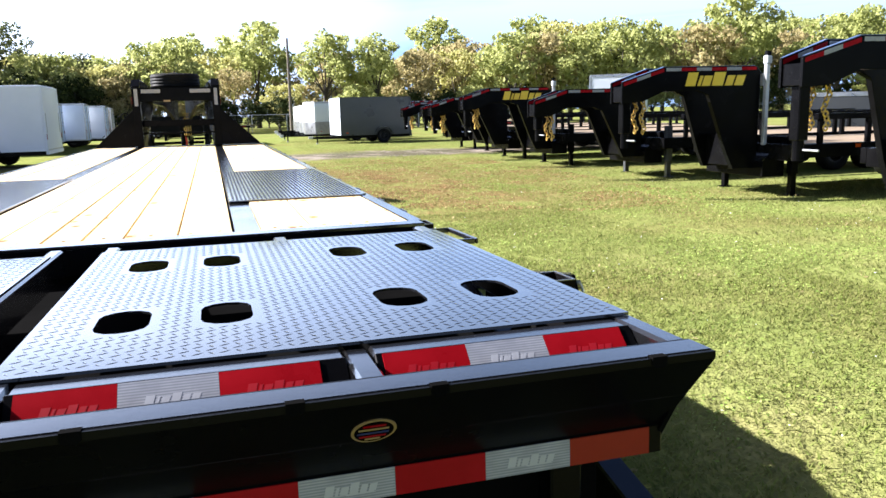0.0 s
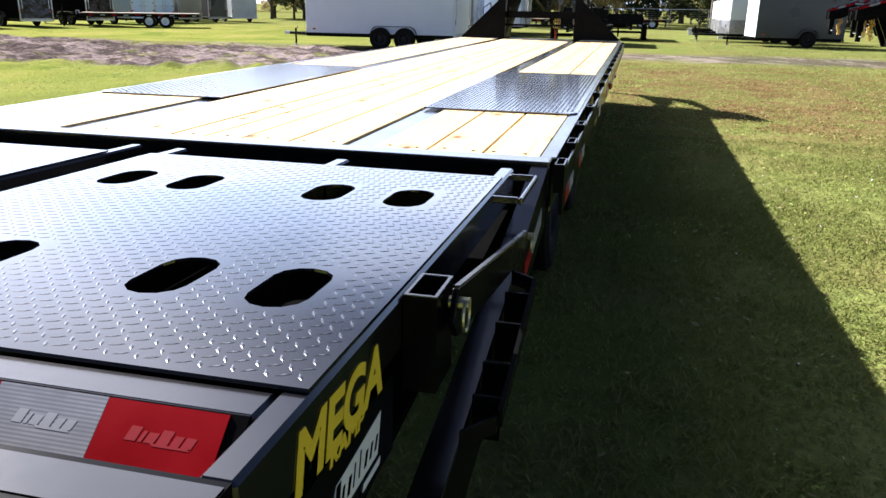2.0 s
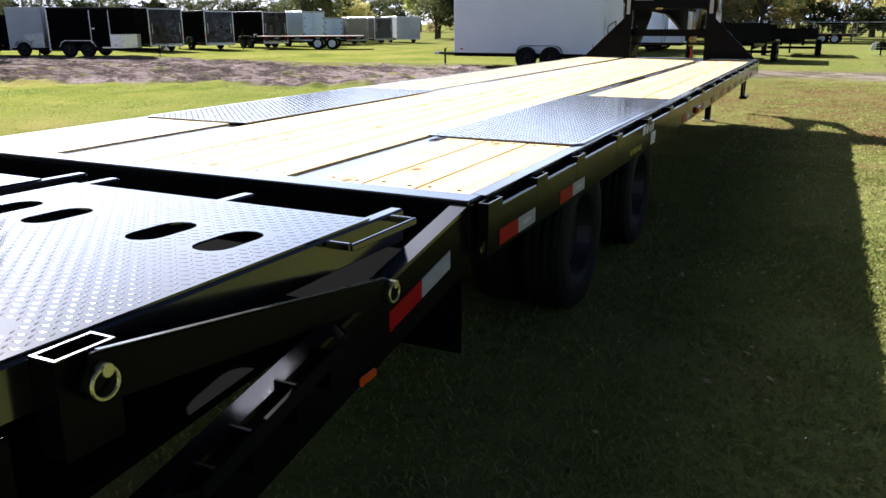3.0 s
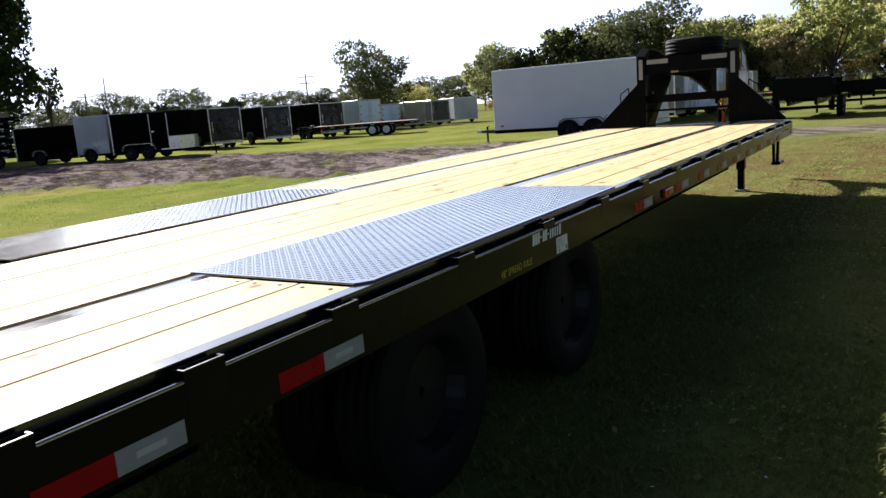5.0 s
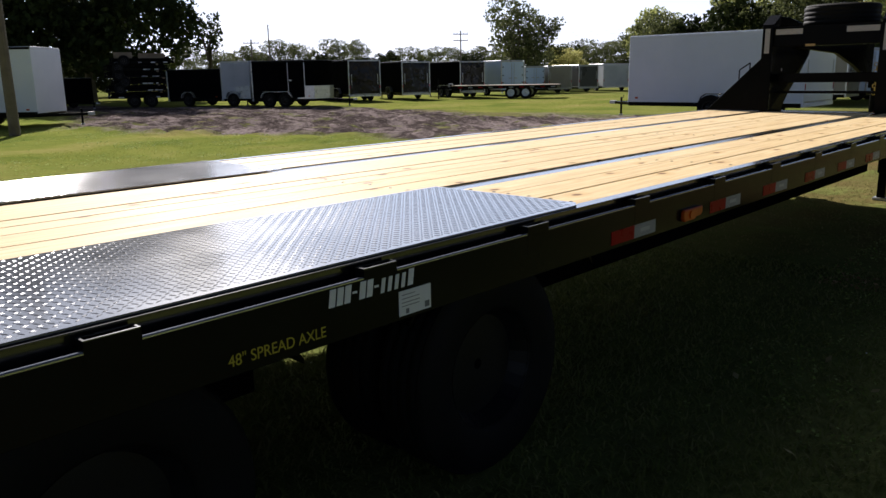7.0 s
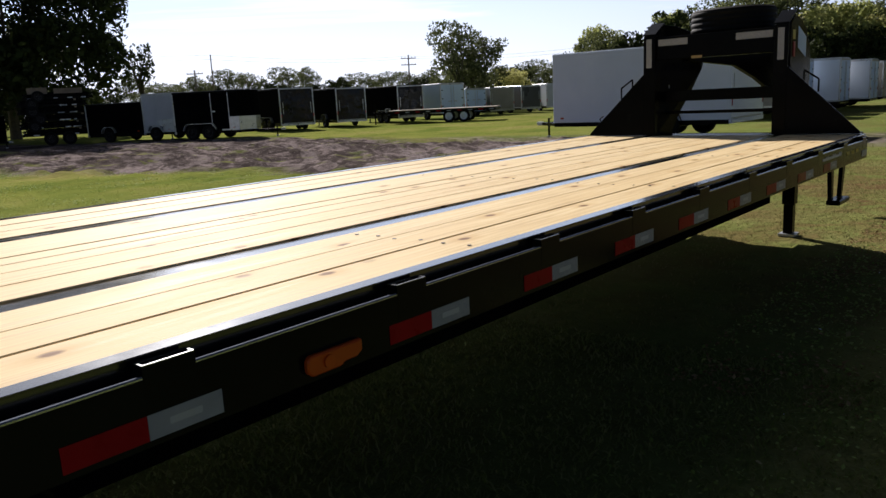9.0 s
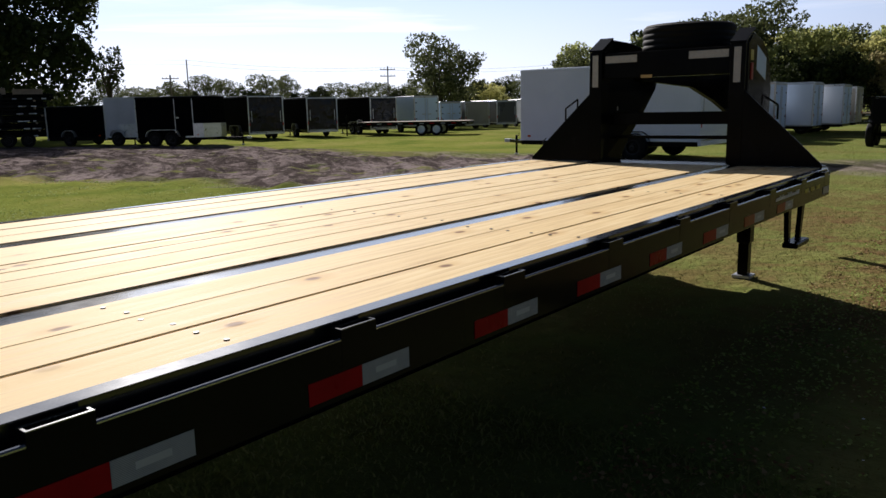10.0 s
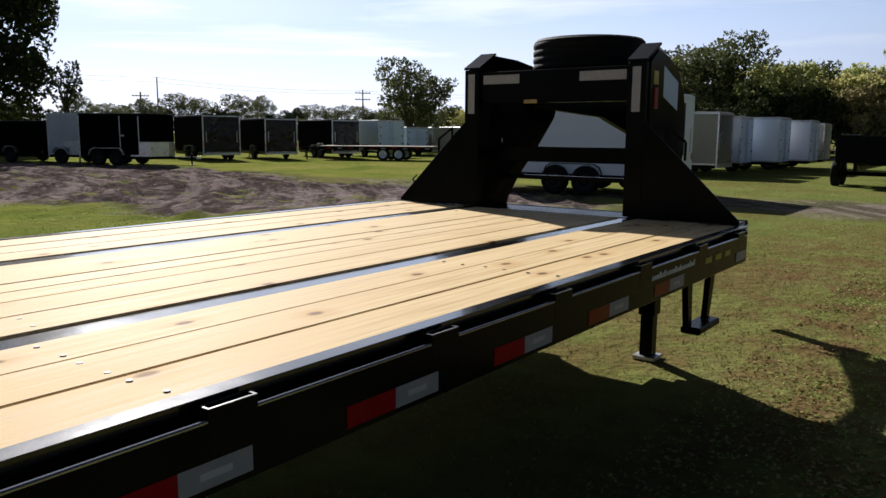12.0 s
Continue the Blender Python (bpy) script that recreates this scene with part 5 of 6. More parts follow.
        for s in (1, -1):
            wheel(t, (s * (w + 0.02 if width < 2.2 else w + 0.108), y, 0.36 if width > 2.3 else 0.335), 0.36 if width > 2.3 else 0.335, 0.20, 0.19, RIM_BLACK if skin is DARK_BODY or width > 2.3 else RIM_GREY, s, 28, False)
    for s in (1, -1):
        xo = w + 0.16 if width < 2.2 else w + 0.035
        span0, span1 = ys[0] - 0.42, ys[-1] + 0.42
        f = [(span0, 0.46), (span0 + 0.10, 0.68), (span0 + 0.24, 0.76), (span1 - 0.24, 0.76), (span1 - 0.10, 0.68), (span1, 0.46), (span1 - 0.02, 0.46), (span1 - 0.12, 0.665), (span1 - 0.25, 0.74), (span0 + 0.25, 0.74), (span0 + 0.12, 0.665), (span0 + 0.02, 0.46)]
        part("fender", prism(f, "x", *sorted((s * (w + 0.001), s * xo))), BLACK if width > 2.3 else trim, t)
        part("marker", boxes((*sorted((s * (w + 0.005), s * (w + 0.02))), L - 0.35, L - 0.25, z0 + 0.10, z0 + 0.15), bevel=0.003), AMBER_LENS, t)
    tip = L + nose + 1.15
    part("tongue", join(prism([(-w + 0.1, L - 0.3), (-0.05, tip), (0.05, tip), (-w + 0.22, L - 0.3)], "z", z0 - 0.12, z0 - 0.03), prism([(w - 0.1, L - 0.3), (0.05, tip), (-0.05, tip), (w - 0.22, L - 0.3)], "z", z0 - 0.121, z0 - 0.031)), BLACK, t)
    part("coupler", boxes((-0.05, 0.05, tip - 0.02, tip + 0.20, z0 - 0.12, z0 - 0.01), bevel=0.012), GALVANISED, t)
    jk = part("tongue_jack", rod((0.0, tip - 0.22, 0.06), (0.0, tip - 0.22, z0 + 0.10), 0.034, 12), BLACK, t)
    part("jack_foot", rod((0.0, tip - 0.22, 0.002), (0.0, tip - 0.22, 0.059), 0.06, 12), GALVANISED, jk)
    part("jack_crank", join(rod((0.0, tip - 0.22, z0 + 0.08), (0.14, tip - 0.22, z0 + 0.08), 0.01, 6), rod((0.14, tip - 0.22, z0 + 0.08), (0.14, tip - 0.22, z0 + 0.16), 0.012, 6)), BLACK, jk)
    t.matrix_basis = pose(place[0], place[1], 0, 0, 0, yaw)
    return t


def bearing(az, d):
    """A ground point d metres off at az degrees left of +y, seen from the walk's end."""
    return (2.53 - d * math.sin(radians(az)), 5.77 + d * math.cos(radians(az)))


def by_rear(az_l, d_l, az_r, d_r):
    """The rear's middle, its width and the heading for a trailer whose rear corners are given."""
    a, b = Vector(bearing(az_l, d_l)), Vector(bearing(az_r, d_r))
    m, v = (a + b) / 2, b - a
    return (m.x, m.y), v.length, math.degrees(math.atan2(v.y, v.x))


# big white trailer, nose to -x
enclosed_trailer("large white enclosed trailer with two axles and smooth sides", (-4.3, 24.13), 5.2, 2.45, 1.94, WHITE_BODY, 2, 0.50, yaw=90, rear="ramp", trim=WHITE_BODY, roof=WHITE_BODY)

# row on the far side of the worn patch
(px, py), pw, pyaw = by_rear(54.3, 42.0, 51.6, 42.1)
enclosed_trailer("black enclosed trailer with a bright framed ramp door", (px, py), 4.8, pw, 1.93, DARK_BODY, 2, 0.38, yaw=pyaw + 17)
(px, py), pw, pyaw = by_rear(50.0, 43.2, 47.6, 43.3)
enclosed_trailer("black enclosed trailer with a silver framed rear", (px, py), 4.6, pw, 1.82, DARK_BODY, 1, 0.38, yaw=pyaw + 17)
(px, py), pw, pyaw = by_rear(45.2, 45.5, 43.1, 45.8)
enclosed_trailer("black enclosed trailer beside a pale blue one", (px, py), 4.8, pw + 0.08, 1.82, DARK_BODY, 2, 0.38, yaw=pyaw + 17)
(px, py), pw, pyaw = by_rear(41.9, 47.5, 39.8, 47.9)
enclosed_trailer("pale blue-white enclosed trailer with double rear doors", (px, py), 4.3, pw, 1.85, PALE_BLUE_BODY, 1, 0.38, yaw=pyaw + 17, rear="doors")
(px, py), pw, pyaw = by_rear(39.7, 51.0, 38.1, 51.4)
enclosed_trailer("small pale blue-white enclosed trailer", (px, py), 3.2, pw + 0.2, 1.5, PALE_BLUE_BODY, 1, 0.36, yaw=pyaw + 17, rear="doors")
(px, py), pw, pyaw = by_rear(38.0, 52.0, 35.8, 52.8)
enclosed_trailer("dull olive-grey enclosed trailer in the row", (px, py), 3.8, pw, 1.5, TAN_BODY, 1, 0.36, yaw=pyaw + 17)
(px, py), pw, pyaw = by_rear(35.5, 54.0, 33.8, 54.4)
enclosed_trailer("dark enclosed trailer with a bright rear frame", (px, py), 3.8, pw, 1.55, CHARCOAL_BODY, 1, 0.36, yaw=pyaw + 17)
(px, py), pw, pyaw = by_rear(33.5, 56.0, 31.5, 56.0)
enclosed_trailer("grey enclosed trailer near the end of the row", (px, py), 3.8, pw, 1.62, SILVER_BODY, 1, 0.36, yaw=pyaw + 17)
# broadside ones: noses to +x
tx, ty = -30.8, 24.0
enclosed_trailer("black tandem axle trailer with a side door and bright stone guard", (tx, ty), 3.3, 2.0, 1.80, DARK_BODY, 2, 0.40, yaw=-62, nose=0.45, side_door=True, guard=ALUMINIUM, group="enclosed trailers in the lot")
tx, ty = bearing(63.2, 40.5)
enclosed_trailer("silver-white enclosed trailer with a wedge nose", (tx, ty), 1.7, 1.8, 1.85, SILVER_BODY, 1, 0.40, yaw=-66, nose=0.6, guard=ALUMINIUM)
tx, ty = bearing(66.6, 43.0)
enclosed_trailer("low black enclosed trailer with a bright roof edge", (tx, ty), 3.4, 1.9, 1.52, DARK_BODY, 1, 0.38, yaw=-68)
# white one that ends near the worn patch, tongue to +x
enclosed_trailer("white enclosed trailer with a black tongue at the lawn", (-27.64, 7.90), 4.8, 2.1, 2.05, WHITE_BODY, 2, 0.44, yaw=-45, side_door=True, trim=BLACK)

# row beyond the gooseneck, rears to +x
for lab, x, y, L, w, h, skin, rear, rs in (
        ("grey enclosed trailer with a dark ramp door", -6.2, 34.3, 5.0, 1.9, 1.85, TAN_BODY, "ramp", CHARCOAL_BODY),
        ("pale blue-white trailer with double doors", -6.2, 36.9, 4.4, 1.85, 1.75, PALE_BLUE_BODY, "doors", None),
        ("white enclosed trailer with barred double doors", -5.4, 39.5, 4.4, 1.9, 1.76, WHITE_BODY, "doors", PALE_BLUE_BODY),
        ("white enclosed trailer in the back row", -4.8, 42.1, 4.0, 1.9, 1.68, WHITE_BODY, "doors", PALE_BLUE_BODY),
        ("beige enclosed trailer in the back row", -4.8, 44.7, 4.0, 1.85, 1.6, TAN_BODY, "doors", None)):
    enclosed_trailer(lab, (x, y), L, w, h, skin, 1, 0.42, yaw=92, rear=rear, rear_skin=rs)

# row on the other lawn: noses to -x, the first one charcoal with a white nose
enclosed_trailer("charcoal enclosed trailer with a white nose panel", (9.75, 34.6), 3.5, 1.9, 1.75, CHARCOAL_BODY, 1, 0.38, yaw=96, nose_skin=WHITE_BODY, roof=CHARCOAL_BODY, trim=CHARCOAL_BODY)
for i, (x, y, h) in enumerate(((9.2, 38.6, 1.62), (9.4, 42.6, 1.5), (9.6, 46.6, 1.5), (9.9, 50.6, 1.5))):
    enclosed_trailer("white enclosed trailer standing in a close row", (x, y), 3.6, 1.9, h, WHITE_BODY if i != 3 else GREY_BODY, 1, 0.40, yaw=95, nose=0.35, guard=ALUMINIUM)


# ---- gooseneck trailers in a row, couplers to -x ----
def neck_trailer(label, place, kind, neck_h=1.9, box=True, length=6.4, top=BLACK, mark=True, jack=True, leg_mat=BLACK):
    """Landing legs at local x = 0, coupler end at x = -2.6, body towards +x."""
    t = thing("gooseneck_trailer", label, "trailer", "gooseneck trailers in a row")
    H = neck_h

    def pinch(bm):
        for v in bm.verts:
            v.co.y *= 1 - 0.62 * min(1.0, max(0.0, (-0.38 - v.co.x) / 2.2))
        return bm
    prof = [(-2.58, H - 0.52), (-2.58, H - 0.21), (-1.92, H), (-0.46, H), (-0.38, H - 0.10), (-0.40, 0.42), (-0.78, 0.42), (-0.92, 0.72), (-1.22, H - 0.42), (-1.40, H - 0.35), (-1.92, H - 0.35), (-2.26, H - 0.50)]
    for y in (-0.42, 0.42):
        beam = part("neck_beam", pinch(prism(prof, "y", y - 0.055, y + 0.055, bevel=0.006)), BLACK, t)
        for i in range(6):
            x = -1.90 + i * 0.24
            part("red_tape" if i % 2 else "white_tape", pinch(boxes((x, x + 0.235, y - 0.0585, y - 0.0555, H - 0.062, H - 0.014))), RED_TAPE if i % 2 else WHITE_TAPE, beam)
        for i in range(3):
            a, b = -2.56 + i * 0.21, -2.56 + (i + 1) * 0.21 - 0.004
            za, zb = H - 0.21 + 0.318 * (a + 2.58), H - 0.21 + 0.318 * (b + 2.58)
            part("white_tape" if i % 2 else "red_tape", pinch(prism([(a, za - 0.064), (b, zb - 0.064), (b, zb - 0.014), (a, za - 0.014)], "y", y - 0.0585, y - 0.0555)), WHITE_TAPE if i % 2 else RED_TAPE, beam)
        # thin cap; where blue, it colours in skylight on the black beam
        part("neck_top", pinch(prism([(-2.56, H - 0.203), (-1.925, H + 0.001), (-0.48, H + 0.001), (-0.48, H + 0.007), (-1.93, H + 0.007), (-2.57, H - 0.197)], "y", y - 0.05, y + 0.05)), top, beam)
    if mark:
        # a brand name, kept as slanted bars
        for a, w, h in ((-1.60, 0.16, 0.20), (-1.41, 0.05, 0.15), (-1.34, 0.13, 0.15), (-1.18, 0.18, 0.20), (-0.97, 0.12, 0.15), (-0.82, 0.14, 0.15)):
            part("logo_bar", pinch(prism([(a, H - 0.285), (a + w, H - 0.285), (a + w + 0.05, H - 0.285 + h), (a + 0.05, H - 0.285 + h)], "y", -0.4795, -0.4755)), YELLOW_DECAL, t)
    for row in ((-2.56, -2.32, -0.364, 0.364, H - 0.50, H - 0.27), (-1.88, -1.76, -0.364, 0.364, H - 0.30, H - 0.10), (-0.74, -0.42, -0.364, 0.364, 0.46, 0.95)):
        part("neck_cross", pinch(boxes(row, bevel=0.005)), BLACK, t)
    part("coupler_box", boxes((-2.50, -2.36, -0.07, 0.07, 1.00, H - 0.501), bevel=0.01), BLACK, t)
    cup = part("coupler_tube", rod((-2.43, 0, 0.78), (-2.43, 0, 0.9995), 0.06, 14), BLACK, t)
    part("release_handle", rod((-2.43, -0.30, 0.90), (-2.43, -0.08, 0.90), 0.012, 6), GALVANISED, cup)
    for y in (-0.13, 0.10):
        part("safety_chain", join(*[ring((-2.20 + 0.03 * math.sin(k), y + 0.014 * (k % 2), H - 0.50 - 0.05 * k), 0.030, 0.012, "x" if k % 2 else "y", 8, 4) for k in range(10)]), GOLD_CHAIN, t)
    for y in (-0.80, 0.80):
        leg = part("landing_leg", boxes((-0.06, 0.06, y - 0.06, y + 0.06, 0.34, 1.02), bevel=0.006), leg_mat, t)
        part("inner_leg", boxes((-0.045, 0.045, y - 0.045, y + 0.045, 0.022, 0.3395), bevel=0.003), leg_mat, leg)
        part("foot_plate", boxes((-0.09, 0.09, y - 0.08, y + 0.08, 0.002, 0.0215)), BLACK, leg)
    part("leg_cross", boxes((-0.05, 0.05, -0.739, 0.739, 0.74, 0.90), bevel=0.004), BLACK, t)
    if jack:
        jp = part("jack_post", boxes((-0.40, -0.34, -0.62, -0.55, 0.78, H + 0.02), (-0.40, -0.34, -0.549, -0.4755, H - 0.30, H - 0.12), bevel=0.006), RIM_GREY, t, "grey steel jack post")
        part("jack_cap", boxes((-0.415, -0.325, -0.64, -0.54, H + 0.0205, H + 0.14), bevel=0.01), SILVER_BODY, jp)
        part("jack_gear", boxes((-0.41, -0.33, -0.63, -0.55, H + 0.1405, H + 0.21), bevel=0.012), BLACK, jp)
    if box:
        b = part("tool_box", prism([(-0.46, 0.30), (-0.062, 0.30), (-0.062, 0.70), (-0.28, 0.70), (-0.46, 0.54)], "y", -0.70, 0.70, bevel=0.008), BLACK, t, "black steel tool box between the legs")
        part("box_lid", prism([(-0.465, 0.544), (-0.285, 0.706), (-0.065, 0.706), (-0.065, 0.716), (-0.29, 0.716), (-0.475, 0.55)], "y", -0.705, 0.705), TREAD, b)
        part("box_latch", boxes((-0.472, -0.4605, -0.05, 0.05, 0.40, 0.47), bevel=0.003), GALVANISED, b)
    L = length
    part("deck_frame", boxes((-0.36, L, -1.22, -1.12, 0.60, 0.80), (-0.36, L, 1.12, 1.22, 0.60, 0.80), (-0.36, -0.26, -1.119, 1.119, 0.56, 0.80), (L, L + 0.1, -1.22, 1.22, 0.55, 0.80), bevel=0.005), BLACK, t)
    for i in range(6):
        part("plank", boxes((0.07, L - 0.01, -1.11 + i * 0.37, -1.11 + i * 0.37 + 0.362, 0.755, 0.80), bevel=0.003), OLD_WOOD, t)
    if kind == "rail":
        for s in (-1, 1):
            for i in range(8):
                x = 0.10 + i * (L - 0.25) / 7
                part("side_stake", boxes((x, x + 0.08, *sorted((s * 1.14, s * 1.20)), 0.801, 1.1495), bevel=0.004), BLACK, t)
            part("top_rail", boxes((0.06, L, *sorted((s * 1.11, s * 1.21)), 1.15, 1.24), bevel=0.006), BLACK, t)
    for i in range(7):
        x = 0.9 + i * 0.7
        part("red_tape" if i % 2 else "white_tape", boxes((x, x + 0.3, -1.2225, -1.2205, 0.66, 0.715)), RED_TAPE if i % 2 else WHITE_TAPE, t)
    for x in (L - 2.6, L - 1.7):
        part("axle", rod((x, -0.9, 0.38), (x, 0.9, 0.38), 0.05, 10), BLACK, t)
        for s in (-1, 1):
            w = wheel(t, (x, s * 1.0, 0.385), 0.385, 0.22, 0.21, RIM_BLACK, 1, 24, False)
            w.matrix_basis = pose(x, s * 1.0, 0.385, 0, 0, 90 * s)
    part("side_lamp", boxes((0.75, 0.84, -1.235, -1.2205, 0.73, 0.78), bevel=0.003), AMBER_LENS, t)
    for s in (-1, 1):
        part("tail_lamp", boxes((L + 0.101, L + 0.115, *sorted((s * 1.0, s * 1.15)), 0.62, 0.70), bevel=0.003), RED_LENS, t)
    t.matrix_basis = pose(place[0], place[1], 0, 0, 0, 0)
    return t


NECK_ROW = [(9.0, 3.9, "rail", 2.08, SKY_SHEEN, True, True, BLACK), (8.95, 7.5, "rail", 1.97, SKY_SHEEN, True, True, BLACK), (9.1, 11.1, "rail", 1.76, BLACK, False, False, CHARCOAL_BODY),
            (9.0, 15.2, "flat", 1.93, BLACK, True, True, BLACK), (9.1, 18.4, "rail", 1.78, BLACK, False, False, BLACK), (9.8, 21.9, "flat", 1.75, BLACK, True, False, BLACK), (9.9, 25.1, "rail", 1.75, BLACK, False, False, BLACK),
            (13.2, 38.5, "flat", 2.0, SKY_SHEEN, False, False, BLACK), (15.2, 42.0, "flat", 2.0, BLACK, False, False, BLACK)]
for x, y, kind, h, top, mark, jack, legs in NECK_ROW:
    neck_trailer("black gooseneck %s trailer on landing legs with gold chains" % ("stake-sided" if kind == "rail" else "flatbed"), (x, y), kind, h, y < 30, 6.4, top, mark, jack, legs)

# what stands beyond that row
enclosed_trailer("low silver trailer with a dark tailgate and red lamps", (17.3, 14.5), 3.4, 2.35, 1.15, SILVER_BODY, 2, 0.48, yaw=-43, rear_skin=CHARCOAL_BODY)
enclosed_trailer("low white trailer beyond the gooseneck row", (20.4, 13.0), 3.2, 1.8, 1.10, WHITE_BODY, 1, 0.48, yaw=-48, rear="doors")
enclosed_trailer("tall white enclosed trailer beyond the gooseneck row", (17.6, 27.8), 5.0, 2.1, 2.3, WHITE_BODY, 2, 0.50, yaw=-36)


# ---- low open trailers ----
def open_trailer(label, place, length, width, yaw, wheels=2, rails=False, deck_z=0.72, category="trailer", name="deckover_trailer", white_rims=True):
    t = thing(name, label, category, "open trailers in the lot")
    w, L = width / 2, length
    part("frame", boxes((-w, w, 0, 0.08, deck_z - 0.16, deck_z - 0.001), (-w, w, L - 0.08, L, deck_z - 0.16, deck_z - 0.001), (-w, -w + 0.08, 0.081, L - 0.081, deck_z - 0.16, deck_z - 0.001), (w - 0.08, w, 0.081, L - 0.081, deck_z - 0.16, deck_z - 0.001), bevel=0.004), BLACK, t)
    for i in range(5):
        a = -w + i * width / 5
        part("plank", boxes((a + 0.004, a + width / 5 - 0.004, 0.01, L - 0.01, deck_z, deck_z + 0.04), bevel=0.003), OLD_WOOD, t)
    yc = L * 0.36
    for k in range(wheels):
        y = yc + (k - (wheels - 1) / 2) * 0.85
        part("axle", rod((-w + 0.25, y, 0.34), (w - 0.25, y, 0.34), 0.04, 8), BLACK, t)
        for s in (1, -1):
            wheel(t, (s * (w - 0.16), y, 0.345), 0.345, 0.2, 0.2, WHITE_BODY if white_rims else RIM_BLACK, s, 24, False)
    for s in (1, -1):
        for i in range(int(L / 0.6)):
            part("red_tape" if i % 2 else "white_tape", boxes((*sorted((s * (w + 0.0005), s * (w + 0.003))), 0.1 + i * 0.6, 0.35 + i * 0.6, deck_z - 0.11, deck_z - 0.05)), RED_TAPE if i % 2 else WHITE_TAPE, t)
    if rails:
        for s in (1, -1):
            part("side_rail", boxes((*sorted((s * (w - 0.05), s * w)), 0, L, deck_z + 0.38, deck_z + 0.44), bevel=0.004), BLACK, t)
            for i in range(6):
                y = 0.02 + i * (L - 0.1) / 5
                part("rail_post", boxes((*sorted((s * (w - 0.045), s * (w - 0.005))), y, y + 0.05, deck_z + 0.041, deck_z + 0.3795)), BLACK, t)
        part("front_rail", boxes((-w + 0.051, w - 0.051, L - 0.05, L, deck_z + 0.38, deck_z + 0.44), bevel=0.004), BLACK, t)
    tip = L + 1.35
    part("tongue", join(prism([(-w * 0.7, L), (-0.04, tip), (0.04, tip), (-w * 0.7 + 0.1, L)], "z", deck_z - 0.15, deck_z - 0.05), prism([(w * 0.7, L), (0.04, tip), (-0.04, tip), (w * 0.7 - 0.1, L)], "z", deck_z - 0.151, deck_z - 0.051)), BLACK, t)
    part("tongue_jack", rod((0.0, tip - 0.3, 0.002), (0.0, tip - 0.3, deck_z + 0.45), 0.04, 10), BLACK, t)
    part("tongue_rack", boxes((-0.45, 0.45, L + 0.25, L + 0.30, deck_z + 0.10, deck_z + 0.15), (-0.45, -0.41, L + 0.25, L + 0.30, deck_z - 0.05, deck_z + 0.099), (0.41, 0.45, L + 0.25, L + 0.30, deck_z - 0.05, deck_z + 0.099)), GALVANISED, t)
    t.matrix_basis = pose(place[0], place[1], 0, 0, 0, yaw)
    return t


fx, fy = bearing(37.6, 42.0)
open_trailer("long black deckover trailer with white rims", (fx, fy), 6.2, 2.2, 118, 2, False, 0.74)
for lab, x, y, L, yaw, rails in (("black utility trailer with side rails", -9.5, 55.0, 4.6, 85, True), ("black utility trailer behind another", -2.0, 54.0, 4.6, 80, True), ("low black trailer near the tree line", 4.0, 62.0, 5.0, 85, False), ("low dark trailer near the tree line", -2.5, 63.0, 5.0, 85, False)):
    open_trailer(lab, (x, y), L, 2.0, yaw, 2, rails, 0.66, white_rims=False)


def dump_box(label, place, yaw, L=4.3, h=0.75):
    t = thing("dump_trailer", label, "trailer", "dump trailers in the lot")
    part("bed", join(boxes((-0.95, -0.91, 0, L, 0.8, 0.8 + h), (0.91, 0.95, 0, L, 0.8, 0.8 + h), (-0.909, 0.909, L - 0.04, L, 0.8, 0.8 + h), (-0.909, 0.909, 0, 0.04, 0.8, 0.8 + h), (-0.95, 0.95, 0, L, 0.74, 0.799), bevel=0.004)), BLACK, t)
    for s in (1, -1):
        for i in range(6):
            y = 0.1 + i * (L - 0.25) / 5
            part("side_rib", boxes((*sorted((s * 0.951, s * 1.0)), y, y + 0.06, 0.76, 0.8 + h - 0.07), bevel=0.003), BLACK, t)
        part("top_rail", boxes((*sorted((s * 0.88, s * 1.01)), 0, L, 0.8 + h + 0.0005, 0.8 + h + 0.07), bevel=0.006), BLACK, t)
        part("fender", boxes((*sorted((s * 1.02, s * 1.27)), L * 0.2, L * 0.62, 0.78, 0.80), bevel=0.005), BLACK, t)
    part("chassis", boxes((-0.5, -0.4, 0, L + 1.2, 0.5, 0.739), (0.4, 0.5, 0, L + 1.2, 0.5, 0.739), (-0.399, 0.399, L + 1.0, L + 1.2, 0.5, 0.739)), BLACK, t)
    for y in (L * 0.31, L * 0.51):
        part("axle", rod((-1.0, y, 0.36), (1.0, y, 0.36), 0.045, 8), BLACK, t)
        for s in (1, -1):
            wheel(t, (s * 1.14, y, 0.365), 0.365, 0.21, 0.2, RIM_BLACK, s, 24, False)
    part("tongue_jack", rod((0, L + 1.1, 0.002), (0, L + 1.1, 0.499), 0.045, 10), BLACK, t)
    t.matrix_basis = pose(place[0], place[1], 0, 0, 0, yaw)


dump_box("black ribbed dump trailer standing on grass", (-0.80, 30.0), 0, 4.0, 0.66)
dump_box("black ribbed dump trailer farther back", (0.75, 36.2), 3, 4.0, 0.40)


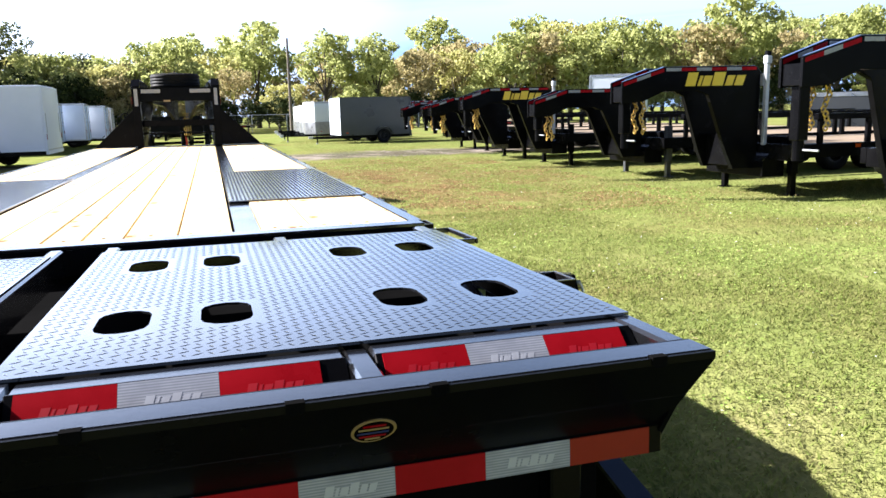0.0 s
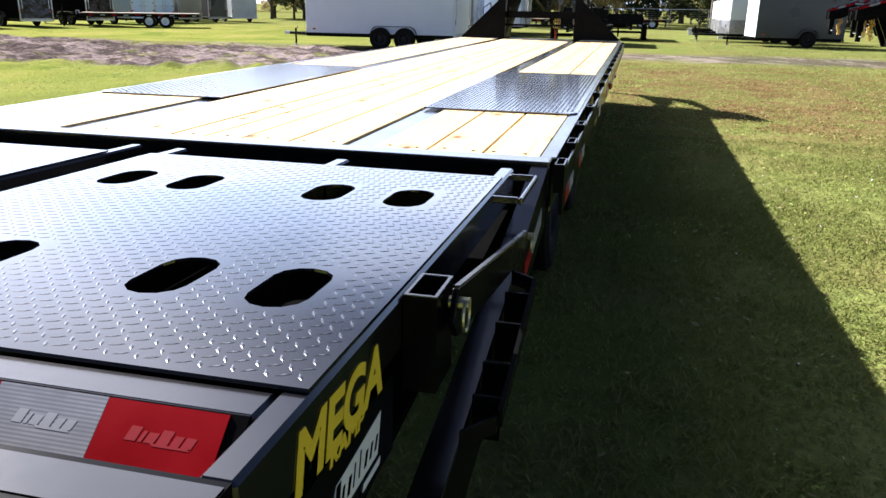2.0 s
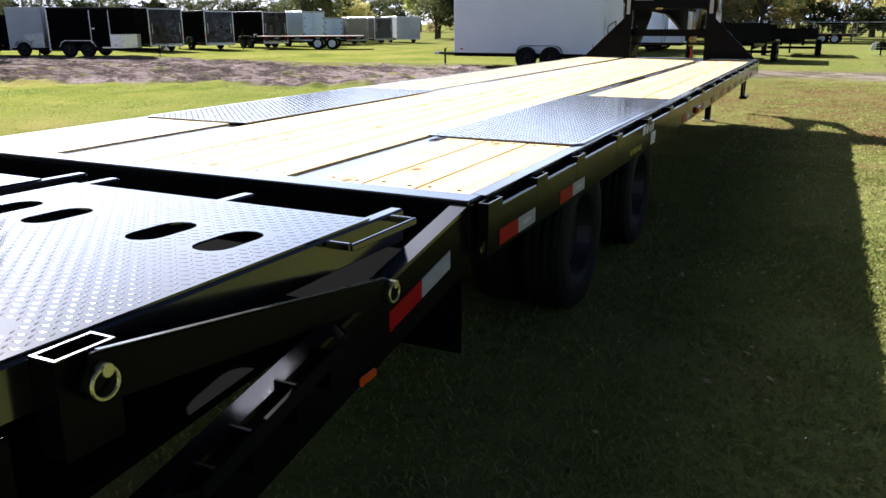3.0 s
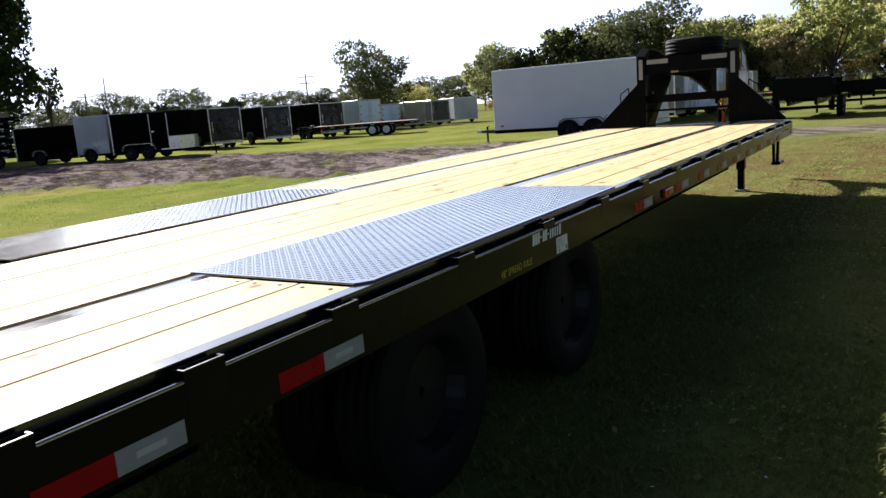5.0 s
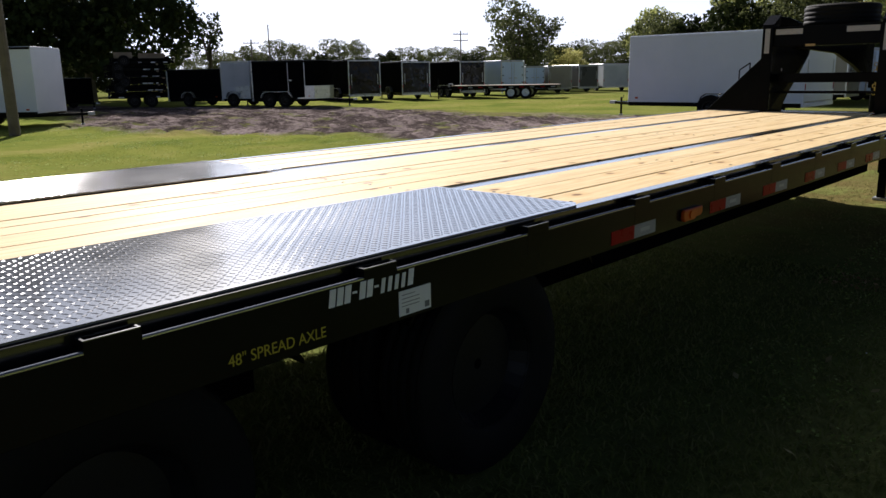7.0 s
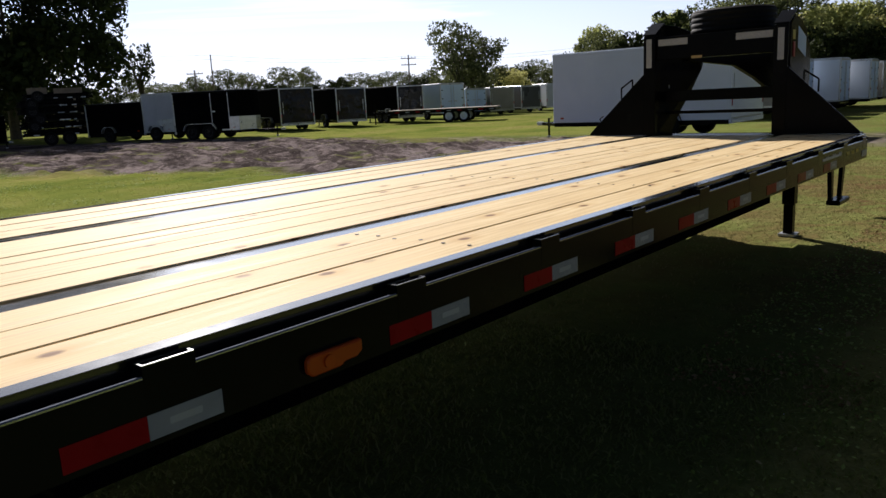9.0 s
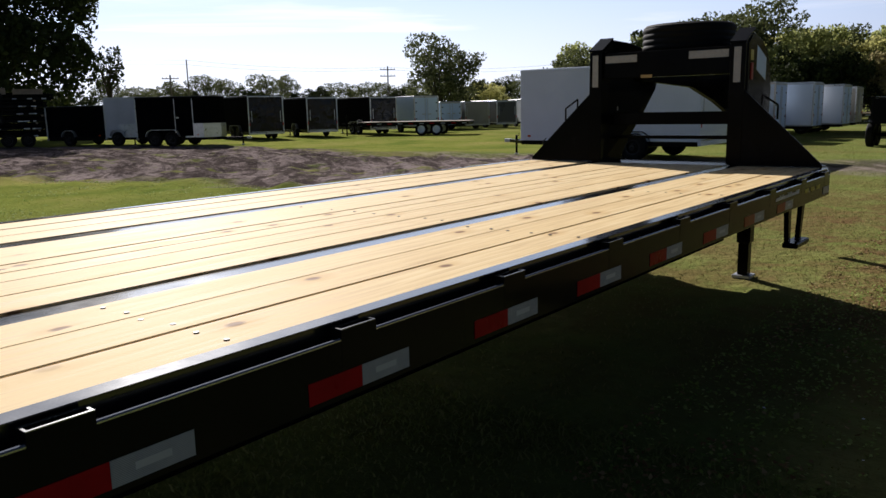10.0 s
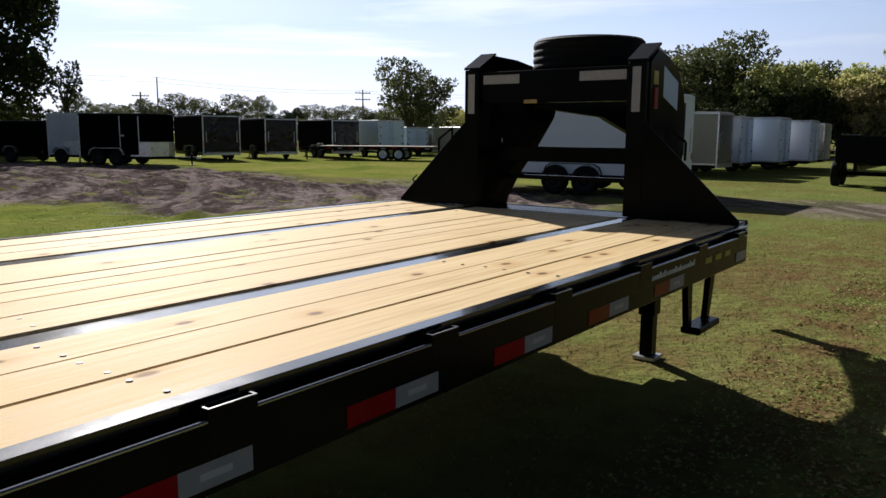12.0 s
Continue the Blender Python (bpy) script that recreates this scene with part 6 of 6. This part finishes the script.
# ---- flat trailers stacked on one another ----
def stacked_pile(place, yaw):
    rnd = random.Random(7)
    t = thing("stacked_trailers", "dense pile of black open trailers stacked six high", "trailer pile")
    for k in range(6):
        z = 0.48 + k * 0.36
        dx = rnd.uniform(-0.18, 0.18)
        part("frame", boxes((-1.6 + dx, 1.6 + dx, -0.95, -0.87, z, z + 0.12), (-1.6 + dx, 1.6 + dx, 0.87, 0.95, z, z + 0.12), (-1.6 + dx, -1.5 + dx, -0.869, 0.869, z, z + 0.12), (1.5 + dx, 1.6 + dx, -0.869, 0.869, z, z + 0.12)), BLACK, t)
        part("bed", boxes((-1.49 + dx, 1.49 + dx, -0.86, 0.86, z + 0.03, z + 0.07)), MATT_BLACK, t)
        for y in (-0.95, 0.90):
            part("side_rail", boxes((-1.6 + dx, 1.6 + dx, y, y + 0.05, z + 0.22, z + 0.27)), BLACK, t)
        for i in range(9):
            x = -1.55 + dx + i * 0.38
            for y in (-0.945, 0.905):
                part("rail_post", boxes((x, x + 0.06, y, y + 0.04, z + 0.121, z + 0.2195)), BLACK, t)
        for y, u in ((-0.80, 1.3), (0.20, 1.45)):
            part("folded_gate", boxes((-u + dx, u + dx, y, y + 0.04, z + 0.075, z + 0.34)), MATT_BLACK, t)
        for x in (-1.1, 1.0):
            part("spacer", boxes((x + dx, x + 0.1 + dx, -0.9, 0.9, z + 0.271, z + 0.3595)), OLD_WOOD, t)
        for x in (-0.9, 0.1, 0.6, 1.0):
            u = x + rnd.uniform(-0.35, 0.25)
            part("bright_bracket", boxes((u, u + rnd.uniform(0.10, 0.35), -0.9545, -0.9505, z + 0.03, z + 0.08)), rnd.choice((ALUMINIUM, WHITE_TAPE, GALVANISED)), t)
        if k:
            w = wheel(t, (1.0 + dx, -0.99, z + 0.12), 0.30, 0.18, 0.17, RIM_BLACK, 1, 20, False)
            w.matrix_basis = pose(-0.9 + dx, -1.04, z + 0.13, 0, 0, -90)
    for y in (-0.98, 0.98):
        for x in (-0.4, 0.45):
            w = wheel(t, (x, y, 0.335), 0.335, 0.2, 0.19, RIM_GREY, 1, 24, False)
            w.matrix_basis = pose(x, y, 0.335, 0, 0, -90 if y < 0 else 90)
    for a, b, z in ((-1.2, -0.3, 2.86), (0.0, 1.3, 2.80)):
        part("top_panel", boxes((a, b, -0.9, -0.86, 2.551, z)), OLD_WOOD, t, "weathered panel standing on the pile")
    t.matrix_basis = pose(place[0], place[1], 0, 0, 0, yaw)


sxp, syp = bearing(69.2, 43.5)
stacked_pile((sxp, syp), 66)
tx, ty = bearing(75.2, 45.5)
enclosed_trailer("low black enclosed trailer beside the stacked pile", (tx, ty), 2.6, 1.8, 1.2, DARK_BODY, 1, 0.36, yaw=-70)


# ---- poles and wires ----
def power_pole(label, place, h, arms=1, r=0.13):
    t = thing("power_pole", label, "pole", "power poles")
    part("shaft", rod((0, 0, 0), (0, 0, h), r, 12, r * 0.65), POLE_WOOD, t, smooth=False)
    for k in range(arms):
        z = h - 0.5 - k * 0.9
        part("cross_arm", boxes((-1.1, 1.1, -0.06, 0.06, z - 0.06, z + 0.06)), POLE_WOOD, t)
        for x in (-1.0, -0.5, 0.5, 1.0):
            part("insulator", rod((x, 0, z + 0.0605), (x, 0, z + 0.25), 0.045, 8, 0.03), GREY_BODY, t)
    t.matrix_basis = pose(place[0], place[1], 0, 0, 0, 55)
    return t


pA, pB, pC = bearing(58.2, 112), bearing(57.1, 104), bearing(42.9, 112)
power_pole("wooden power pole with a cross arm", pA, 6.7, 1, 0.16)
power_pole("tall thin wooden pole", pB, 8.2, 0, 0.11)
power_pole("wooden power pole with two cross arms", pC, 7.6, 2, 0.14)
power_pole("wooden pole by the far trees", (6.6, 58.5), 7.2, 0, 0.13)
power_pole("weathered wooden pole at the lawn edge", (-20.2, 8.7), 7.5, 0, 0.15)


def cable(a, b, sag, r=0.014):
    cu = bpy.data.curves.new("overhead_cable", "CURVE")
    cu.dimensions, cu.bevel_depth, cu.bevel_resolution = "3D", r, 1
    sp = cu.splines.new("POLY")
    sp.points.add(16)
    for i, p in enumerate(sp.points):
        f = i / 16
        q = Vector(a).lerp(Vector(b), f)
        p.co = (q.x, q.y, q.z - sag * 4 * f * (1 - f), 1)
    cu.materials.append(WIRE)
    return tagged(new("overhead_cable", cu), "thin overhead cable between power poles", "cable", "overhead cables")


far_l = bearing(82, 120)
for dz in (0.0, 0.55):
    cable((far_l[0], far_l[1], 9.3 + dz), (pB[0], pB[1], 7.6 + dz), 0.4)
    cable((pB[0], pB[1], 7.6 + dz), (pC[0], pC[1], 7.1 + dz * 0.6), 0.5)
    pD = bearing(30, 125)
    cable((pC[0], pC[1], 7.1 + dz * 0.6), (pD[0], pD[1], 7.5 + dz), 0.5)

# ---- wire fence before the far trees ----
fence = thing("wire_fence", "long galvanised wire fence before the trees", "fence")
for i in range(31):
    x = -20 + i * 3.0
    part("post", rod((x, 66.5, 0), (x, 66.5, 1.5), 0.035, 6), GALVANISED, fence)
part("top_rail", rod((-20, 66.5, 1.48), (70, 66.5, 1.48), 0.022, 6), GALVANISED, fence)
for k in range(1, 9):
    part("wire", rod((-20, 66.5, k * 0.16), (70, 66.5, k * 0.16), 0.004, 4), GALVANISED, fence)

# ---- trees ----
def leaf_cloud(blobs, count, size, seed, droop=0.0):
    """Loose leaf clumps on the skins of blobs (x, y, z, rx, ry, rz), ragged and with gaps."""
    rng = np.random.default_rng(seed)
    vol = np.array([b[3] * b[4] + b[4] * b[5] for b in blobs])
    pick = rng.choice(len(blobs), count, p=vol / vol.sum())
    B = np.array(blobs)[pick]
    d = rng.normal(size=(count, 3))
    d /= np.linalg.norm(d, axis=1)[:, None]
    # clumping: leaves gather round a few hundred twig ends
    twigs = rng.normal(size=(max(20, count // 22), 3))
    twigs /= np.linalg.norm(twigs, axis=1)[:, None]
    tw = twigs[rng.integers(0, len(twigs), count)]
    d = d * 0.33 + tw
    d /= np.linalg.norm(d, axis=1)[:, None]
    rad = rng.uniform(0.45, 1.08, count) ** 0.6
    c = B[:, :3] + d * B[:, 3:6] * rad[:, None]
    c[:, 2] -= droop * rng.random(count) * (rad > 0.8)
    u = rng.normal(size=(count, 3))
    u /= np.linalg.norm(u, axis=1)[:, None]
    v = np.cross(u, rng.normal(size=(count, 3)))
    v /= np.linalg.norm(v, axis=1)[:, None]
    s = size * rng.uniform(0.55, 1.3, count)[:, None]
    quad = np.stack([c - u * s, c - v * s * 0.55, c + u * s, c + v * s * 0.55], 1).reshape(-1, 3)
    me = bpy.data.meshes.new("crown")
    n = count
    me.vertices.add(4 * n)
    me.vertices.foreach_set("co", quad.astype(np.float32).ravel())
    me.loops.add(4 * n)
    me.loops.foreach_set("vertex_index", np.arange(4 * n, dtype=np.int32))
    me.polygons.add(n)
    me.polygons.foreach_set("loop_start", np.arange(0, 4 * n, 4, dtype=np.int32))
    me.update()
    me.validate()
    return me


def limb(a, b, r0, r1, seg=7):
    return rod(a, b, r0, seg, r1)


def make_tree(label, h, r, leaf_mat, seed, count=2600, size=0.26, trunk_f=0.32, name="tree", group="trees behind the lot", shape=1.0, droop=0.0):
    rnd = random.Random(seed)
    t = thing(name, label, "tree", group)
    z0 = h * trunk_f
    parts, blobs = [limb((0, 0, 0), (rnd.uniform(-0.2, 0.2), rnd.uniform(-0.2, 0.2), z0), 0.022 * h + 0.05, 0.016 * h)], []
    n = 9
    for i in range(n):
        a = 2.399 * i + rnd.uniform(-0.4, 0.4)
        f = (i + 0.6) / n
        hz = z0 + (h - z0) * (0.12 + 0.74 * f)
        rr = r * (0.68 - 0.42 * abs(f - 0.36) * shape) * rnd.uniform(0.75, 1.15)
        p = (math.cos(a) * rr, math.sin(a) * rr, hz)
        parts.append(limb((0, 0, z0 * rnd.uniform(0.7, 1.0)), p, 0.010 * h, 0.004 * h, 5))
        q = r * rnd.uniform(0.30, 0.50)
        blobs.append((p[0], p[1], p[2], q, q, q * rnd.uniform(0.6, 0.95)))
        for k in range(2):
            b = a + rnd.uniform(-0.9, 0.9)
            q2 = r * rnd.uniform(0.14, 0.26)
            blobs.append((p[0] + math.cos(b) * q * 0.95, p[1] + math.sin(b) * q * 0.95, p[2] + rnd.uniform(-0.2, 0.7) * q, q2, q2, q2 * 0.8))
    blobs.append((0, 0, h - r * 0.30, r * 0.36, r * 0.36, r * 0.32))
    if name == "tree":
        part("trunk", join(*parts), BARK, t)
    else:
        for i, bm in enumerate(parts):
            part("limb" if i else "trunk", bm, BARK, t)
    part("crown", leaf_cloud(blobs, count, size, seed, droop), leaf_mat, t)
    return t


def put_tree(ob, x, y, s, turn, sz=None):
    ob.scale = (s, s, sz or s)
    ob.matrix_basis = pose(x, y, 0, 0, 0, turn) @ Matrix.Diagonal((s, s, sz or s, 1))


KINDS = [make_tree("leafy green broadleaf tree behind the lot", 9.0, 3.6, LEAF_GREEN, 11, 4200, 0.22), make_tree("yellowing autumn broadleaf tree behind the lot", 8.6, 3.9, LEAF_YELLOW, 12, 4200, 0.22, 0.2),
         make_tree("tall green tree with a loose open crown", 11.0, 3.2, LEAF_GREEN, 13, 3600, 0.22, 0.4), make_tree("thin brown autumn tree behind the lot", 8.0, 3.4, LEAF_BROWN, 14, 3000, 0.2, 0.22),
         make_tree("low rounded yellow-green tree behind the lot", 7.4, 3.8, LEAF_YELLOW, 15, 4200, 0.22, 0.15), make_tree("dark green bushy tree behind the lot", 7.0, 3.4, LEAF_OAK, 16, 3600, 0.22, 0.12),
         make_tree("lone oak with a ragged open crown coloured dark as if backlit", 9.0, 3.7, LEAF_BACKLIT, 17, 5200, 0.17, 0.2)]
for i, ob in enumerate(KINDS):
    put_tree(ob, -64 + i * 7, 125 + i * 3, 1.0, i * 40)


def more(kind, x, y, s, turn, sz=None):
    c = copy_thing(KINDS[kind], pose(x, y, 0, 0, 0, turn))
    put_tree(c, x, y, s, turn, sz)
    return c


rng_t = random.Random(5)
# belt along the back of the lot, front row and back row
def skyline(x):
    """How tall the belt stands: low in the middle, rising to the deep side."""
    return min(1.0, max(0.70, 0.70 + 0.0085 * (x - 6))) if x > 6 else 1.0


x = -34.0
while x < 92:
    right = x > 8
    k = rng_t.choice((1, 0, 3, 0, 5, 2, 0, 0)) if right else rng_t.choice((0, 3, 1, 3, 2, 4))
    more(k, x, 73 + rng_t.uniform(-3, 3) - (0.12 * max(0, x - 20)), rng_t.uniform(0.72, 1.02) * (1.25 if right else 0.82) * skyline(x), rng_t.uniform(0, 360))
    x += rng_t.uniform(3.4, 5.2)
x = -36.0
while x < 100:
    k = rng_t.choice((0, 5, 2, 0, 3, 1))
    more(k, x, 83 + rng_t.uniform(-3, 3) - (0.12 * max(0, x - 20)), rng_t.uniform(0.9, 1.15) * (1.28 if x > 8 else 0.85) * (skyline(x) - 0.06), rng_t.uniform(0, 360))
    x += rng_t.uniform(4.4, 6.5)
# a third row that closes the gaps on the deep side
x = 6.0
while x < 80:
    more(rng_t.choice((0, 2, 3, 0, 2)), x, 90 + rng_t.uniform(-2, 2) - 0.12 * max(0, x - 20), rng_t.uniform(1.05, 1.55) * (skyline(x) - 0.10), rng_t.uniform(0, 360))
    x += rng_t.uniform(3.6, 4.6)
# low scrub that closes the belt at its foot
x = -34.0
while x < 95:
    more(rng_t.choice((5, 0, 5, 3)), x, 70 + rng_t.uniform(-1.5, 1.5) - (0.12 * max(0, x - 20)), rng_t.uniform(0.4, 0.55), rng_t.uniform(0, 360), rng_t.uniform(0.32, 0.5))
    x += rng_t.uniform(1.9, 2.8)
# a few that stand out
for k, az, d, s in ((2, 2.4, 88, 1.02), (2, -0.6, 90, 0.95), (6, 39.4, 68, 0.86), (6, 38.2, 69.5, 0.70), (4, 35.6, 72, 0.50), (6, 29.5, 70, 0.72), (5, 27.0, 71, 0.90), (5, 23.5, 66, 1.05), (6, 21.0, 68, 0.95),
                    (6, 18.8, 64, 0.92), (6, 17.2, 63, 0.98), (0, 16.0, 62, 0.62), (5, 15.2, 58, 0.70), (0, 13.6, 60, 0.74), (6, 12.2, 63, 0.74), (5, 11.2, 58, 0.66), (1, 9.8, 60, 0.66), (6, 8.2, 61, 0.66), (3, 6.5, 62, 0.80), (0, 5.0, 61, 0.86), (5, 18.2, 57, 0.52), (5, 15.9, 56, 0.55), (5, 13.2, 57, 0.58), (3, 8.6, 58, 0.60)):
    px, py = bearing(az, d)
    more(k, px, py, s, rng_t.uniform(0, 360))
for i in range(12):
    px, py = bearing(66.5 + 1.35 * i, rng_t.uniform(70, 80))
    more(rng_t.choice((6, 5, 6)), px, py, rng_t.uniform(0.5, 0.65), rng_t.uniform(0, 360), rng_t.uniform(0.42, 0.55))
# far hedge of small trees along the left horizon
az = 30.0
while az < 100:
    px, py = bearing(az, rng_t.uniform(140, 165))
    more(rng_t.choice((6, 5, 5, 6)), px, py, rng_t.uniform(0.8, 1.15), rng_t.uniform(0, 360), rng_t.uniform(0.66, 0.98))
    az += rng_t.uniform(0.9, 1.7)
# behind the walk, to close the lot
for i in range(46):
    a = -62 - i * 4.6
    px, py = bearing(a, rng_t.uniform(85, 100))
    more(rng_t.choice((0, 1, 4, 5)), px, py, rng_t.uniform(0.85, 1.1), rng_t.uniform(0, 360))

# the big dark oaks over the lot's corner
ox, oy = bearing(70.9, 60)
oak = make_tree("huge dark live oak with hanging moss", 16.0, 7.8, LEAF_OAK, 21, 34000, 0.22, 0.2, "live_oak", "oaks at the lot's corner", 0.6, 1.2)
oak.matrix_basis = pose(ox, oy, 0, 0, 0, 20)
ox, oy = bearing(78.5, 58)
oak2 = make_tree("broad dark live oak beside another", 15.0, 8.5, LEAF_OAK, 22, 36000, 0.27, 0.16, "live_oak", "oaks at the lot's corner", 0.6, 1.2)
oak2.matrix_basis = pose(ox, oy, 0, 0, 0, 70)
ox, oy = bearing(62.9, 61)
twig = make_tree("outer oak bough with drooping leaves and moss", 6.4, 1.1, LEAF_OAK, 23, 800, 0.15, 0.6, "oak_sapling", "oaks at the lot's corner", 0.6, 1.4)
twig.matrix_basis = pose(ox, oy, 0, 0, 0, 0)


# ---- grass ----
def grass_patch(x0, x1, y0, y1, count, hmin, hmax, seed, bare=(), mat=BLADE):
    rng = np.random.default_rng(seed)
    n = count
    x, y = rng.uniform(x0, x1, n), rng.uniform(y0, y1, n)
    # uneven growth in tufts
    k = 0.55 * uneven(x, y, 0.9, seed) + 0.45 * uneven(x, y, 0.28, seed + 50)
    k = np.clip((k - 0.5) * 1.8 + 0.5, 0, 1)
    keep = rng.random(n) < 0.45 + 0.55 * k
    for cx, cy, rx, ry in bare:
        keep &= ((x - cx) / rx) ** 2 + ((y - cy) / ry) ** 2 > rng.uniform(0.8, 1.25, n)
    x, y, k = x[keep], y[keep], k[keep]
    n = len(x)
    h = rng.uniform(hmin, hmax, n) * (0.65 + 0.6 * k)
    a = rng.uniform(0, 2 * np.pi, n)
    lean = rng.uniform(0.6, 2.4, n) * h
    w = rng.uniform(0.0025, 0.0055, n)
    b = a + rng.uniform(0.8, 2.3, n)
    dx, dy, wx, wy = np.cos(a) * lean, np.sin(a) * lean, np.cos(b) * w, np.sin(b) * w
    z = np.zeros(n)
    v = np.stack([np.stack([x - wx, y - wy, z - 0.004], 1), np.stack([x + wx, y + wy, z - 0.004], 1),
                  np.stack([x + dx * 0.4 + wx * 0.8, y + dy * 0.4 + wy * 0.8, h * 0.62], 1), np.stack([x + dx * 0.4 - wx * 0.8, y + dy * 0.4 - wy * 0.8, h * 0.62], 1),
                  np.stack([x + dx, y + dy, h * 0.92], 1)], 1).reshape(-1, 3)
    base = np.arange(n)[:, None] * 5
    quads, tris = base + np.array([0, 1, 2, 3]), base + np.array([3, 2, 4])
    loops = np.concatenate([quads, tris], 1).ravel().astype(np.int32)
    starts = np.stack([np.arange(n) * 7, np.arange(n) * 7 + 4], 1).ravel().astype(np.int32)
    me = bpy.data.meshes.new("grass")
    me.vertices.add(5 * n)
    me.vertices.foreach_set("co", v.astype(np.float32).ravel())
    me.loops.add(7 * n)
    me.loops.foreach_set("vertex_index", loops)
    me.polygons.add(2 * n)
    me.polygons.foreach_set("loop_start", starts)
    me.update()
    me.materials.append(mat)
    return tagged(new("grass", me), "short mown grass blades with dry stalks", "grass", kind="stuff")


grass_patch(-0.4, 5.2, -2.6, 7.0, 156000, 0.012, 0.034, 1)
grass_patch(5.2, 12.0, 0.5, 16.0, 90000, 0.014, 0.036, 2)
grass_patch(-0.6, 5.8, 7.0, 20.0, 52000, 0.007, 0.020, 3, (), BLADE_DRY)
grass_patch(-14.0, -1.0, 3.0, 20.0, 36000, 0.009, 0.022, 4, EARTH, BLADE_LUSH)
grass_patch(4.0, 14.0, 16.0, 40.0, 60000, 0.025, 0.06, 5, LANE)
grass_patch(-34.0, 4.0, 20.0, 44.0, 70000, 0.014, 0.036, 6, EARTH + LANE, BLADE_LUSH)


# ---- fallen leaves and pale clover heads on the lawn ----
def scatter(name, label, mat, x0, x1, y0, y1, count, size, seed, clump=None, lift=(0.012, 0.035)):
    rng = np.random.default_rng(seed)
    x, y = rng.uniform(x0, x1, count), rng.uniform(y0, y1, count)
    if clump:
        # gathered into patches and small tufts
        k = 0.6 * uneven(x, y, clump, seed + 5) + 0.4 * uneven(x, y, clump * 0.22, seed + 9)
        keep = rng.random(count) < np.clip((k - 0.50) * 6.0, 0.03, 1)
        x, y = x[keep], y[keep]
        count = len(x)
    for cx, cy, rx, ry in EARTH:
        keep = ((x - cx) / rx) ** 2 + ((y - cy) / ry) ** 2 > 1.0
        x, y = x[keep], y[keep]
    count = len(x)
    c = np.stack([x, y, rng.uniform(*lift, count)], 1)
    u = rng.normal(size=(count, 3)) * (1, 1, 0.35)
    u /= np.linalg.norm(u, axis=1)[:, None]
    v = np.cross(u, (0, 0, 1) + rng.normal(size=(count, 3)) * 0.35)
    v /= np.linalg.norm(v, axis=1)[:, None]
    s = (size * rng.uniform(0.5, 1.3, count))[:, None]
    quad = np.stack([c - u * s, c - v * s * 0.6, c + u * s, c + v * s * 0.6], 1).reshape(-1, 3)
    me = bpy.data.meshes.new(name)
    me.from_pydata(quad.tolist(), [], np.arange(4 * count).reshape(-1, 4).tolist())
    me.materials.append(mat)
    tagged(new(name, me), label, "leaf litter" if mat is not WEED else "weeds", kind="stuff")


scatter("low_weeds", "low bright green weeds growing in tufts", WEED, 1.2, 8.0, 6.5, 20.0, 70000, 0.013, 34, 1.1, (0.006, 0.026))
scatter("low_weeds", "low green weeds in the nearer lawn", WEED, 1.4, 8.0, -2.4, 6.5, 45000, 0.011, 35, 0.9, (0.008, 0.026))
scatter("dead_thatch", "tan dead thatch lying between the grass", STRAW, 1.2, 8.0, 6.5, 20.0, 90000, 0.015, 36, 1.3, (0.004, 0.014))
scatter("lawn_tufts", "bright green tufts in the sunny lawn", WEED, -24.0, -2.0, 3.0, 20.0, 60000, 0.020, 37, 1.8, (0.006, 0.024))
scatter("fallen_leaves", "dry brown leaves lying in the grass", LEAF_BROWN, 1.5, 9.0, -2.0, 20.0, 900, 0.022, 31)
scatter("clover_heads", "small pale clover heads in the lawn", WHITE_DECAL, 1.6, 8.5, -1.5, 18.0, 500, 0.008, 32)
scatter("fallen_leaves", "dry tan leaves strewn on the drier lawn", LEAF_BROWN, 1.6, 7.5, 8.5, 20.0, 2200, 0.017, 33)
